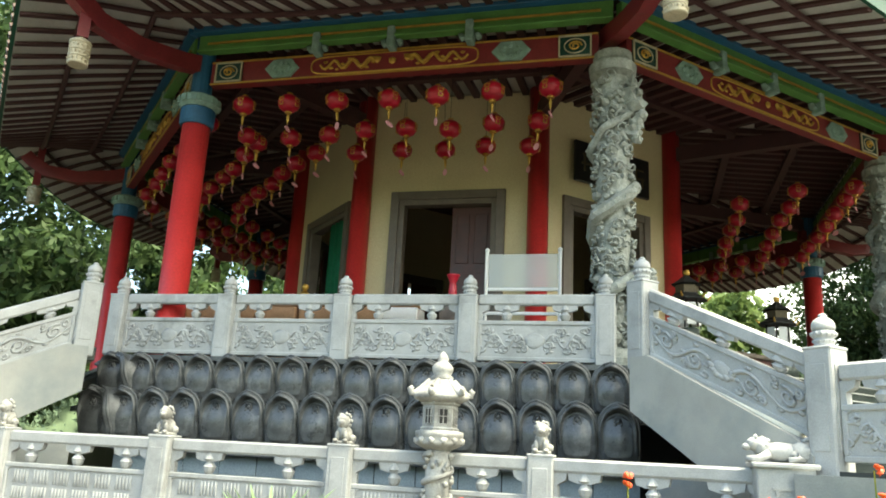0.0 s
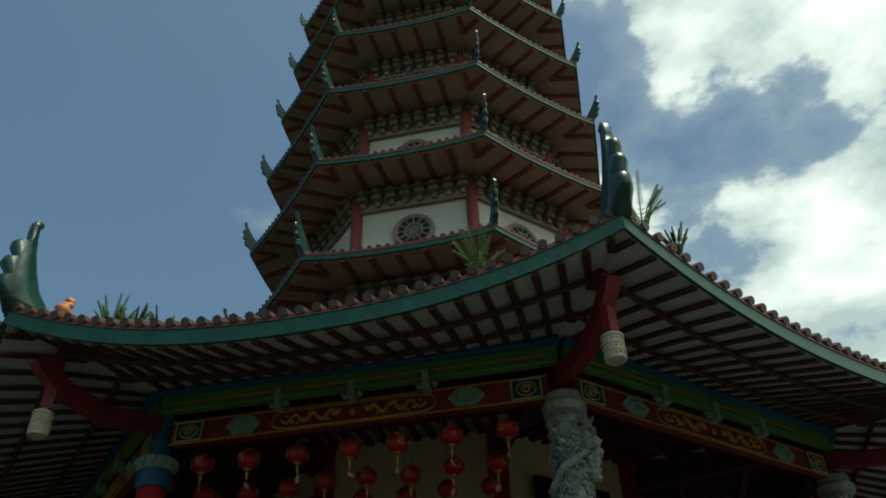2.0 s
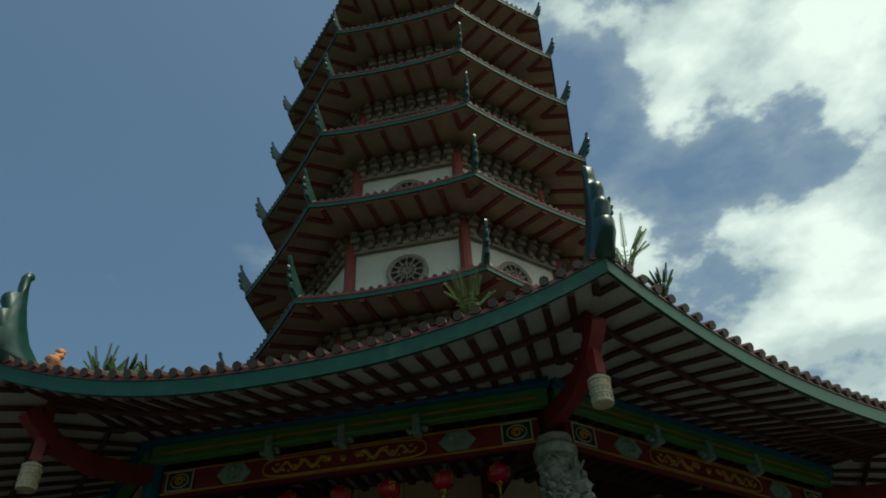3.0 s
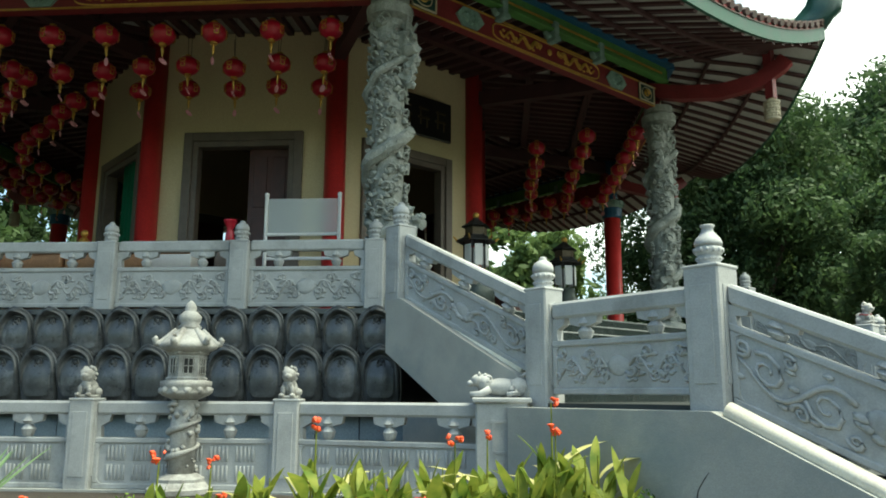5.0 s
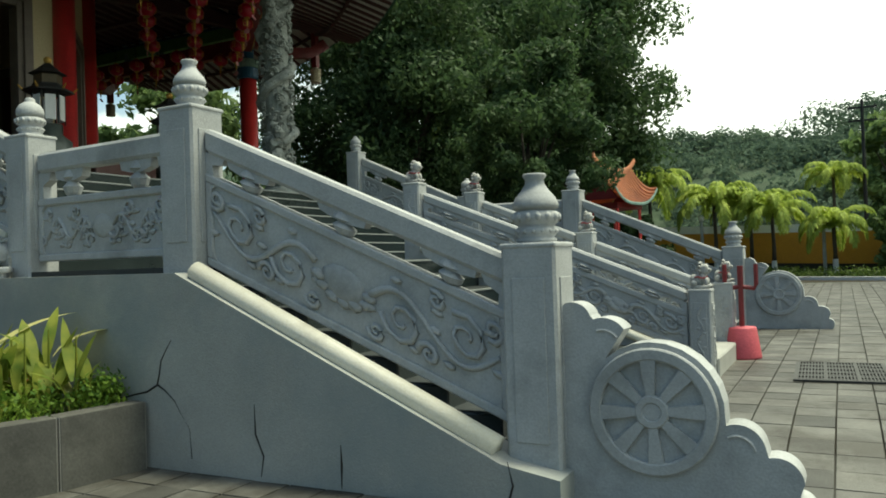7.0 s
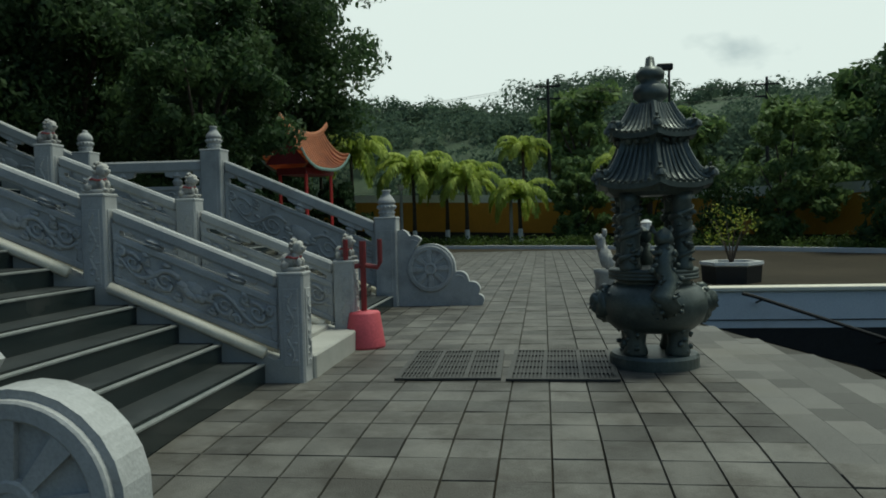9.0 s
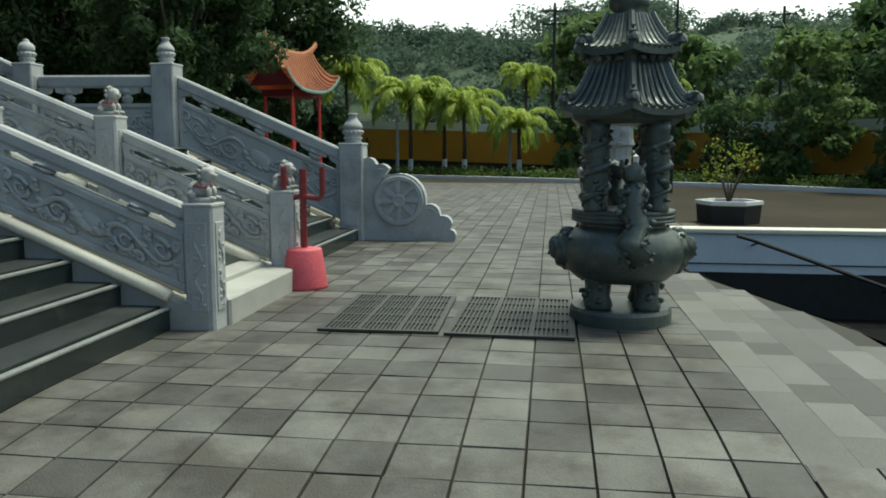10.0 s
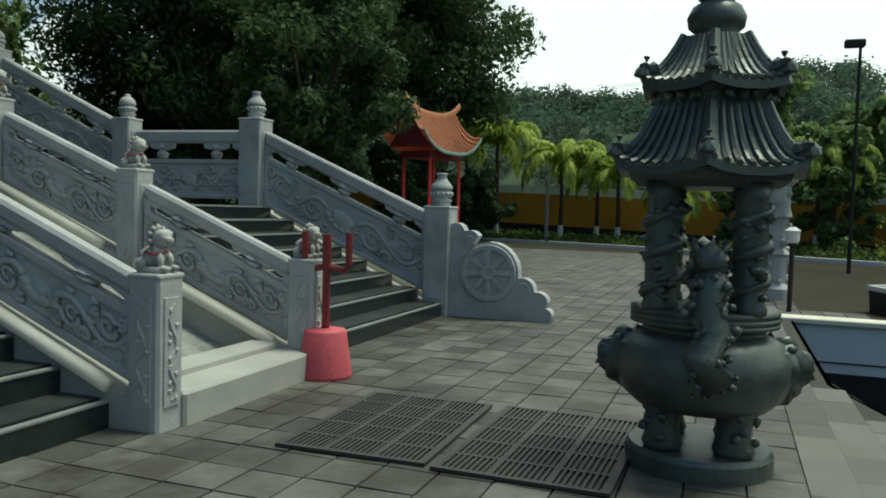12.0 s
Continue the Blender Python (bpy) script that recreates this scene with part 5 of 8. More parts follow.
for i in range(n):
    x0, x1 = PIT_X0 + (PIT_X1 - PIT_X0) * i / n, PIT_X0 + (PIT_X1 - PIT_X0) * (i + 1) / n
    e0, e1 = pit_edge(x0), pit_edge(x1)
    addv(bm, [(x0, e0, -0.03), (x1, e1, -0.03), (x1, e1, -1.62), (x0, e0, -1.62), (x0, e0 + 0.2, -0.03), (x1, e1 + 0.2, -0.03), (x1, e1 + 0.2, -1.62), (x0, e0 + 0.2, -1.62)], [(0, 1, 2, 3), (4, 5, 6, 7), (0, 1, 5, 4)])
part("near_wall", fix(bm), BLACK, court)
rail = thing("handrail", "black steel handrail sloping down the court steps", "handrail")
bm = bmesh.new()
tube(bm, [(7.3, -26.72, -0.05), (7.3, -27.0, -0.13), (7.3, -29.9, -1.15)], 0.035, 8)
part("rail_bar", fix(bm), IRON, rail)
for y, z in ((-27.1, -0.17), (-29.4, -0.97)):
    bm = bmesh.new()
    bar(bm, (7.32, y, z), (7.85, y, z - 0.12), 0.03, 0.03)
    part("wall_bracket", fix(bm), IRON, rail)

# ---- paving ----
paving = thing("paving", "mottled grey square concrete paving slabs", "paving", kind="structure")
TX, TY, OX, OY = 0.362, 0.327, -2.14, -23.69
rng = random.Random(3)
PALE_EDGE = OY - 3 * TY


def slab(x, y):
    """Corner points of one slab, a little uneven."""
    g, e = 0.0035, 0.004
    z1, z2 = ground_z(x), ground_z(x + TX)
    tilt, rise = rng.uniform(-0.002, 0.002), rng.uniform(-0.0025, 0.0025)
    a, b, c, d = x + g, x + TX - g, y + g, y + TY - g
    top = [(a + e, c + e, z1 + tilt + rise), (b - e, c + e, z2 + tilt + rise), (b - e, d - e, z2 - tilt + rise), (a + e, d - e, z1 - tilt + rise)]
    low = [(a, c, z1 - 0.028), (b, c, z2 - 0.028), (b, d, z2 - 0.028), (a, d, z1 - 0.028)]
    return top + low


SLABF = [(0, 1, 2, 3), (4, 5, 1, 0), (5, 6, 2, 1), (6, 7, 3, 2), (7, 4, 0, 3)]
rest = {"grey": ([], []), "pale": ([], [])}
near_slabs = []
for i in range(int((-24 - OX) / TX), int((27 - OX) / TX)):
    for j in range(int((-26.4 - OY) / TY), int((-11 - OY) / TY)):
        x, y = OX + i * TX, OY + j * TY
        if y < pit_edge(x + TX / 2) + 0.02 and x < 7.9:
            continue
        if -3.4 < x < 7.3 and y + TY < PALE_EDGE + 0.02 and y > -26.03:
            continue
        if abs(x + TX / 2) < 5.2 and y > -20.6:
            continue
        if -16 < x < -5.5 and y > float(np.interp(x, [-14.5, -12.6, -10.9, -9.6, -8.4, -7.3, -6.5, -5.78], [-12, -13.2, -14.5, -15.35, -16.1, -16.6, -16.85, -16.95])) - 0.1:
            continue
        if x > 9 and (y > -12.5 or y < -25.6):
            continue
        if -5.2 < x < 1.7 and -24.6 < y < -20.9:
            near_slabs.append((x, y))
            continue
        v_, f_ = rest["grey"]
        b = len(v_)
        v_ += slab(x, y)
        f_ += [tuple(b + q for q in f) for f in SLABF]
# pale slabs of uneven length in staggered rows along the court's rim, closely butted
row = 0
yy = PALE_EDGE
while yy > -26.05:
    xx = -3.4 + 0.17 * (row % 3)
    while xx < 7.4:
        L = rng.choice((0.36, 0.36, 0.54, 0.72))
        q = [(xx, yy - 0.27), (xx + L, yy - 0.27), (xx + L, yy), (xx, yy)]
        if all(b > pit_edge(a) + 0.005 for a, b in q):
            v_, f_ = rest["pale"]
            b0, dz = len(v_), rng.uniform(-0.001, 0.001)
            e = 0.0006
            q = [(q[0][0] + e, q[0][1] + e), (q[1][0] - e, q[1][1] + e), (q[2][0] - e, q[2][1] - e), (q[3][0] + e, q[3][1] - e)]
            v_ += [(a, b, dz + ground_z(a)) for a, b in q] + [(a, b, -0.02 + ground_z(a)) for a, b in q]
            f_ += [tuple(b0 + c for c in f) for f in SLABF]
        xx += L
    yy -= 0.27
    row += 1
for key, mt in (("grey", PAVER_FAR), ("pale", PAVER_LIGHT)):
    me = bpy.data.meshes.new("paving_rest")
    me.from_pydata(*[rest[key][0], [], rest[key][1]])
    me.materials.append(mt)
    o = new("paving_rest", me)
    o.parent = paving
    tagged(o, kind="stuff")
bm = bmesh.new()
addv(bm, [(-24, -26.0, -0.19), (-5.7, -26.0, -0.19), (-5.7, -11, -0.19), (-24, -11, -0.19), (-2.4, -26.0, -0.022), (-2.4, -11, -0.022), (27, -25.1, -0.022), (27, -11, -0.022), (-0.3, -25.98, -0.022), (2.8, -25.1, -0.022)], [(0, 1, 2, 3), (1, 4, 5, 2), (4, 8, 9, 6, 7, 5)])
part("paving_joint", fix(bm), JOINT, paving)


# ---- things in front of the stairs ----
GRATE = material("worn grey-black grate plastic", (0.048, 0.048, 0.044), 0.6, dark=0.7, scale=6, fine=60)


def grate(x0, x1, y0, y1, turn):
    g = thing("floor_grate", "black slatted rubber floor grate in three sections", "floor grate", "floor grates", at=((x0 + x1) / 2, (y0 + y1) / 2, 0.005), turn=turn)
    g.scale = (1, 1, 0.6)
    w, d = x1 - x0, y1 - y0
    bm = bmesh.new()
    for yy in (-d / 2 + 0.02, d / 2 - 0.02):
        box(bm, (0, yy, 0.02), (w, 0.04, 0.035))
    for xx in (-w / 2 + 0.02, w / 2 - 0.02):
        box(bm, (xx, 0, 0.02), (0.04, d - 0.08, 0.0345))
    for k in (1, 2):
        box(bm, (0, -d / 2 + d * k / 3, 0.02), (w - 0.08, 0.042, 0.033))
    for k in range(1, 5):
        box(bm, (-w / 2 + w * k / 5, 0, 0.019), (0.034, d - 0.08, 0.03))
    part("grate_frame", fix(bm), GRATE, g)
    # added dark sheet beneath the slats, so that the slots look dark
    bm = bmesh.new()
    box(bm, (0, 0, 0.004), (w - 0.05, d - 0.05, 0.008))
    part("backing_mat", fix(bm), IRON, g)
    cw, cd, n = w / 5 - 0.04, d / 3 - 0.05, 8
    bm = bmesh.new()
    box(bm, (0, 0, 0), (cw, cd / n * 0.46, 0.022))
    first_slat = part("slat", fix(bm), GRATE, g)
    for k in range(3):
        for r in range(5):
            for i in range(n):
                mm = pose(-w / 2 + w * (r + 0.5) / 5, -d / 2 + d * (k + 0.5) / 3 - cd / 2 + cd * (i + 0.5) / n, 0.022)
                if k == r == i == 0:
                    first_slat.matrix_basis = mm
                else:
                    again(first_slat, g, mm)


grate(-1.0, 0.52, -22.58, -21.6, 1.5)
grate(-1.03, 0.54, -23.68, -22.66, -1.0)

tub = thing("flag_stand", "pink-red concrete tub with a three-pronged red pole holder", "stand", at=(0.93, -20.9, 0.0), turn=10)
bm = bmesh.new()
lathe(bm, [(0.24, 0), (0.24, 0.03), (0.185, 0.4), (0.175, 0.42), (0.06, 0.43)], 28)
part("tub", fix(bm), PINK, tub, "faded pink-red concrete tub", smooth=True)
bm = bmesh.new()
tube(bm, [(0, 0, 0.4), (0, 0, 1.0)], 0.035, 10)
part("pole", fix(bm), DARKRED, tub)
bm = bmesh.new()
tube(bm, [(0, -0.2, 1.27), (0, -0.2, 1.0), (0, -0.17, 0.94), (0, 0, 0.97), (0, 0.17, 0.94), (0, 0.2, 1.0), (0, 0.2, 1.27)], 0.03, 8)
tube(bm, [(0, 0, 0.94), (0, 0, 1.25)], 0.04, 8)
part("fork", fix(bm), DARKRED, tub, "dark red three-pronged fork")

# incense burner
burner = thing("incense_burner", "tall dark bronze incense burner with a two-tiered roof", "incense burner", at=(-0.19, -24.07, 0))
bm = bmesh.new()
lathe(bm, [(0.43, 0), (0.43, 0.1), (0.41, 0.13), (0.39, 0.13)], 40)
part("base_disc", fix(bm), BRONZE, burner)
for i in range(4):
    a = math.pi / 4 + i * math.pi / 2
    bm = bmesh.new()
    lathe(bm, [(0.1, 0.12), (0.12, 0.16), (0.095, 0.24), (0.105, 0.34), (0.14, 0.42), (0.13, 0.5)], 12, pose(0.28 * math.cos(a), 0.28 * math.sin(a), 0))
    for q in range(8):
        blob(bm, ((0.28 + 0.09) * math.cos(a + 0.25 * math.sin(q * 2)), (0.28 + 0.09) * math.sin(a + 0.25 * math.sin(q * 2)), 0.17 + 0.04 * q), 0.032, q, 0.3, 1)
    part("foot", fix(bm), BRONZE, burner, smooth=True)
bm = bmesh.new()
lathe(bm, [(0.25, 0.34), (0.38, 0.37), (0.47, 0.45), (0.515, 0.57), (0.51, 0.68), (0.45, 0.77), (0.365, 0.81), (0.345, 0.83), (0.365, 0.85), (0.43, 0.86), (0.43, 0.88), (0.418, 0.885), (0.43, 0.89), (0.43, 0.915), (0.418, 0.92), (0.43, 0.925), (0.43, 0.955), (0.3, 0.965)], 36)
pot = part("bowl", fix(bm), BRONZE, burner, "round-bellied bronze bowl", smooth=True)
for i in range(4):
    a = math.radians(4) + i * math.pi / 2
    bm = bmesh.new()
    m = pose(0, 0, 0, 0, 0, math.degrees(a))
    if i % 2:
        for d, z, r in ((0.38, 0.62, 0.19), (0.46, 0.63, 0.135), (0.52, 0.63, 0.095), (0.555, 0.58, 0.06), (0.565, 0.67, 0.055), (0.46, 0.75, 0.06), (0.49, 0.52, 0.07), (0.585, 0.63, 0.035)):
            blob(bm, (d, 0, z), r, int(d * 70), 0.35, 2, m)
        for s in (-1, 1):
            tube(bm, [(0.42, s * 0.1, 0.74), (0.45, s * 0.17, 0.72), (0.47, s * 0.15, 0.62), (0.43, s * 0.09, 0.6)], 0.025, 6, m)
            blob(bm, (0.49, s * 0.08, 0.74), 0.035, 3, 0.3, 1, m)
        part("lion_head", fix(bm), BRONZE, burner, "lion-head handle", smooth=True)
    else:
        pts = [(0.44, 0, 0.55), (0.52, 0.05, 0.62), (0.55, -0.04, 0.74), (0.5, 0.05, 0.86), (0.5, -0.03, 0.98), (0.47, 0.03, 1.1), (0.46, 0, 1.2)]
        tube(bm, pts, [0.07, 0.1, 0.11, 0.1, 0.1, 0.1, 0.08], 10, m)
        for q in range(85):
            t = rng.random() * 5.9
            p = Vector(pts[int(t)]).lerp(Vector(pts[int(t) + 1]), t % 1)
            blob(bm, p + Vector((rng.uniform(0, 0.08), rng.uniform(-0.12, 0.12), rng.uniform(-0.04, 0.04))), rng.uniform(0.014, 0.036), q, 0.4, 1, m)
        blob(bm, (0.48, 0, 1.26), 0.09, 5, 0.35, 2, m)
        for s in (-1, 1):
            tube(bm, [(0.46, s * 0.05, 1.28), (0.42, s * 0.09, 1.34), (0.36, s * 0.08, 1.36)], 0.02, 5, m)
        part("dragon", fix(bm), BRONZE, burner, "rearing bronze dragon handle", smooth=True)
for i in range(4):
    a = math.pi / 4 + i * math.pi / 2
    bm = bmesh.new()
    c = (0.34 * math.cos(a), 0.34 * math.sin(a))
    lathe(bm, [(0.1, 0.95), (0.105, 0.98), (0.09, 1.02), (0.095, 1.3), (0.09, 1.6), (0.11, 1.68)], 14, pose(*c, 0))
    tube(bm, [(c[0] + 0.095 * math.cos(j * 0.7), c[1] + 0.095 * math.sin(j * 0.7), 1.0 + 0.022 * j) for j in range(28)], [0.03 + 0.008 * math.sin(j) for j in range(28)], 6)
    for q in range(26):
        b = rng.random() * 6.28
        blob(bm, (c[0] + 0.1 * math.cos(b), c[1] + 0.1 * math.sin(b), rng.uniform(1.02, 1.62)), rng.uniform(0.022, 0.042), q, 0.4, 1, None, (1, 1, 0.7))
    part("pillar", fix(bm), BRONZE, burner, "dragon-wrapped bronze pillar", smooth=True)


def hex_roof(name, z0, z1, r0, r1, rise):
    """A six-sided curved roof with round ribs and scrolled corners."""
    bm = bmesh.new()
    ribs = []

    def prof(t):
        return r1 + (r0 - r1) * t, z1 + (z0 - z1) * (1 - max(1 - t, 0) ** 1.7)
    n = 6
    for k in range(6):
        a0, a1 = k * math.pi / 3, (k + 1) * math.pi / 3
        rows = []
        for j in range(n + 1):
            r, z = prof(j / n)
            row = []
            for i in range(7):
                f = i / 6
                p = Vector((r * math.cos(a0), r * math.sin(a0), 0)).lerp(Vector((r * math.cos(a1), r * math.sin(a1), 0)), f)
                p.z = z + rise * (j / n) ** 2 * abs(2 * f - 1) ** 2.5
                row.append(bm.verts.new(p))
            rows.append(row)
        for j in range(n):
            for i in range(6):
                bm.faces.new((rows[j][i], rows[j][i + 1], rows[j + 1][i + 1], rows[j + 1][i]))
        bm.faces.new([bm.verts.new((0, 0, z0 - 0.02)), bm.verts.new(rows[n][0].co - Vector((0, 0, 0.05))), bm.verts.new(rows[n][3].co - Vector((0, 0, 0.05))), bm.verts.new(rows[n][6].co - Vector((0, 0, 0.05)))])
        for i in range(6):
            vs = [bm.verts.new(q) for q in (rows[n][i].co, rows[n][i + 1].co, rows[n][i + 1].co - Vector((0, 0, 0.05)), rows[n][i].co - Vector((0, 0, 0.05)))]
            bm.faces.new(vs)
        for i in range(8):
            f = (i + 0.5) / 8
            pts = []
            for j in range(6):
                r, z = prof(j / 5 * 1.02)
                p = Vector((r * math.cos(a0), r * math.sin(a0), 0)).lerp(Vector((r * math.cos(a1), r * math.sin(a1), 0)), f)
                p.z = z + rise * (j / 5) ** 2 * abs(2 * f - 1) ** 2.5 + 0.008
                pts.append(p)
            ribs.append(pts)
        hip = []
        for j in range(7):
            r, z = prof(j / 6 * 1.03)
            hip.append((r * math.cos(a0), r * math.sin(a0), z + rise * (j / 6) ** 2 + 0.02))
        tube(bm, hip, 0.03, 6)
        e = Vector(hip[-1])
        for q, (d, h, r) in enumerate(((-0.07, 0.04, 0.045), (-0.02, 0.05, 0.035), (0.0, 0.02, 0.04), (-0.14, 0.06, 0.035), (-0.03, 0.1, 0.02))):
            blob(bm, e + Vector((d * math.cos(a0), d * math.sin(a0), h)), r, q, 0.4, 1)
    roof = part(name, fix(bm), BRONZE, burner, "curved ribbed bronze roof")
    for pts in ribs:
        bm = bmesh.new()
        tube(bm, pts, 0.02, 6)
        part("roof_rib", fix(bm), BRONZE, roof)


bm = bmesh.new()
lathe(bm, [(0.44, 1.66), (0.5, 1.7), (0.52, 1.76), (0.4, 1.78)], 6)
part("roof_plate", fix(bm), BRONZE, burner)
hex_roof("lower_roof", 1.77, 2.14, 0.6, 0.33, 0.05)
bm = bmesh.new()
lathe(bm, [(0.36, 2.1), (0.34, 2.14), (0.36, 2.24), (0.38, 2.26)], 6)
for q in range(24):
    a = q * math.pi / 12
    blob(bm, (0.33 * math.cos(a), 0.33 * math.sin(a), 2.18), 0.035, q, 0.3, 1)
part("drum", fix(bm), BRONZE, burner)
hex_roof("upper_roof", 2.25, 2.53, 0.45, 0.2, 0.035)
bm = bmesh.new()
lathe(bm, [(0.12, 2.5), (0.15, 2.54), (0.1, 2.56), (0.16, 2.61), (0.17, 2.67), (0.14, 2.73), (0.09, 2.76), (0.13, 2.8), (0.14, 2.85), (0.1, 2.9), (0.05, 2.92), (0.04, 3.0), (0.01, 3.02)], 20)
part("gourd_finial", fix(bm), BRONZE, burner, smooth=True)

# ---- red lanterns under the gallery ----
proto = thing("red_lantern", "round red silk lantern with gold writing and a pink tag", "lantern", "hanging lanterns")
bm = bmesh.new()
prof = [(0.06, 0.2)] + [(0.235 * math.cos(radians(a)) + (0.006 if i % 2 else 0), 0.2 * math.sin(radians(a))) for i, a in enumerate(range(66, -67, -12))] + [(0.06, -0.2)]
lathe(bm, prof[::-1], 18)
part("silk_body", fix(bm), SILK, proto, "ribbed red silk body", smooth=True)
bm = bmesh.new()
lathe(bm, [(0.07, 0.19), (0.07, 0.2), (0.07, 0.215), (0.06, 0.235)], 14)
part("gold_rim", fix(bm), GOLD, proto, "gold rim")
bm = bmesh.new()
lathe(bm, [(0.06, -0.235), (0.075, -0.225), (0.075, -0.2), (0.07, -0.19)], 14)
part("gold_rim", fix(bm), GOLD, proto, "gold rim")
bm = bmesh.new()
for a in range(0, 360, 90):
    m = pose(0, 0, 0, 0, 0, a)
    for dx, dz, w, h in ((-0.05, 0.05, 0.02, 0.07), (0.05, 0.05, 0.02, 0.07), (0, 0.0, 0.09, 0.02), (0, 0.07, 0.05, 0.02), (-0.04, -0.06, 0.02, 0.06), (0.04, -0.06, 0.02, 0.06), (0, -0.09, 0.08, 0.02)):
        box(bm, (dx, -0.236 + 0.6 * dx * dx + 0.35 * dz * dz * 4, dz), (w, 0.016, h), m)
tagged(part("gold_writing", fix(bm), GOLD, proto, "gold brush-stroke signs"), kind="stuff")
bm = bmesh.new()
lathe(bm, [(0.008, -0.46), (0.02, -0.42), (0.035, -0.3), (0.02, -0.24)], 8)
part("tassel", fix(bm), GOLD, proto, "yellow tassel")
PINKTAG = material("pink paper tag", (0.72, 0.32, 0.36), 0.7, dark=0.9)
bm = bmesh.new()
lathe(bm, [(0.08, -0.004), (0.08, 0.004)], 12, pose(0.02, 0, -0.56, 70, 20, 0) @ Matrix.Diagonal((1.2, 0.8, 1, 1)))
tube(bm, [(0, 0, -0.45), (0.02, 0, -0.52)], 0.006, 4)
part("paper_tag", fix(bm), PINKTAG, proto, "pink paper tag")
bm = bmesh.new()
tube(bm, [(0, 0, 0.24), (0, 0, 1.2)], 0.006, 4)
part("cord", fix(bm), IRON, proto)
rng = random.Random(11)
placed = 0
for k, rows in ((0, ((10.0, 8.45, 7, -3.48, 3.05), (8.7, 8.3, 8, -4.0, 2.75), (7.4, 8.36, 6, -2.85, 2.4))), (7, ((10.0, 8.45, 7, -3.3, 3.3), (8.7, 8.3, 7, -3.2, 3.2), (7.5, 8.3, 6, -2.4, 2.4))),
                (2, ((10.0, 8.45, 7, -3.5, 3.5), (8.7, 8.4, 6, -3.3, 3.3), (7.4, 8.35, 5, -2.5, 2.5))),
                (6, ((10.0, 8.45, 8, -3.5, 3.5), (8.8, 8.35, 7, -3, 3), (7.6, 8.3, 6, -2.5, 2.5))), (3, ((10.0, 8.5, 8, -3.5, 3.5), (8.6, 8.4, 7, -3, 3)))):
    for a, z, n, s0, s1 in rows:
        for i in range(n):
            p = on_face(k) @ Vector((s0 + (s1 - s0) * i / (n - 1) + rng.uniform(-0.06, 0.06), -a + rng.uniform(-0.05, 0.05), z + rng.uniform(-0.04, 0.04)))
            mm = pose(p.x, p.y, p.z, rng.uniform(-4, 4), rng.uniform(-4, 4), rng.uniform(0, 90))
            if placed == 0:
                proto.matrix_basis = mm
            else:
                copy_thing(proto, mm)
            placed += 1

# ---- things on the terrace ----
CARD = material("brown cardboard box", (0.42, 0.24, 0.13), 0.8, dark=0.8, scale=3)
PAPERW = material("white paper", (0.75, 0.75, 0.74), 0.7, dark=0.9)
m = on_face(0)


def at_face(s, a, z, turn=0):
    p = m @ Vector((s, -a, z))
    return (p.x, p.y, p.z), math.degrees(FACE[0]) + 90 + turn


rng = random.Random(4)
for i, s in enumerate((-3.75, -2.95, -2.1, -1.25, -0.4, 0.35)):
    loc, tn = at_face(s, 9.95, TERRACE, rng.uniform(-4, 4))
    t = thing("storage_chest", "low brown wooden chest behind the railing" if i < 5 else "low grey-white chest behind the railing", "chest", "chests", at=loc, turn=tn)
    bm = bmesh.new()
    box(bm, (0, 0, 0.55), (0.78, 0.5, 1.1), None, 0.02)
    part("chest_body", fix(bm), CARD if i < 5 else PAPERW, t)
    bm = bmesh.new()
    box(bm, (0, 0, 1.13), (0.82, 0.54, 0.06), None, 0.015)
    part("lid", fix(bm), CARD if i else PAPERW, t)
for i, s in enumerate((-3.9, -3.55, -3.2, -2.4)):
    loc, tn = at_face(s, 9.95, TERRACE + 1.16, rng.uniform(-30, 30))
    t = thing("paper_stack", "loose stack of white and red papers on a chest", "papers", "paper stacks", at=loc, turn=tn)
    for q in range(3):
        bm = bmesh.new()
        box(bm, (0, 0, 0.02 + 0.045 * q), (0.3, 0.22, 0.04), pose(0.02 * q, 0.01 * q, 0, 0, 3 * q, 12 * q), 0.005)
        part("bundle", fix(bm), PAPERW if q != 1 else RED, t)
loc, tn = at_face(2.6, 9.6, TERRACE)
gc = thing("glass_stand", "white-framed stand with a clear glass guard panel", "stand", at=loc, turn=tn)
GLASS = bpy.data.materials.new("clear glass")
GLASS.use_nodes = True
gb_ = GLASS.node_tree.nodes["Principled BSDF"]
gb_.inputs["Transmission Weight"].default_value = 0.72
gb_.inputs["Roughness"].default_value = 0.12
gb_.inputs["Base Color"].default_value = (0.8, 0.84, 0.84, 1)
gb_.inputs["IOR"].default_value = 1.2
for x in (-0.7, 0.7):
    bm = bmesh.new()
    tube(bm, [(x, 0, 0), (x, 0, 2.3)], 0.035, 8)
    blob(bm, (x, 0, 2.33), 0.05, 1, 0, 1)
    part("upright", fix(bm), PAPERW, gc)
bm = bmesh.new()
for z in (1.56, 1.1):
    box(bm, (0, 0, z), (1.34, 0.05, 0.06), None, 0.01)
part("crossbar", fix(bm), PAPERW, gc)
bm = bmesh.new()
box(bm, (0, 0, 1.92), (1.32, 0.012, 0.66))
pane = part("glass_pane", fix(bm), GLASS, gc)
pane.visible_shadow = False
loc, tn = at_face(2.6, 9.2, TERRACE)
tb = thing("offering_table", "dark low table with papers behind the glass stand", "table", at=loc, turn=tn)
bm = bmesh.new()
box(bm, (0, 0, 0.9), (1.6, 0.6, 0.06), None, 0.015)
part("tabletop", fix(bm), DOORWOOD, tb)
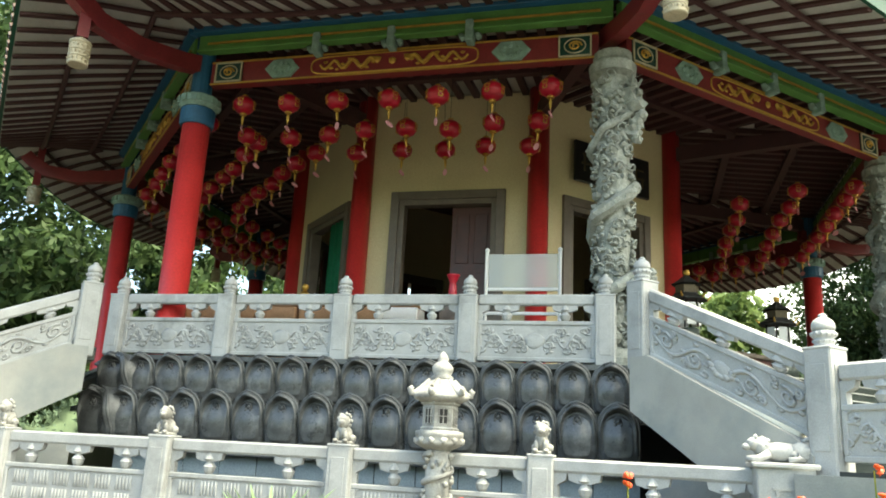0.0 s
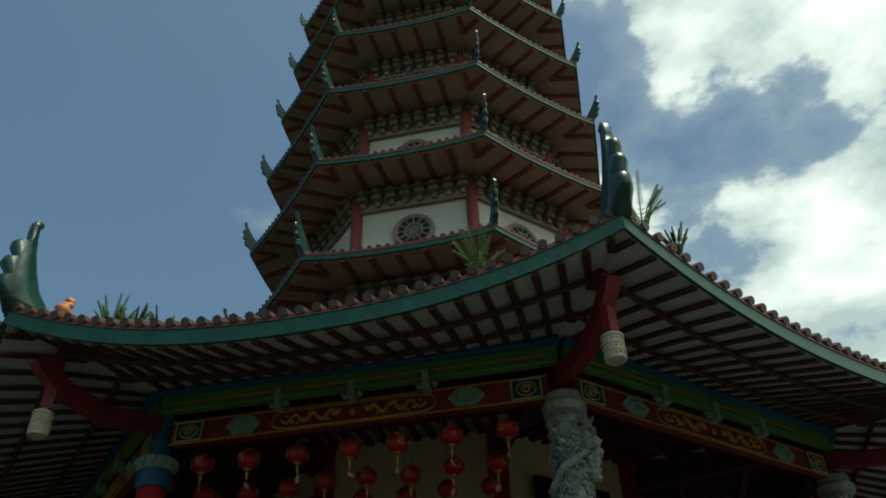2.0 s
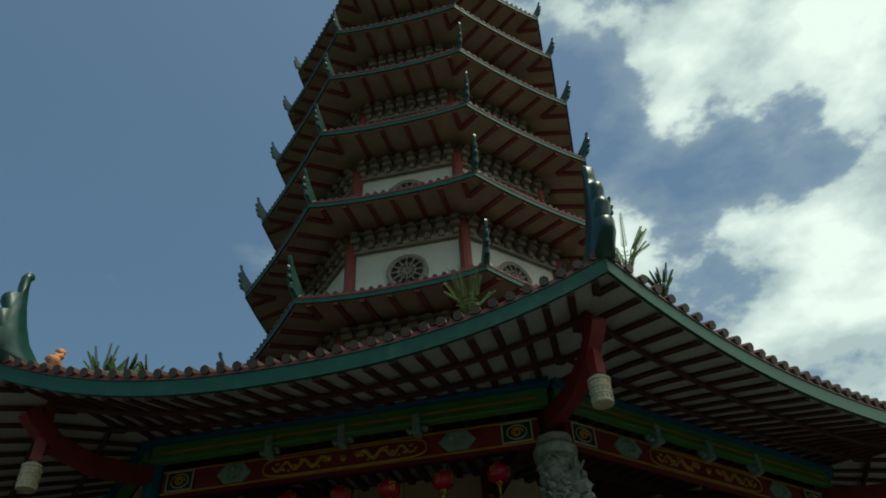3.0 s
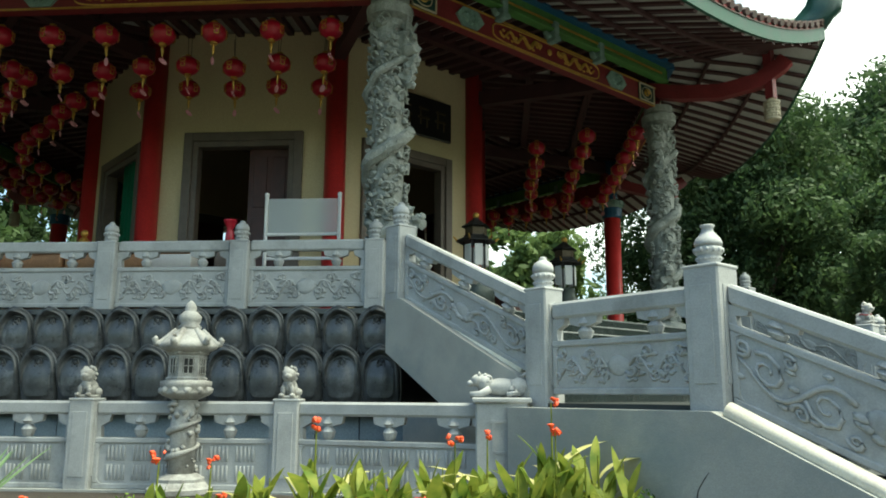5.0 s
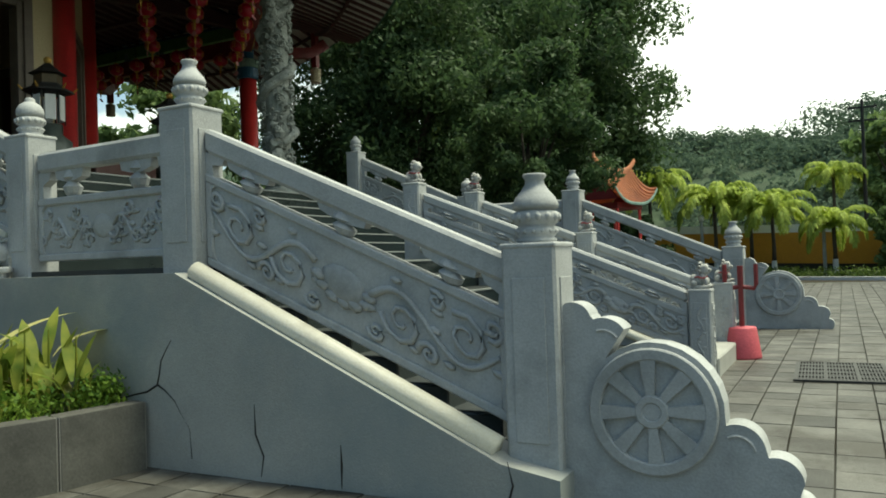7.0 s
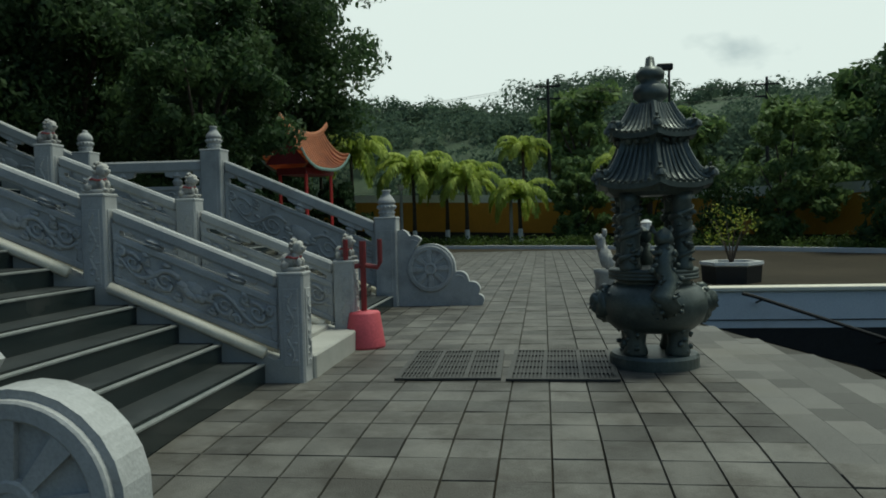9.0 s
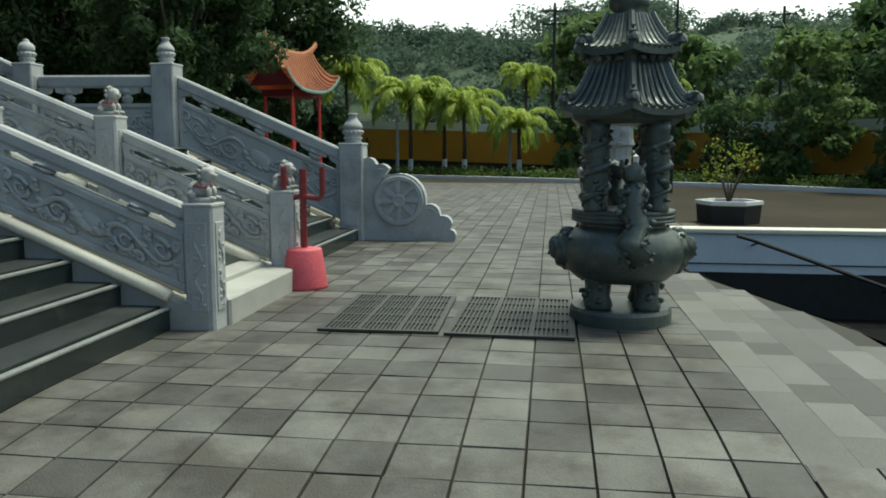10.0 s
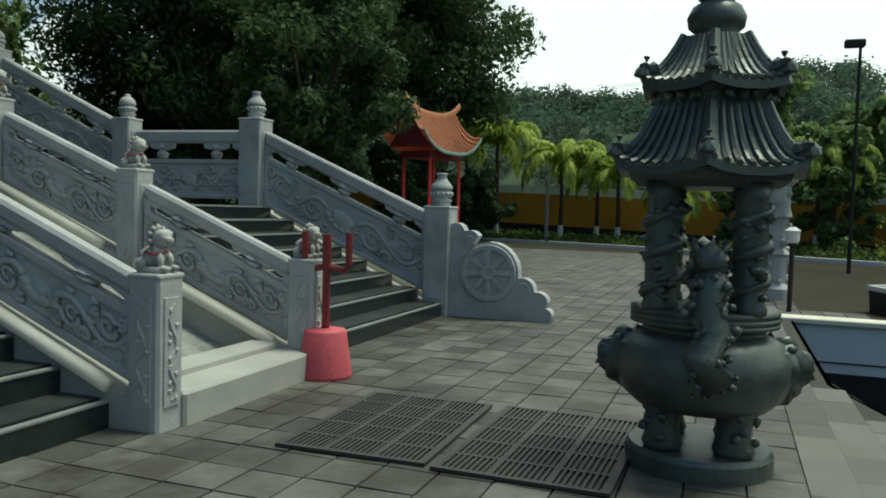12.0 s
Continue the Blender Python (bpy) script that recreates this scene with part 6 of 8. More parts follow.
for sx in (-1, 1):
    for sy in (-1, 1):
        bm = bmesh.new()
        box(bm, (sx * 0.72, sy * 0.24, 0.435), (0.07, 0.07, 0.87))
        part("leg", fix(bm), DOORWOOD, tb)
loc, tn = at_face(1.32, 9.9, TERRACE)
vs_ = thing("red_vase", "tall flared red vase on a plinth", "vase", at=loc, turn=tn)
bm = bmesh.new()
lathe(bm, [(0.07, 1.3), (0.09, 1.33), (0.08, 1.5), (0.06, 1.62), (0.12, 1.75), (0.13, 1.78), (0.1, 1.78)], 14)
part("vase_body", fix(bm), SILK, vs_, smooth=True)
bm = bmesh.new()
box(bm, (0, 0, 0.65), (0.4, 0.4, 1.3), None, 0.02)
part("plinth", fix(bm), FRAME, vs_)
# green curtain and small gilt statue at the next door
m7 = on_face(7)
GREENCLOTH = material("green cloth", (0.02, 0.28, 0.13), 0.8, dark=0.7, scale=6)
cur = thing("green_curtain", "bright green cloth curtain in a doorway", "curtain")
bm = bmesh.new()
rows = [[bm.verts.new(m7 @ Vector((0.1 + 0.055 * i, -5.5 + 0.05 * math.sin(i * 1.3), z))) for i in range(18)] for z in (3.1, 5.4, 7.55)]
for j in range(2):
    for i in range(17):
        bm.faces.new((rows[j][i], rows[j][i + 1], rows[j + 1][i + 1], rows[j + 1][i]))
bmesh.ops.solidify(bm, geom=bm.faces, thickness=0.02)
part("cloth", fix(bm), GREENCLOTH, cur, smooth=True)
st = m @ Vector((-2.75, -7.6, 0))
bm = bmesh.new()
lathe(bm, [(0.3, 0), (0.3, 1.35), (0.34, 1.4), (0.34, 1.46), (0.1, 1.46)], 14)
pl = tagged(part("pedestal", fix(bm), FRAME), "dark stone pedestal for a small statue", "pedestal")
pl.matrix_basis = pose(st.x, st.y, TERRACE)
bm = bmesh.new()
lathe(bm, [(0.18, 0), (0.2, 0.05), (0.15, 0.2), (0.13, 0.4), (0.05, 0.5)], 14)
blob(bm, (0, 0, 0.58), 0.085, 1, 0.1, 2)
sb_ = tagged(part("statue", fix(bm), GOLD, smooth=True), "small gilt seated statue on a pedestal", "statue")
sb_.matrix_basis = pose(st.x, st.y, TERRACE + 1.46)

# black plaque over the stair door
m1 = on_face(1)
BLACKLAC = material("black lacquer", (0.012, 0.011, 0.011), 0.35, dark=0.7)
OLDGOLD = material("tarnished gold leaf", (0.10, 0.075, 0.04), 0.6, metal=0.3, dark=0.6, scale=8)
pq = thing("name_board", "black lacquer board with gold signs over the door", "sign")
bm = bmesh.new()
box(bm, (0, -5.75, 8.9), (2.6, 0.1, 1.1), m1 @ pose(0, 0, 0), 0.02)
part("board", fix(bm), BLACKLAC, pq)
bm = bmesh.new()
for i in range(4):
    for dx, dz, w, h in ((0, 0.2, 0.34, 0.05), (0, -0.05, 0.4, 0.05), (-0.1, 0, 0.05, 0.5), (0.12, -0.15, 0.05, 0.3)):
        box(bm, (-0.9 + 0.6 * i + dx, -5.81, 8.9 + dz), (w, 0.02, h), m1)
part("gold_sign", fix(bm), OLDGOLD, pq, "tarnished gold brush signs")


def temple_lamp(x, y, h):
    """A bronze and white pagoda-shaped lamp on a stand."""
    t = thing("pagoda_lamp", "black and gold pagoda-shaped lamp on a round bronze stand", "lamp", "terrace lamps", at=(x, y, TERRACE))
    bm = bmesh.new()
    lathe(bm, [(0.35, 0), (0.35, 0.1), (0.2, 0.2), (0.2, 0.5), (0.42, 0.7), (0.42, h - 0.35), (0.25, h - 0.2), (0.25, h)], 16)
    part("stand", fix(bm), BRONZE, t, smooth=True)
    for i in range(6):
        a = i * math.pi / 3
        bm = bmesh.new()
        box(bm, (0.26, 0, h + 0.32), (0.03, 0.2, 0.5), pose(0, 0, 0, 0, 0, math.degrees(a)), 0.01)
        part("lamp_pane", fix(bm), PAPERW, t, "white glass pane")
        bm = bmesh.new()
        box(bm, (0.29, 0, h + 0.32), (0.03, 0.03, 0.64), pose(0, 0, 0, 0, 0, math.degrees(a) + 30), 0.01)
        part("lamp_post", fix(bm), IRON, t)
    bm = bmesh.new()
    lathe(bm, [(0.48, h + 0.64), (0.46, h + 0.68), (0.3, h + 0.76), (0.28, h + 0.8)], 6, None, 0, 0.5)
    lathe(bm, [(0.3, h + 0.98), (0.36, h + 1.0), (0.2, h + 1.1), (0.06, h + 1.22)], 6, None, 0, 0.5)
    part("lamp_roof", fix(bm), IRON, t)
    bm = bmesh.new()
    lathe(bm, [(0.26, h + 0.8), (0.26, h + 0.98)], 6, None, 0, 0.5)
    part("lamp_storey", fix(bm), OLDGOLD, t, "tarnished gilt lattice storey")
    for i in range(6):
        a = i * math.pi / 3 + 0.5
        bm = bmesh.new()
        tube(bm, [(0.3 * math.cos(a), 0.3 * math.sin(a), h + 0.72), (0.44 * math.cos(a), 0.44 * math.sin(a), h + 0.66), (0.54 * math.cos(a), 0.54 * math.sin(a), h + 0.76)], [0.03, 0.03, 0.012], 5)
        part("eave_horn", fix(bm), GOLD, t, "gilt eave horn")
    bm = bmesh.new()
    blob(bm, (0, 0, h + 1.28), 0.08, 1, 0, 2)
    part("gold_ball", fix(bm), GOLD, t, smooth=True)


temple_lamp(-0.1, -8.25, 1.45)
temple_lamp(3.1, -8.2, 1.3)
tb2 = thing("offering_altar", "dark carved altar table on the terrace", "altar", at=(1.5, -8.3, TERRACE))
bm = bmesh.new()
box(bm, (0, 0, 1.0), (1.8, 0.7, 0.1), None, 0.02)
part("altar_top", fix(bm), FRAME, tb2)
bm = bmesh.new()
box(bm, (0, 0, 0.475), (1.6, 0.55, 0.95), None, 0.02)
part("altar_body", fix(bm), DOORWOOD, tb2)

# ---- lion fence below the lotus ----
fence = thing("lion_fence", "low grey carved stone fence with small lion posts", "fence", kind="structure")
m = on_face(0)
FA = 13.35
fs = [-7.9, -5.0, -2.13, 0.7, 3.48, 6.3]
deg = math.degrees(FACE[0]) + 90
fp = [m @ Vector((s, -FA - (0.75 if i == 5 else 0.0), 0)) for i, s in enumerate(fs)]
for i, p in enumerate(fp[:-1]):
    post(fence, p.x, p.y, 0.3, 1.2, 0.34, "lion", deg, big=0.86)
for i in range(5):
    railing_bay(fence, (fp[i].x, fp[i].y), (fp[i + 1].x, fp[i + 1].y), 0.3, 0.3, (0.02, 0.68, 0.98, 1.16), "ribs", 0.17)
bm = bmesh.new()
for i in range(5):
    bar(bm, (fp[i].x, fp[i].y, 0.05), (fp[i + 1].x, fp[i + 1].y, 0.05), 0.4, 0.54)
part("fence_curb", fix(bm), PLASTER, fence)
e = fp[-1]
bm = bmesh.new()
box(bm, (0, 0, 0.9), (0.62, 0.62, 1.2), pose(e.x, e.y, 0, 0, 0, deg), 0.02)
box(bm, (0, 0, 1.5), (0.7, 0.7, 0.06), pose(e.x, e.y, 0, 0, 0, deg), 0.015)
for dx, dz, w, h in ((0, 0.2, 0.3, 0.03), (-0.1, 0, 0.03, 0.4), (0.1, 0, 0.03, 0.4), (0, -0.15, 0.24, 0.03)):
    box(bm, (dx, -0.315, 1.05 + dz), (w, 0.02, h), pose(e.x, e.y, 0, 0, 0, deg))
part("end_pedestal", fix(bm), STONE, fence)
bm = bmesh.new()
mb = pose(e.x, e.y, 1.53, 0, 0, deg)
# body, haunch, mane, head with muzzle and ears, curled tail, forelegs
for x, y, z, r, sc in ((0.02, 0, 0.12, 0.15, (1.7, 0.9, 0.75)), (0.2, -0.04, 0.13, 0.12, (1.0, 1.0, 0.95)), (-0.2, -0.02, 0.17, 0.115, (0.9, 1.0, 1.0)), (-0.29, -0.04, 0.2, 0.085, (1.0, 0.95, 0.9)), (-0.37, -0.05, 0.165, 0.05, (1.1, 1.0, 0.8))):
    blob(bm, (x, y, z), r, int(x * 40 + 50), 0.06, 3, mb, sc)
for q in range(10):
    blob(bm, (-0.17 + 0.03 * math.sin(q * 2.2), -0.1 + 0.022 * q, 0.19 + 0.07 * math.sin(q * 0.75)), 0.034, q, 0.1, 1, mb)
for y in (-0.09, 0.03):
    blob(bm, (-0.27, y, 0.275), 0.03, 3, 0.1, 1, mb, (0.7, 0.6, 1.3))
    tube(bm, [mb @ Vector((-0.14, y - 0.03, 0.1)), mb @ Vector((-0.25, y - 0.05, 0.04)), mb @ Vector((-0.38, y - 0.05, 0.03))], [0.05, 0.042, 0.036], 8)
tube(bm, [mb @ Vector((0.12, -0.13, 0.12)), mb @ Vector((0.2, -0.17, 0.05)), mb @ Vector((0.06, -0.17, 0.035))], [0.05, 0.045, 0.035], 8)
tube(bm, [mb @ Vector((0.28, 0, 0.12)), mb @ Vector((0.36, -0.02, 0.2)), mb @ Vector((0.3, -0.04, 0.29)), mb @ Vector((0.22, -0.04, 0.25))], [0.035, 0.04, 0.035, 0.015], 8)
part("stone_beast", fix(bm), STONE, fence, "grey reclining stone beast", smooth=True)

# stone lantern
sl = thing("stone_lantern", "pale carved stone lantern with a dragon-wound shaft", "stone lantern", at=(-8.05, -11.05, 0.3), turn=-20)
bm = bmesh.new()
lathe(bm, [(0.42, 0), (0.42, 0.06), (0.36, 0.08), (0.3, 0.14), (0.3, 0.18), (0.2, 0.24)], 12, None, 0.3)
part("foot", fix(bm), LIGHTSTONE, sl)
bm = bmesh.new()
lathe(bm, [(0.17, 0.2), (0.165, 1.2)], 16)
tube(bm, [((0.19) * math.cos(j * 0.45), 0.19 * math.sin(j * 0.45), 0.26 + 0.024 * j) for j in range(38)], [0.035 + 0.01 * math.sin(j * 0.9) for j in range(38)], 7)
for q in range(50):
    a, z = rng.random() * 6.28, rng.uniform(0.3, 1.15)
    blob(bm, (0.18 * math.cos(a), 0.18 * math.sin(a), z), rng.uniform(0.02, 0.05), q, 0.4, 1)
part("shaft", fix(bm), LIGHTSTONE, sl, "shaft carved with a dragon", smooth=True)
bm = bmesh.new()
lathe(bm, [(0.17, 1.18), (0.3, 1.24), (0.34, 1.28), (0.3, 1.32), (0.33, 1.36), (0.33, 1.42), (0.25, 1.44)], 16)
for q in range(12):
    a = q * math.pi / 6
    blob(bm, (0.3 * math.cos(a), 0.3 * math.sin(a), 1.3), 0.06, q, 0.2, 1)
part("tray", fix(bm), LIGHTSTONE, sl, smooth=True)
bm = bmesh.new()
lathe(bm, [(0.25, 1.42), (0.27, 1.46), (0.24, 1.48), (0.24, 1.76), (0.27, 1.78), (0.28, 1.82)], 6)
for i in range(6):
    a = 30 + 60 * i
    mm = pose(0, 0, 0, 0, 0, a)
    for dx in (-0.06, 0.0, 0.06):
        box(bm, (0.215, dx, 1.62), (0.02, 0.012, 0.2), mm)
    for dz in (-0.1, 0, 0.1):
        box(bm, (0.215, 0, 1.62 + dz), (0.02, 0.16, 0.012), mm)
lb = part("light_box", fix(bm), LIGHTSTONE, sl, "six-sided lattice light chamber")
# dark plates behind the lattice stand in for the shaded hollow
for i in range(6):
    bm = bmesh.new()
    box(bm, (0.206, 0, 1.62), (0.012, 0.14, 0.22), pose(0, 0, 0, 0, 0, 30 + 60 * i))
    part("opening", fix(bm), IRON, lb)
bm = bmesh.new()
lathe(bm, [(0.26, 1.8), (0.37, 1.85), (0.39, 1.89), (0.32, 1.95), (0.24, 2.03), (0.16, 2.1), (0.13, 2.12)], 18)
for i in range(6):
    a = i * math.pi / 3
    tube(bm, [(r * math.cos(a), r * math.sin(a), z) for r, z in ((0.16, 2.1), (0.28, 1.98), (0.36, 1.91), (0.41, 1.92), (0.43, 1.97), (0.4, 2.0))], [0.04, 0.045, 0.05, 0.05, 0.045, 0.03], 7)
part("cap", fix(bm), LIGHTSTONE, sl, "scrolled roof cap", smooth=True)
bm = bmesh.new()
lathe(bm, [(0.13, 2.1), (0.16, 2.14), (0.12, 2.18), (0.14, 2.22), (0.15, 2.28), (0.1, 2.34), (0.07, 2.36), (0.08, 2.4), (0.05, 2.46), (0.01, 2.5)], 16)
part("bud", fix(bm), LIGHTSTONE, sl, smooth=True)

# ---- planter bed ----
MORTAR = material("pale cement mortar", (0.27, 0.26, 0.24), 0.9, dark=0.7, scale=5, fine=60)
bed = thing("planter_wall", "curved low wall of grey concrete blocks round the flower bed", "planter", kind="structure")
line = [Vector(p) for p in ((-14.5, -12.0, 0), (-12.6, -13.2, 0), (-10.9, -14.5, 0), (-9.6, -15.35, 0), (-8.4, -16.1, 0), (-7.3, -16.6, 0), (-6.5, -16.85, 0), (-5.78, -16.95, 0))]
pts = []
for i in range(len(line) - 1):
    n = max(1, round((line[i + 1] - line[i]).length / 0.62))
    pts += [line[i].lerp(line[i + 1], j / n) for j in range(n)]
pts.append(line[-1])
for i in range(len(pts) - 1):
    a, b = pts[i], pts[i + 1]
    d = (b - a)
    bm = bmesh.new()
    ang = math.degrees(math.atan2(d.y, d.x))
    c = (a + b) / 2
    box(bm, (0, 0, 0.08), (d.length - 0.012, 0.18, 0.6), pose(c.x, c.y, 0, 0, 0, ang), 0.006)
    part("block", fix(bm), PLANTER, bed)
    bm = bmesh.new()
    box(bm, (0, 0, 0.078), (d.length, 0.17, 0.59), pose(c.x, c.y, 0, 0, 0, ang))
    part("mortar", fix(bm), MORTAR, bed)
bm = bmesh.new()
poly = [(p.x, p.y) for p in pts] + [(-4.9, -15), (-5.5, -12.5), (-16, -2), (-17, -9)]
vs = [bm.verts.new((x, y, 0.29)) for x, y in poly]
bm.faces.new(vs)
bmesh.ops.triangulate(bm, faces=bm.faces)
tagged(part("flower_bed", fix(bm), SOIL), "dark soil of the flower bed", "soil", kind="structure")

CANNA = leaf_material("canna leaf", (0.11, 0.18, 0.03), (0.42, 0.42, 0.075), 6.0)
DRYLEAF = leaf_material("yellowed canna leaf", (0.62, 0.58, 0.22), (0.75, 0.72, 0.38), 5.0)
FLOWER = material("orange-red petals", (0.85, 0.10, 0.03), 0.5, dark=0.8, scale=10)
HERB = leaf_material("groundcover leaf", (0.05, 0.12, 0.018), (0.20, 0.30, 0.045), 3.0)


def blade(bm, base, lean, length, width, az, droop):
    """One broad leaf with a folded midrib that leans and droops."""
    d = Vector((math.cos(az), math.sin(az), 0))
    s = Vector((-d.y, d.x, 0))
    prev = None
    n = 7
    for i in range(n + 1):
        t = i / n
        w = width * math.sin(math.pi * min(0.06 + 0.94 * t, 1)) ** 0.8 * 0.5
        p = Vector(base) + d * (lean * length * t + droop * length * t * t * 0.6) + Vector((0, 0, length * t * (1 - 0.45 * droop * t)))
        row = [bm.verts.new(p - s * w + d * -0.1 * w), bm.verts.new(p + d * 0.12 * w), bm.verts.new(p + s * w + d * -0.1 * w)]
        if prev:
            bm.faces.new((prev[0], prev[1], row[1], row[0]))
            bm.faces.new((prev[1], prev[2], row[2], row[1]))
        prev = row


rng = random.Random(21)
spots = []
for (x, y) in ((-8.55, -15.2), (-8.3, -15.45), (-8.05, -15.4), (-7.85, -15.75), (-7.6, -15.85), (-7.35, -15.9), (-7.2, -16.2), (-6.95, -15.95), (-6.75, -16.3), (-6.5, -16.45), (-6.25, -16.4), (-6.05, -16.6), (-6.6, -16.1), (-6.95, -16.4), (-7.75, -15.4), (-8.8, -14.9), (-9.3, -14.6), (-8.45, -14.9), (-8.15, -15.05), (-7.5, -15.5), (-7.1, -15.7), (-6.7, -15.8), (-6.3, -16.05), (-9.0, -14.75), (-9.6, -14.3), (-7.95, -15.2)):
    spots.append((x + rng.uniform(-0.08, 0.08), y + rng.uniform(-0.08, 0.08)))
for i, (x, y) in enumerate(spots):
    h = rng.uniform(0.78, 0.98) * (1.2 if x > -6.7 else 1.0) * (0.8 if x < -8.9 else 1.0)
    t = thing("canna_plant", "yellow-green canna lily with broad upright leaves and orange flowers" if i % 4 == 0 else "yellow-green canna lily with broad upright leaves", "plant", "canna lilies", at=(x, y, 0.29))
    for q in range(rng.randint(9, 12)):
        bm = bmesh.new()
        dry = q % 7 == 3
        blade(bm, (rng.uniform(-0.13, 0.13), rng.uniform(-0.13, 0.13), 0.02 + h * 0.04 * q), rng.uniform(0.6, 1.0) if dry else rng.uniform(0.08, 0.5), h * rng.uniform(0.3, 0.5), rng.uniform(0.085, 0.145), rng.random() * 6.28, rng.uniform(0.9, 1.5) if dry else rng.choice((0.05, 0.2, 0.4, 0.8)))
        part("leaf", bm, DRYLEAF if dry else CANNA, t, "yellowed drooping leaf" if dry else "", smooth=True)
    bm = bmesh.new()
    top = h * (1.03 if i % 4 == 0 else 0.62)
    tube(bm, [(0, 0, 0), (0.02, 0.01, top * 0.6), (0.03, 0.02, top)], [0.014, 0.011, 0.006], 5)
    part("stem", fix(bm), CANNA, t)
    if i % 4 == 0:
        bm = bmesh.new()
        for q in range(6):
            blob(bm, (0.03 + rng.uniform(-0.05, 0.05), 0.02 + rng.uniform(-0.05, 0.05), h * 1.05 + rng.uniform(-0.05, 0.04)), rng.uniform(0.018, 0.033), q, 0.5, 1)
        part("flower", fix(bm), FLOWER, t, "orange-red flower head")


def leaf_cloud(name, centres, per, size, mat, parent=None, seed=1, flat=1.0, lay=0.5):
    """Many small pointed leaves round the given centres (x, y, z, radius), as one mesh."""
    r = np.random.RandomState(seed)
    C = np.repeat(np.array(centres), per, axis=0)
    n = len(C)
    d = r.normal(size=(n, 3))
    d /= np.linalg.norm(d, axis=1)[:, None]
    d[:, 2] *= flat
    p = C[:, :3] + d * (C[:, 3:4] * r.uniform(0.45, 1.05, size=(n, 1)))
    u = r.normal(size=(n, 3))
    u -= lay * np.sum(u * d, axis=1, keepdims=True) * d
    u /= np.linalg.norm(u, axis=1)[:, None]
    w = np.cross(u, d + 0.6 * r.normal(size=(n, 3)))
    w /= np.linalg.norm(w, axis=1)[:, None] + 1e-9
    s = size * r.uniform(0.6, 1.35, size=(n, 1))
    v = np.stack([p - u * s, p - w * s * 0.45, p + u * s, p + w * s * 0.45], 1).reshape(-1, 3)
    f = np.arange(4 * n).reshape(-1, 4)
    me = bpy.data.meshes.new(name)
    me.from_pydata(v.tolist(), [], f.tolist())
    me.materials.append(mat)
    o = new(name, me)
    if parent:
        o.parent = parent
    return o


hc = []
rng = random.Random(8)
for i in range(340):
    t = rng.random()
    x = -11 + 5.2 * t
    y = np.interp(x, [-14.5, -12.6, -10.9, -9.6, -8.4, -7.3, -6.5, -5.78], [-12, -13.2, -14.5, -15.35, -16.1, -16.6, -16.85, -16.95]) + rng.uniform(0.12, 1.3)
    hc.append((x, y, 0.36 + rng.uniform(0, 0.16), rng.uniform(0.12, 0.2)))
tagged(leaf_cloud("groundcover", hc, 95, 0.026, HERB, seed=4), "low bushy green groundcover in the bed", "groundcover", kind="stuff")
bm = bmesh.new()
for i in range(26):
    c = hc[rng.randrange(len(hc))]
    for q in range(5):
        blob(bm, (c[0] + rng.uniform(-0.05, 0.05), c[1] + rng.uniform(-0.05, 0.05), c[2] + 0.14 + rng.uniform(0, 0.04)), 0.022, q, 0.4, 1)
tagged(part("small_flowers", fix(bm), FLOWER), "small orange-red blossoms among the groundcover", "flowers", kind="stuff")
# a spiky agave in the bed
ag = thing("agave_plant", "grey-green spiky agave rosette in the bed", "plant", at=(-10.7, -12.2, 0.29))
AG = leaf_material("agave leaf", (0.12, 0.22, 0.10), (0.30, 0.40, 0.22), 2)
for q in range(22):
    bm = bmesh.new()
    blade(bm, (0, 0, 0.05), rng.uniform(0.15, 1.2), rng.uniform(0.5, 0.75), 0.06, q * 2.4, rng.uniform(0, 0.25))
    part("leaf", bm, AG, ag)

# crates by the planter
GREENP = material("green plastic crate", (0.02, 0.40, 0.10), 0.4, dark=0.85)
BLUEP = material("blue plastic crate", (0.03, 0.06, 0.22), 0.45, dark=0.85)


def crate(x, y, turn, mat, label):
    c = thing("plastic_crate", label, "crate", "crates", at=(x, y, ground_z(x)), turn=turn)
    for dx, dy, w, d in ((0, -0.2, 0.6, 0.02), (0, 0.2, 0.6, 0.02), (-0.3, 0, 0.02, 0.42), (0.3, 0, 0.02, 0.42)):
        bm = bmesh.new()
        for z in (0.03, 0.17, 0.31, 0.45, 0.58):
            box(bm, (dx, dy, z), (w, d, 0.05), None, 0.005)
        for q in range(7):
            f = -0.5 + q / 6
            box(bm, (dx + (f * 0.57 if w > d else 0), dy + (f * 0.38 if d > w else 0), 0.31), (0.024 if w > d else d * 0.9, d * 0.9 if w > d else 0.024, 0.58))
        part("side", fix(bm), mat, c)
    bm = bmesh.new()
    box(bm, (0, 0, 0.02), (0.58, 0.38, 0.02))
    part("bottom", fix(bm), mat, c)


crate(-9.68, -15.95, -32, GREENP, "empty green plastic crate on the paving")
crate(-9.36, -16.52, -30, BLUEP, "blue plastic crate full of rubbish on the paving")
TARP = material("teal plastic sheet", (0.025, 0.11, 0.105), 0.4, dark=0.6, scale=9)
bm = bmesh.new()
for q in range(9):
    blob(bm, (-9.36 + rng.uniform(-0.18, 0.18), -16.52 + rng.uniform(-0.1, 0.1), 0.34 + rng.uniform(0, 0.12)), rng.uniform(0.08, 0.15), q, 0.7, 2)
tagged(part("plastic_sheet", fix(bm), TARP, smooth=True), "crumpled teal plastic sheet heaped in the blue crate", "plastic sheet")
bm = bmesh.new()
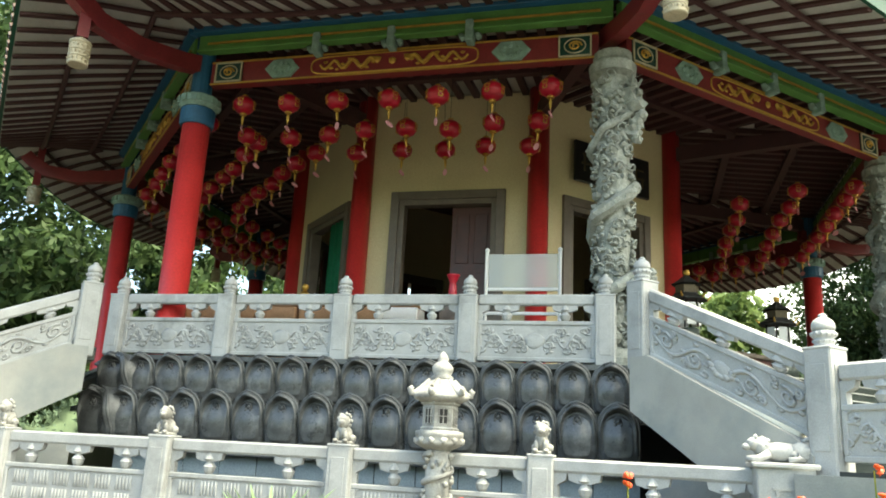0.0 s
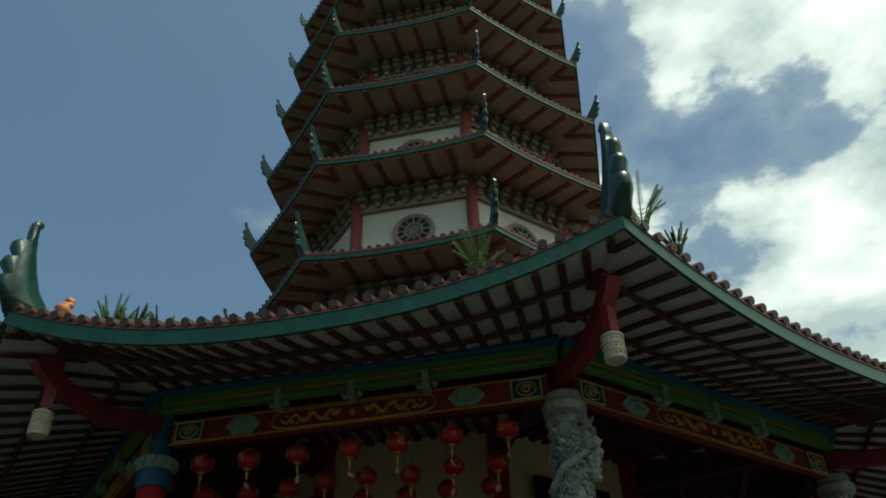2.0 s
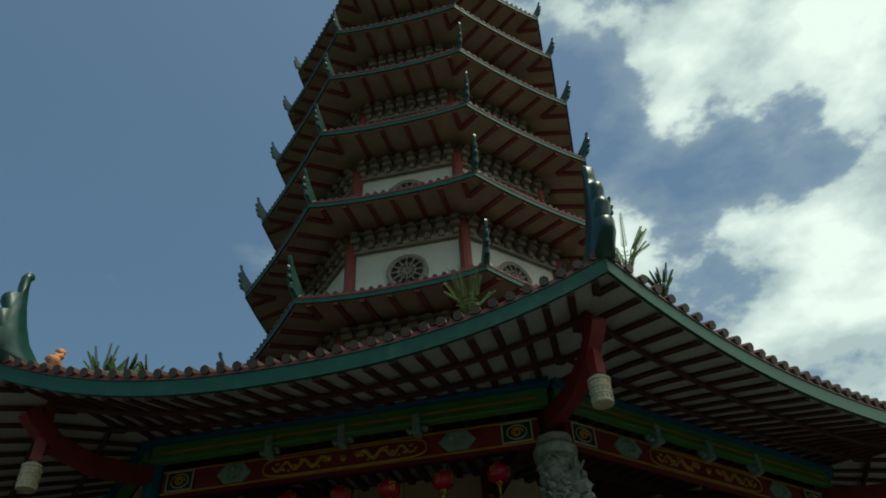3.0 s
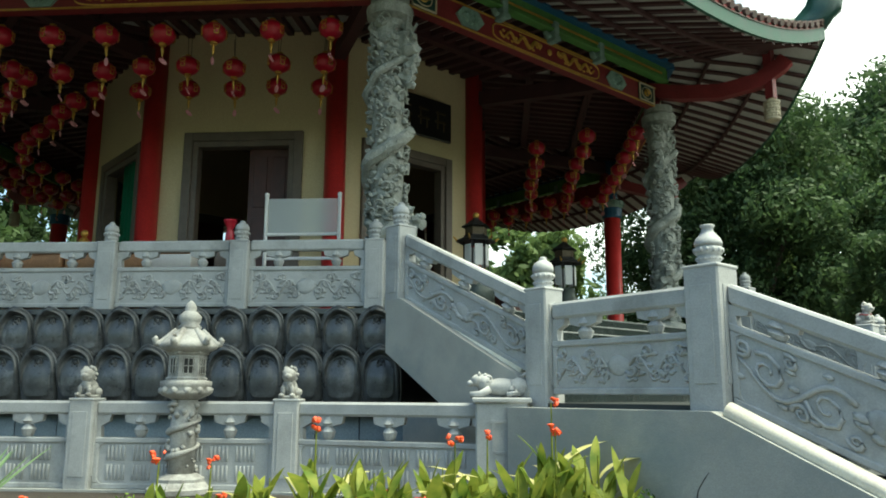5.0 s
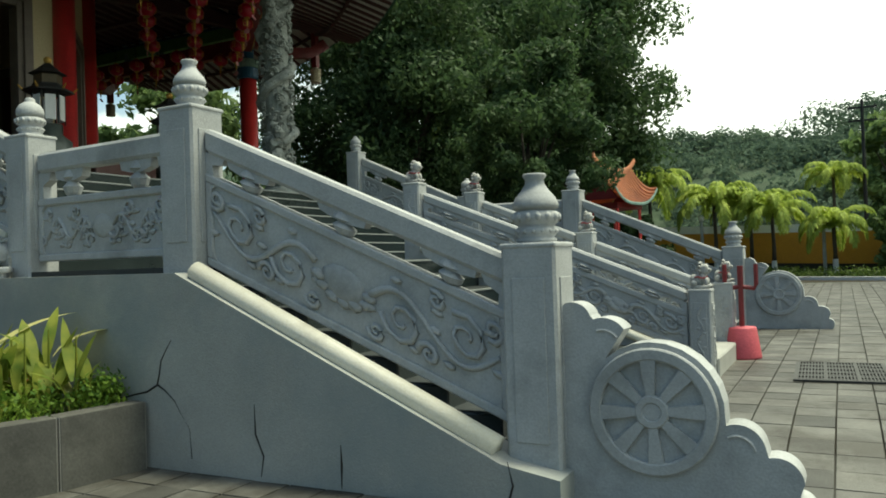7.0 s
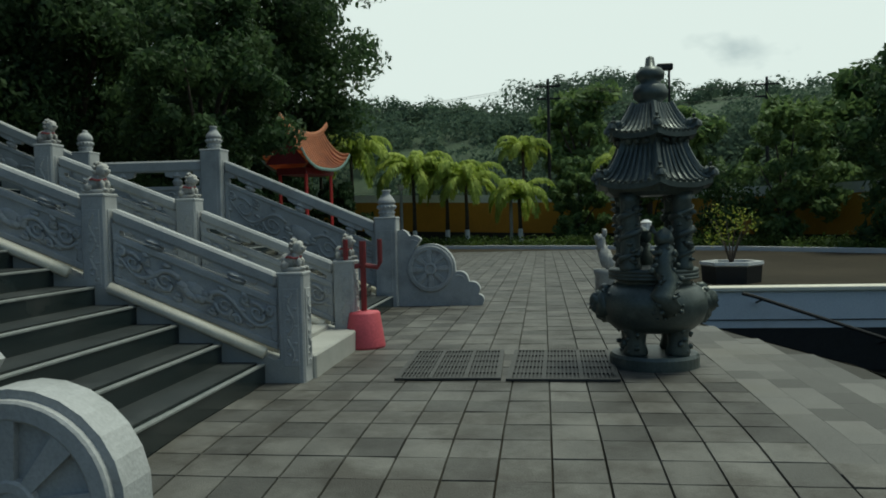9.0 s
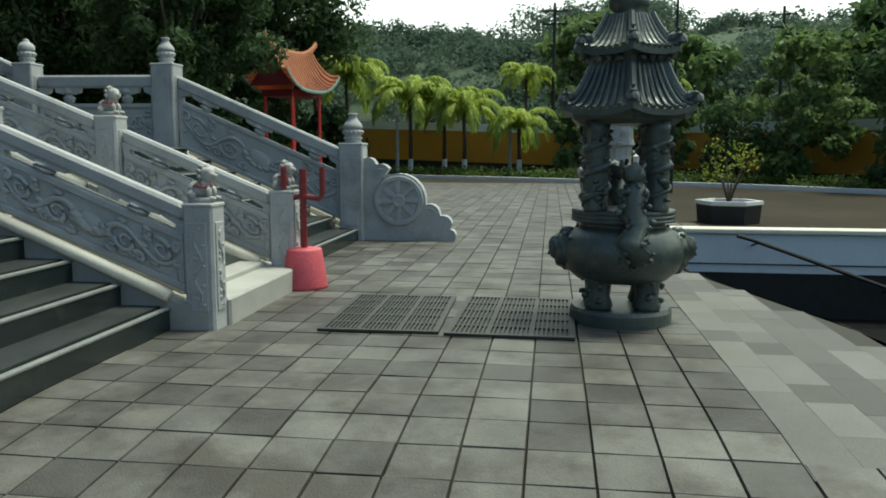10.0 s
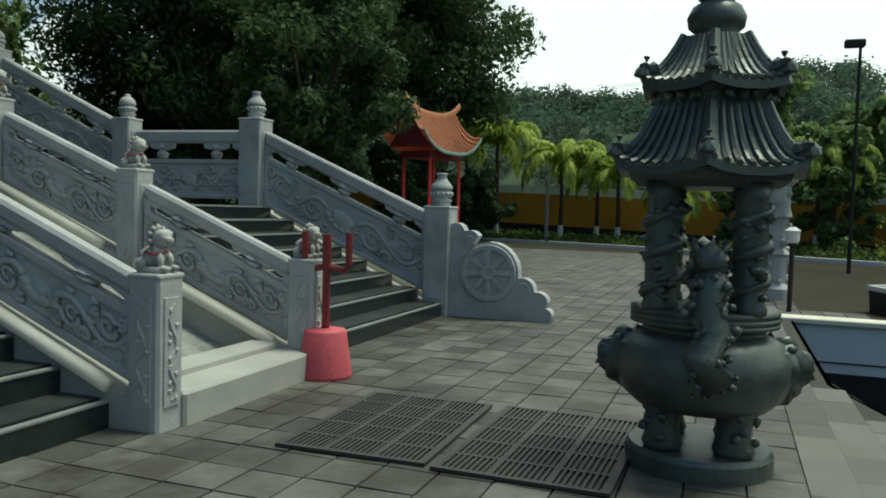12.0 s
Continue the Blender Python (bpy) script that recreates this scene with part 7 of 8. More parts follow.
prism(bm, [(-0.32, 0), (0.32, 0), (0.33, 0.28), (0.27, 0.36), (-0.25, 0.38), (-0.33, 0.3)], 0.03, pose(-9.05, -16.22, 0.28, -18, 0, -30))
tagged(part("grey_board", fix(bm), IRON), "dark grey rounded board leaning on the planter", "board")

# ---- trees and distance ----
DARKLEAF = leaf_material("dark glossy tree leaf", (0.032, 0.065, 0.026), (0.10, 0.16, 0.06), 0.5)
MIDLEAF = leaf_material("mid green tree leaf", (0.085, 0.145, 0.055), (0.23, 0.32, 0.11), 0.4)
# far leaves are paler and flatter: aerial haze is put into their colour
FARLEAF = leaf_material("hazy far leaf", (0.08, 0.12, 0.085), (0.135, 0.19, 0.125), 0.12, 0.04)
PALMLEAF = leaf_material("bright palm leaf", (0.22, 0.31, 0.05), (0.52, 0.60, 0.13), 0.8)


def tree(x, y, h0, h1, r, mat, label, seed, clumps=90, per=120, size=0.3, trunk=0.35):
    rg = random.Random(seed)
    t = thing("tree", label, "tree", at=(x, y, 0))
    bm = bmesh.new()
    top = (h0 + h1) / 2
    tube(bm, [(0, 0, -0.3), (0.1, 0.05, h0 * 0.5), (0.0, 0.1, h0), (0.1, 0, top)], [trunk * 1.3, trunk, trunk * 0.85, trunk * 0.3], 10)
    part("trunk", fix(bm), BARK, t, smooth=True)
    cs = []
    for i in range(clumps):
        a = rg.random() * 6.283
        u = rg.random() ** 0.5
        v = rg.uniform(-1, 1)
        rad = r * (1 - 0.75 * abs(v) ** 2.2) ** 0.5 * (0.72 + 0.5 * noise.noise(Vector((math.cos(a) * 1.3 + seed, math.sin(a) * 1.3, v))))
        cs.append((rad * u * math.cos(a), rad * u * math.sin(a), top + v * (h1 - h0) / 2, r * rg.uniform(0.13, 0.24)))
    for i in range(7):
        bm = bmesh.new()
        c = cs[i * 5 % len(cs)]
        tube(bm, [(0, 0.05, h0 * 0.85 + 0.1 * i), (c[0] * 0.45, c[1] * 0.45, (h0 + c[2]) / 2 + 0.3), (c[0], c[1], c[2])], [trunk * 0.5, trunk * 0.3, trunk * 0.08], 6)
        part("limb", fix(bm), BARK, t, smooth=True)
    leaf_cloud("crown", cs, per, size, mat, t, seed, 0.85)
    return t


tree(24.5, -2.0, 2.6, 15.5, 8.6, DARKLEAF, "huge dark broad-crowned tree behind the stairs", 3, 260, 420, 0.15, 0.6)
tree(32.0, -8.6, 6.8, 18.0, 8.2, DARKLEAF, "dark dense tree beside the pavilion", 5, 200, 330, 0.17, 0.45)
tree(37.0, 3.0, 3.0, 17.0, 8.5, MIDLEAF, "tall green tree beyond the court", 8, 110, 130, 0.38, 0.5)
tree(20.5, 9.5, 3.0, 11.0, 5.5, MIDLEAF, "green tree beyond the terrace", 9, 80, 120, 0.32, 0.4)
tree(-14.0, 17.0, 2.2, 19.0, 7.5, DARKLEAF, "dark dense tree beside the pagoda", 12, 190, 170, 0.26, 0.5)
tree(-22.0, 14.0, 2.0, 15.5, 6.5, DARKLEAF, "dark dense tree beside the pagoda", 13, 110, 150, 0.28, 0.45)
tree(-5.0, 23.0, 1.8, 14.5, 7.0, DARKLEAF, "dark tree behind the pagoda", 14, 150, 150, 0.28, 0.4)
tree(4.5, 27.0, 1.5, 12.5, 6.0, DARKLEAF, "dark tree behind the pagoda", 15, 100, 140, 0.3, 0.35)
tree(31.5, -38.0, 1.2, 7.6, 4.2, MIDLEAF, "green tree by the court wall", 16, 80, 120, 0.32, 0.35)
tree(27.5, -43.0, 3.5, 13.5, 5.5, MIDLEAF, "green tree overhanging the court", 17, 100, 130, 0.3, 0.4)
tree(40.0, -31.0, 1.0, 7.2, 3.6, MIDLEAF, "green tree by the court wall", 18, 60, 120, 0.32, 0.3)
tree(50.0, -26.0, 3.0, 10.5, 4.5, MIDLEAF, "green tree beyond the yellow wall", 19, 60, 110, 0.36, 0.3)
tree(15.5, -12.4, 2.2, 8.8, 3.3, DARKLEAF, "dark young tree between stairs and pavilion", 23, 80, 300, 0.12, 0.2)
tree(-25.0, 15.5, 0.9, 15.0, 6.0, DARKLEAF, "dark low-branched tree beyond the terrace", 31, 80, 140, 0.26, 0.3)
tree(-17.0, 20.0, 0.9, 12.5, 5.4, DARKLEAF, "dark low-branched tree beyond the terrace", 32, 80, 140, 0.26, 0.3)
tree(-31.0, 9.0, 0.9, 15.0, 6.0, DARKLEAF, "dark low-branched tree beyond the terrace", 33, 80, 140, 0.26, 0.3)
for i, (x, y, h1, r, mt, lb) in enumerate(((30.6, -28.2, 5.2, 2.3, MIDLEAF, "low-branched green tree before the ochre wall"), (26.6, -33.2, 6.2, 2.6, MIDLEAF, "low-branched green tree before the ochre wall"),
                                            (33.8, -25.0, 4.4, 1.9, MIDLEAF, "low-branched green tree before the ochre wall"), (22.5, -36.5, 7.5, 3.2, DARKLEAF, "dark low-branched tree at the court's end"),
                                            (30.5, -9.0, 4.6, 3.0, DARKLEAF, "dark undergrowth tree beneath the big crowns"), (33.5, -11.6, 3.4, 2.0, DARKLEAF, "dark undergrowth tree beneath the big crowns"))):
    tree(x, y, 0.3, h1, r, mt, lb, 70 + i, 60, 130, 0.16, 0.14)
# clipped dark shrub by the wall
sh = [(0.5 * math.cos(i), 0.5 * math.sin(i), 0.5 + 0.25 * i % 2.6, 0.75) for i in range(10)]
bush = thing("clipped_bush", "dense dark columnar bush at the lawn's edge", "bush", at=(27.4, -31.0, 0))
leaf_cloud("foliage", [(a * 1.6, b * 1.6, c + 0.2, d) for a, b, c, d in sh], 260, 0.13, DARKLEAF, bush, 6)
bm = bmesh.new()
tube(bm, [(0, 0, -0.2), (0, 0, 1.4)], 0.12, 7)
part("trunk", fix(bm), BARK, bush)

# wooded hill and tree belt all round
HILL = [(58, -0.1), (63, 4.8), (74, 11.0), (92, 15.4), (125, 19.0)]
hill = []
rg = random.Random(40)
for a0, a1, count, clumps in ((-48, 72, 620, 7), (72, 170, 110, 5), (-75, -48, 30, 5)):
    for i in range(count):
        a = radians(rg.uniform(a0, a1))
        d = rg.uniform(57, 96)
        h = float(np.interp(d, [q[0] for q in HILL], [q[1] for q in HILL]))
        h *= 0.9 + 0.22 * noise.noise(Vector((math.cos(a) * 5, math.sin(a) * 5, d * 0.05)))
        rad = rg.uniform(2.0, 4.2)
        c = Vector((d * math.cos(a) + 2, d * math.sin(a) - 6, h - 0.4))
        for q in range(clumps):
            b, v = rg.random() * 6.283, rg.uniform(0.05, 0.95)
            k = math.sqrt(1 - v * v)
            hill.append((c.x + rad * k * math.cos(b), c.y + rad * k * math.sin(b), c.z + rad * 0.75 * v, rad * rg.uniform(0.35, 0.55)))
# the woods' haze is only FARLEAF's colour, there is no mist in the air
tagged(leaf_cloud("far_woods", hill, 95, 0.26, FARLEAF, None, 9, 1.0, 0.9), "wooded hillside all round the temple ground, haze tinted into its leaves", "woods", kind="stuff")
bm = bmesh.new()
ring = []
for i in range(96):
    a = 2 * math.pi * i / 96
    ring.append([bm.verts.new((r * math.cos(a) + 2, r * math.sin(a) - 6, z - 0.6)) for r, z in HILL])
for i in range(96):
    j = (i + 1) % 96
    for q in range(len(HILL) - 1):
        bm.faces.new((ring[i][q], ring[j][q], ring[j][q + 1], ring[i][q + 1]))
tagged(part("hillside", fix(bm), material("dark undergrowth", (0.075, 0.115, 0.06), 0.95, dark=0.5, scale=0.4, bump=0.8)), "dark wooded slope", "hill", kind="structure")

# ---- boundary wall ----
OCHRE = material("ochre wall paint", (0.56, 0.27, 0.035), 0.8, dark=0.8, scale=0.6, fine=20, stain=(0.35, 0.18, 0.04), stain_at=0.64)
bw = thing("boundary_wall", "ochre painted boundary wall with a dark base and white top", "wall", kind="structure")
WALL_LINE = [(42.0, 6.0), (39.5, -12.0), (38.0, -22.0), (34.0, -29.0), (27.5, -35.2), (18.0, -41.0)]
WALL_LIFT = [0.35, 0.3, 0.0, -0.1, -0.15, -0.15]
for (p, q, zp, zq) in zip(WALL_LINE, WALL_LINE[1:], WALL_LIFT, WALL_LIFT[1:]):
    for name, z0, z1, t, mt in (("wall_base", -0.5, 0.6, 0.36, IRON), ("wall_face", 0.6, 2.35, 0.3, OCHRE), ("wall_top", 2.35, 2.8, 0.34, PAPERW)):
        bm = bmesh.new()
        bar(bm, (p[0], p[1], (z0 + z1) / 2 + zp), (q[0], q[1], (z0 + z1) / 2 + zq), t, z1 - z0)
        part(name, fix(bm), mt, bw)
kb = thing("kerb", "pale concrete kerb along the lawn", "kerb", kind="structure")
KERB_LINE = [(36.5, -4.0), (34.8, -10.5), (32.9, -15.6), (30.9, -20.4), (27.6, -26.0), (24.2, -31.0), (18.5, -36.5)]
for p, q in zip(KERB_LINE, KERB_LINE[1:]):
    bm = bmesh.new()
    bar(bm, (*p, 0.05), (*q, 0.05), 0.26, 0.17)
    part("kerb_stone", fix(bm), PAPERW, kb)
GRASS = leaf_material("grass blade", (0.05, 0.09, 0.02), (0.12, 0.17, 0.04), 1.0)
gr = []
for p, q in zip(KERB_LINE, KERB_LINE[1:]):
    for i in range(150):
        t, o = rg.random(), rg.uniform(0.3, 4.5)
        gr.append((p[0] + (q[0] - p[0]) * t + o, p[1] + (q[1] - p[1]) * t - o * 0.3, 0.06, rg.uniform(0.3, 0.6)))
tagged(leaf_cloud("grass_verge", gr, 45, 0.09, GRASS, None, 3), "rough grass verge along the wall", "grass", kind="stuff")


def palm(x, y, h, seed, s=1.0):
    rg = random.Random(seed)
    t = thing("palm_tree", "slender palm with drooping bright yellow-green fronds and a whitewashed foot", "palm", "palms by the wall", at=(x, y, 0))
    bm = bmesh.new()
    tube(bm, [(0, 0, 0.9), (0.05, 0, h * 0.5), (0, 0.05, h)], [0.12, 0.1, 0.09], 8)
    part("trunk", fix(bm), BARK, t, smooth=True)
    bm = bmesh.new()
    tube(bm, [(0, 0, -0.1), (0, 0, 0.9)], [0.16, 0.13], 8)
    part("white_foot", fix(bm), PAPERW, t, "whitewashed trunk foot")
    # arching plumes: they rise, bend over and hang, with fine drooping leaflets
    for k in range(15):
        az = k * 2.4 + rg.uniform(-0.25, 0.25)
        d = Vector((math.cos(az), math.sin(az), 0))
        sd = Vector((-d.y, d.x, 0))
        lift = 1.25 - 0.07 * k + rg.uniform(-0.1, 0.1)
        L = s * rg.uniform(1.75, 2.15)
        bm = bmesh.new()
        pts, p, el = [], Vector((0, 0, h)), lift
        for i in range(15):
            pts.append(p.copy())
            p = p + (d * math.cos(el) + Vector((0, 0, 1)) * math.sin(el)) * L / 14
            el -= (0.11 + 0.012 * i) * (1.0 if el > -1.35 else 0.0)
        tube(bm, pts, [0.028 - 0.0015 * i for i in range(15)], 4)
        for i in range(1, 15):
            for e in (0, 0.25, 0.5, 0.75):
                q = pts[i - 1].lerp(pts[i], e)
                run = (pts[i] - pts[i - 1]).normalized()
                w = s * 0.46 * math.sin(math.pi * (0.2 + 0.74 * (i + e) / 15)) * rg.uniform(0.8, 1.15)
                for sg in (-1, 1):
                    tip = q + sd * sg * w * 0.62 + run * w * 0.5 - Vector((0, 0, w * rg.uniform(0.25, 0.7)))
                    mid = q.lerp(tip, 0.5) + Vector((0, 0, 0.07 * s))
                    b = run * 0.05 * s
                    bm.faces.new([bm.verts.new(z) for z in (q, mid + b, tip, mid - b)])
        part("frond", bm, PALMLEAF, t)
    return t


for i, (x, y, h, s) in enumerate(((35.6, -12.3, 5.3, 1.2), (35.2, -15.9, 4.2, 1.1), (35.6, -17.7, 3.9, 1.0), (34.6, -18.9, 3.5, 1.05), (34.2, -21.8, 2.6, 0.9), (44.5, -21.8, 6.0, 0.95), (36.6, -10.2, 5.6, 1.2), (31.2, -27.6, 3.8, 1.0))):
    palm(x, y, h, 60 + i, s * 1.45)
for x, y in ((35.0, -15.2), (34.6, -21.3)):
    gp = thing("garden_post", "grey garden lamp post among the palms", "lamp post", "garden posts", at=(x, y, 0))
    bm = bmesh.new()
    tube(bm, [(0, 0, -0.1), (0, 0, 3.2)], [0.1, 0.08], 8)
    part("shaft", fix(bm), STONE, gp)
    bm = bmesh.new()
    lathe(bm, [(0.14, 3.2), (0.17, 3.25), (0.17, 3.42), (0.06, 3.5)], 10)
    part("lamp_head", fix(bm), PAPERW, gp)

# ---- pavilion ----
PANTILE = material("orange clay pantile", (0.58, 0.22, 0.10), 0.6, dark=0.75, scale=2, fine=20, stain=(0.35, 0.13, 0.07), stain_at=0.6)
pv = thing("pavilion", "small open pavilion with red posts and a swept orange tile roof", "pavilion", at=(21.6, -13.9, 0), turn=-14)
pv.scale = (0.62, 0.38, 0.97)
for sx in (-1, 1):
    for sy in (-1, 1):
        bm = bmesh.new()
        lathe(bm, [(0.2, 0), (0.2, 0.15), (0.14, 0.2), (0.14, 3.6)], 12, pose(sx * 1.5, sy * 1.5, 0))
        part("post", fix(bm), RED, pv)
bm = bmesh.new()
box(bm, (0, 0, 3.55), (3.4, 3.4, 0.25), None, 0.02)
part("ring_beam", fix(bm), DARKRED, pv)
for sy in (-1, 1):
    bm = bmesh.new()
    rows = []
    for j in range(9):
        q = j / 8
        y = sy * (0.1 + 2.4 * q)
        rows.append([bm.verts.new(((-2.6 + 5.2 * i / 12) * (0.86 + 0.26 * q), y, 5.0 - 1.35 * (1 - (1 - q) ** 1.9) + 0.5 * abs(i / 6 - 1) ** 3 * (0.4 + q))) for i in range(13)])
    for j in range(8):
        for i in range(12):
            bm.faces.new((rows[j][i], rows[j][i + 1], rows[j + 1][i + 1], rows[j + 1][i]))
    bmesh.ops.solidify(bm, geom=bm.faces, thickness=0.08)
    ribs = []
    for i in range(19):
        x = -2.55 + 5.1 * i / 18
        u = (x + 2.6) / 5.2 * 12
        rb = bmesh.new()
        ribs.append(rb)
        tube(rb, [(x * (0.86 + 0.26 * j / 8), sy * (0.1 + 2.42 * j / 8), 5.04 - 1.35 * (1 - max(1 - j / 8, 0) ** 1.9) + 0.5 * abs(u / 6 - 1) ** 3 * (0.4 + j / 8)) for j in range(9)], 0.065, 6)
    slope = part("roof_slope", fix(bm), PANTILE, pv, "orange pantile roof slope")
    for rb in ribs:
        part("tile_rib", fix(rb), PANTILE, slope)
    bm = bmesh.new()
    tube(bm, [((-2.65 + 5.3 * i / 12) * 1.12, sy * 2.52, 3.62 + 0.7 * abs(i / 6 - 1) ** 3) for i in range(13)], 0.07, 6)
    part("eave_edge", fix(bm), AGED, pv, "pale green eave edge")
for sx in (-1, 1):
    bm = bmesh.new()
    prism(bm, [(-2.3, 3.7), (0, 4.9), (2.3, 3.7)], 0.1, pose(sx * 2.2, 0, 0.1, 0, 0, 90))
    part("gable", fix(bm), DARKRED, pv)
bm = bmesh.new()
tube(bm, [(-2.8 + 5.6 * i / 12, 0, 5.08 + 0.55 * abs(i / 6 - 1) ** 3) for i in range(13)], 0.13, 7)
part("ridge", fix(bm), PANTILE, pv)
bm = bmesh.new()
prism(bm, [(-2.1, 5.1), (-1.75, 5.1), (-1.8, 5.3), (-1.72, 5.45), (-1.85, 5.6), (-1.95, 5.45), (-2.15, 5.35)], 0.16, None, -0.08)
part("ridge_finial", fix(bm), PANTILE, pv, "small terracotta ridge finial")

# ---- poles, lamps, planter and statue beyond the burner ----
def pole(x, y, h, label, arm):
    p = thing("utility_pole", label, "pole", "poles", at=(x, y, 0))
    bm = bmesh.new()
    tube(bm, [(0, 0, -0.3), (0, 0, h)], [0.14, 0.09], 8)
    part("mast", fix(bm), IRON, p)
    for z in arm:
        bm = bmesh.new()
        box(bm, (0, 0, z), (0.1, 1.6, 0.1))
        for yy in (-0.7, 0, 0.7):
            box(bm, (0, yy, z + 0.12), (0.07, 0.07, 0.16))
        part("crossarm", fix(bm), IRON, p)


pole(44.0, -23.5, 10.5, "dark utility pole with crossarms and insulators", (10.0, 9.2))
pole(47.0, -38.0, 10.5, "dark utility pole with crossarms and insulators", (10.0, 9.2))
wr = thing("power_lines", "thin dark overhead power lines", "cables")
for z, y0 in ((10.1, 0.6), (10.1, -0.6), (9.3, 0.0)):
    for (p, q) in (((44.0, -23.5), (47.0, -38.0)), ((44.0, -23.5), (60.0, 12.0))):
        bm = bmesh.new()
        tube(bm, [(p[0] + (q[0] - p[0]) * i / 10, p[1] + y0 + (q[1] - p[1]) * i / 10, z - 0.5 * math.sin(math.pi * i / 10)) for i in range(11)], 0.012, 4)
        part("cable", fix(bm), IRON, wr)
sp = thing("lamp_pole", "tall black lamp post with a square head", "street lamp", at=(20.5, -27.5, 0))
bm = bmesh.new()
tube(bm, [(0, 0, -0.2), (0, 0, 6.6)], [0.06, 0.045], 8)
part("mast", fix(bm), IRON, sp)
bm = bmesh.new()
box(bm, (0, 0.15, 6.65), (0.3, 0.55, 0.22), None, 0.03)
part("lamp_head", fix(bm), IRON, sp)
gl = thing("garden_lamp", "short black garden lamp on the court's edge", "lamp", at=(8.75, -25.15, 0))
bm = bmesh.new()
tube(bm, [(0, 0, -0.05), (0, 0, 1.15)], 0.04, 8)
part("lamp_stem", fix(bm), IRON, gl)
bm = bmesh.new()
lathe(bm, [(0.09, 1.12), (0.11, 1.16), (0.11, 1.3), (0.13, 1.32), (0.04, 1.38)], 10)
part("lamp_glass", fix(bm), PAPERW, gl)
sp2 = thing("stone_pillar", "grey carved stone lantern pillar beyond the burner", "stone pillar", at=(10.9, -24.98, 0))
bm = bmesh.new()
lathe(bm, [(0.34, -0.05), (0.34, 0.2), (0.24, 0.3), (0.24, 0.8), (0.3, 0.85), (0.22, 0.95), (0.24, 1.5), (0.3, 1.55), (0.26, 1.7), (0.24, 2.1), (0.36, 2.2), (0.4, 2.26), (0.1, 2.36)], 12, None, 0.4)
for q in range(50):
    a, z = rg.random() * 6.28, rg.uniform(0.3, 2.1)
    blob(bm, (0.25 * math.cos(a), 0.25 * math.sin(a), z), rg.uniform(0.04, 0.08), q, 0.4, 1)
part("pillar_body", fix(bm), STONE, sp2)
bm = bmesh.new()
lathe(bm, [(0.3, 0), (0.3, 0.5), (0.34, 0.55), (0.34, 0.62), (0.1, 0.62)], 12, None, 0.4)
for d, z, r in ((0, 0.85, 0.2), (0.1, 1.1, 0.15), (0.22, 1.18, 0.09), (-0.12, 0.75, 0.16), (0.0, 1.28, 0.08)):
    blob(bm, (0, d, z), r, int(z * 30), 0.35, 2)
stt = tagged(part("statue", fix(bm), LIGHTSTONE, smooth=True), "pale stone beast statue on a carved block", "statue")
stt.matrix_basis = pose(5.4, -24.03, 0) @ Matrix.Diagonal((0.62, 0.55, 0.93, 1))
pr = thing("round_planter", "low planter with a dark side and pale rim", "planter", at=(9.6, -27.05, 0))
bm = bmesh.new()
lathe(bm, [(0.6, -0.05), (0.63, 0.34), (0.5, 0.34)], 6, None, 0, 0.3)
part("planter_side", fix(bm), IRON, pr)
bm = bmesh.new()
lathe(bm, [(0.63, 0.34), (0.66, 0.36), (0.66, 0.43), (0.56, 0.43), (0.54, 0.35)], 6, None, 0, 0.3)
part("planter_rim", fix(bm), PAPERW, pr)
bm = bmesh.new()
lathe(bm, [(0.56, 0.32), (0.56, 0.38)], 6, None, 0, 0.3)
part("soil", fix(bm), SOIL, pr)
sb2 = thing("shrub", "thin yellow-green shrub in the round planter", "shrub", at=(9.6, -27.05, 0.38))
bm = bmesh.new()
for q in range(6):
    a = q * 1.05
    tube(bm, [(0, 0, -0.05), (0.15 * math.cos(a), 0.15 * math.sin(a), 0.4), (0.45 * math.cos(a), 0.45 * math.sin(a), 0.95)], [0.025, 0.015, 0.006], 5)
part("stems", fix(bm), BARK, sb2)
leaf_cloud("foliage", [(0.4 * math.cos(q * 0.8), 0.4 * math.sin(q * 0.8), 0.55 + 0.07 * (q % 9), 0.25) for q in range(18)], 20, 0.04, CANNA, sb2, 5)

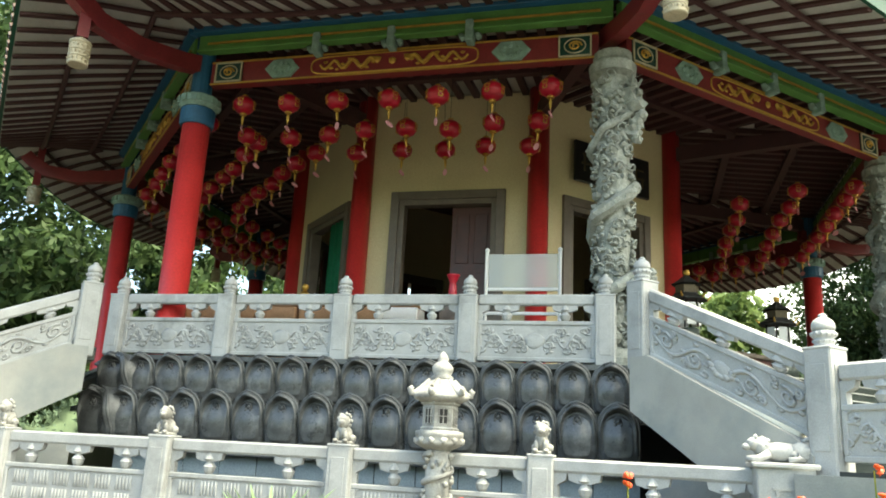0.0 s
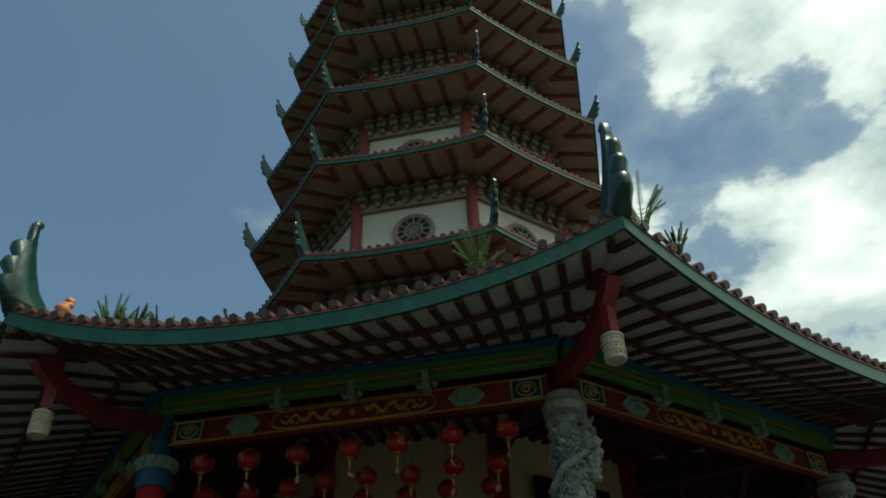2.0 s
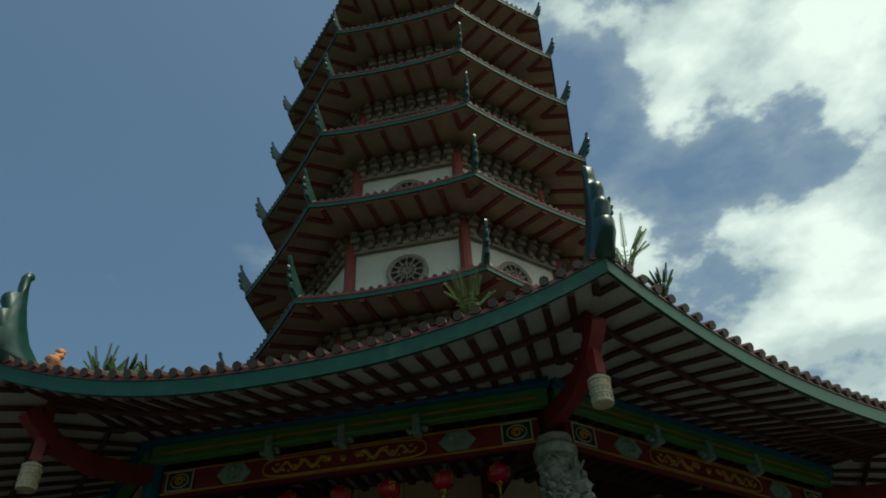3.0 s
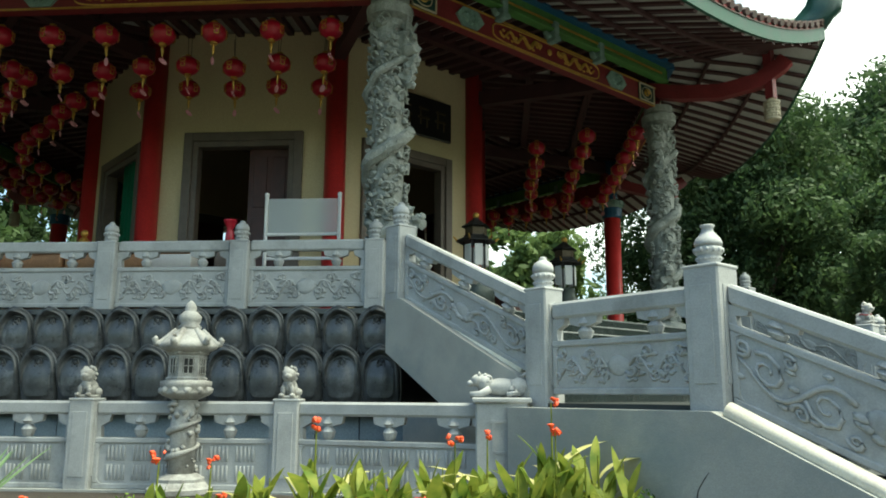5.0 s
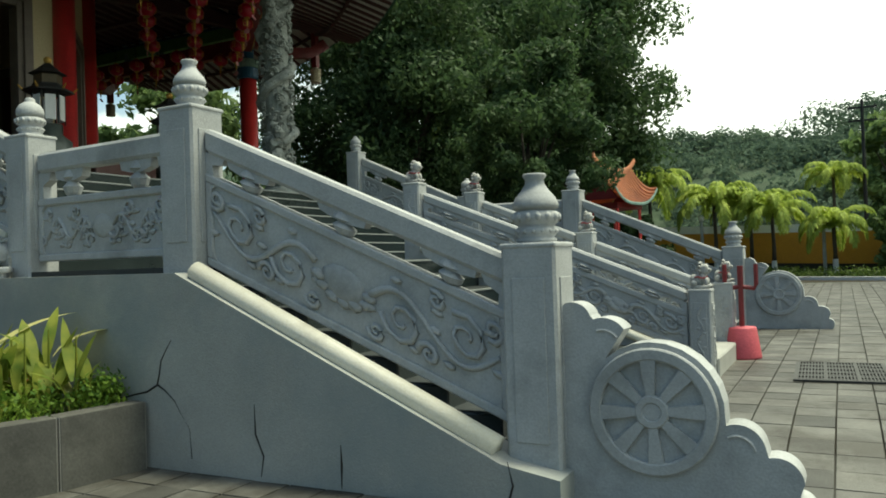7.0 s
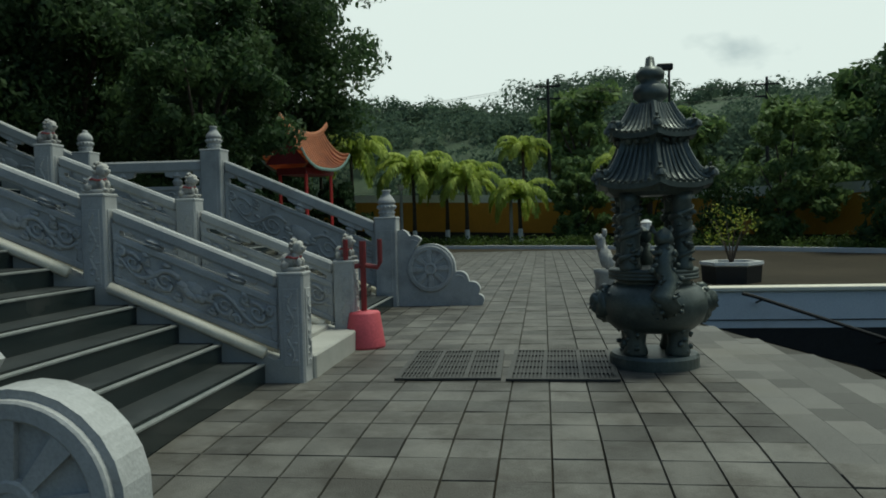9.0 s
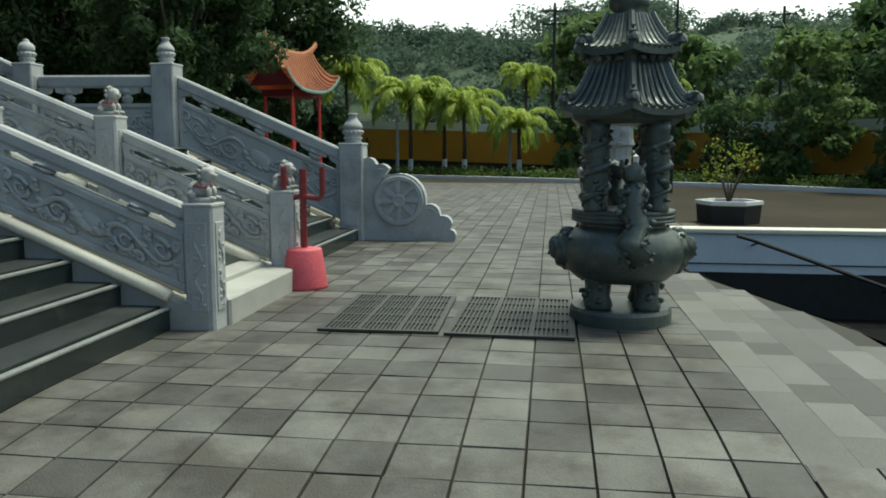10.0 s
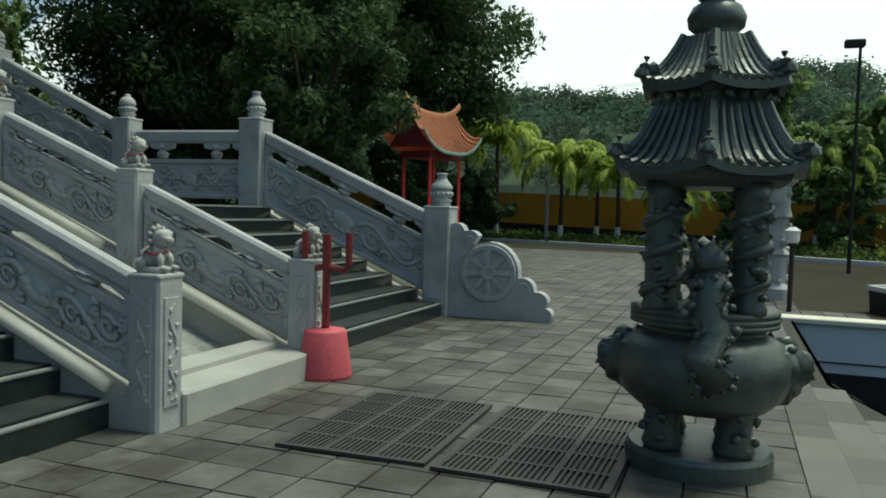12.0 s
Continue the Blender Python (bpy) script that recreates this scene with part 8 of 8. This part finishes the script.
# weeds growing on the roof corners
def roof_weed(loc, size, seed):
    w = thing("roof_weed", "wild shrub rooted in the roof tiles", "weed", "roof weeds", at=loc)
    rg = random.Random(seed)
    for q in range(15):
        a = rg.random() * 6.28
        bm = bmesh.new()
        pts = [Vector((0, 0, -0.1)), Vector((0.2 * math.cos(a), 0.2 * math.sin(a), 0.4)) * size, Vector((0.5 * math.cos(a), 0.5 * math.sin(a), rg.uniform(0.6, 1.1))) * size]
        tube(bm, pts, [0.02, 0.012, 0.005], 4)
        for i in range(26):
            p = pts[1].lerp(pts[2], (i - 6) / 19) if i > 6 else pts[0].lerp(pts[1], i / 7)
            for sg in (-1, 1):
                b = Vector((-math.sin(a), math.cos(a), 0)) * sg
                tip = p + b * 0.07 * size * (1.3 - i / 30) + Vector((math.cos(a), math.sin(a), 0.3)) * 0.05
                bm.faces.new([bm.verts.new(z) for z in (p, p.lerp(tip, 0.5) + Vector((0, 0, 0.014)), tip, p.lerp(tip, 0.5) - Vector((0, 0, 0.014)))])
        part("sprig", bm, MIDLEAF, w)


h0 = corner(0, 15.0, 10.5)
t1 = Vector((math.cos(FACE[1] + math.pi / 2), math.sin(FACE[1] + math.pi / 2), 0))
roof_weed(h0 + t1 * 0.75 + Vector((0, 0.1, -0.1)), 1.0, 1)
roof_weed(h0 + t1 * 1.6 + Vector((0, 0.1, -0.3)), 0.5, 2)
for i, q in enumerate((1.0, 1.5, 2.1)):
    c7 = corner(7, 14.0, 10.15) + Vector((math.cos(FACE[0] + math.pi / 2), math.sin(FACE[0] + math.pi / 2), 0)) * q
    roof_weed(c7 + Vector((0, 0, -0.1 - 0.08 * i)), 0.75 - 0.12 * i, 5 + i)
roof_weed(corner(0, 8.6, 12.9) + Vector((-0.8, 0.2, 0.6)), 1.3, 9)
# glazed figures along the left hip
for i, (r, dz) in enumerate(((14.2, 0.2), (13.4, 0.15), (12.6, 0.1), (11.6, 0.05))):
    c = corner(7, r, 10.62 - 0.1 * i)
    bm = bmesh.new()
    for dx, z, rr in ((0, 0.08, 0.13), (0.04, 0.26, 0.1), (0.09, 0.4, 0.08), (-0.08, 0.16, 0.07), (0.12, 0.3, 0.05)):
        blob(bm, (dx, 0, z), rr * (1.2 if i == 0 else 0.8), int(z * 50), 0.35, 2)
    fg = tagged(part("roof_figure", fix(bm), PANTILE, smooth=True), "small terracotta beast on the roof ridge", "roof figure", "roof figures")
    fg.matrix_basis = pose(c.x, c.y, c.z - 0.02, 0, 0, 22)

# ---- the slabs nearest the stairs, one by one ----
rng = random.Random(17)
for x, y in near_slabs:
    me = bpy.data.meshes.new("slab")
    me.from_pydata(slab(x, y), [], SLABF)
    me.materials.append(PAVER)
    o = new("slab", me)
    o.parent = paving
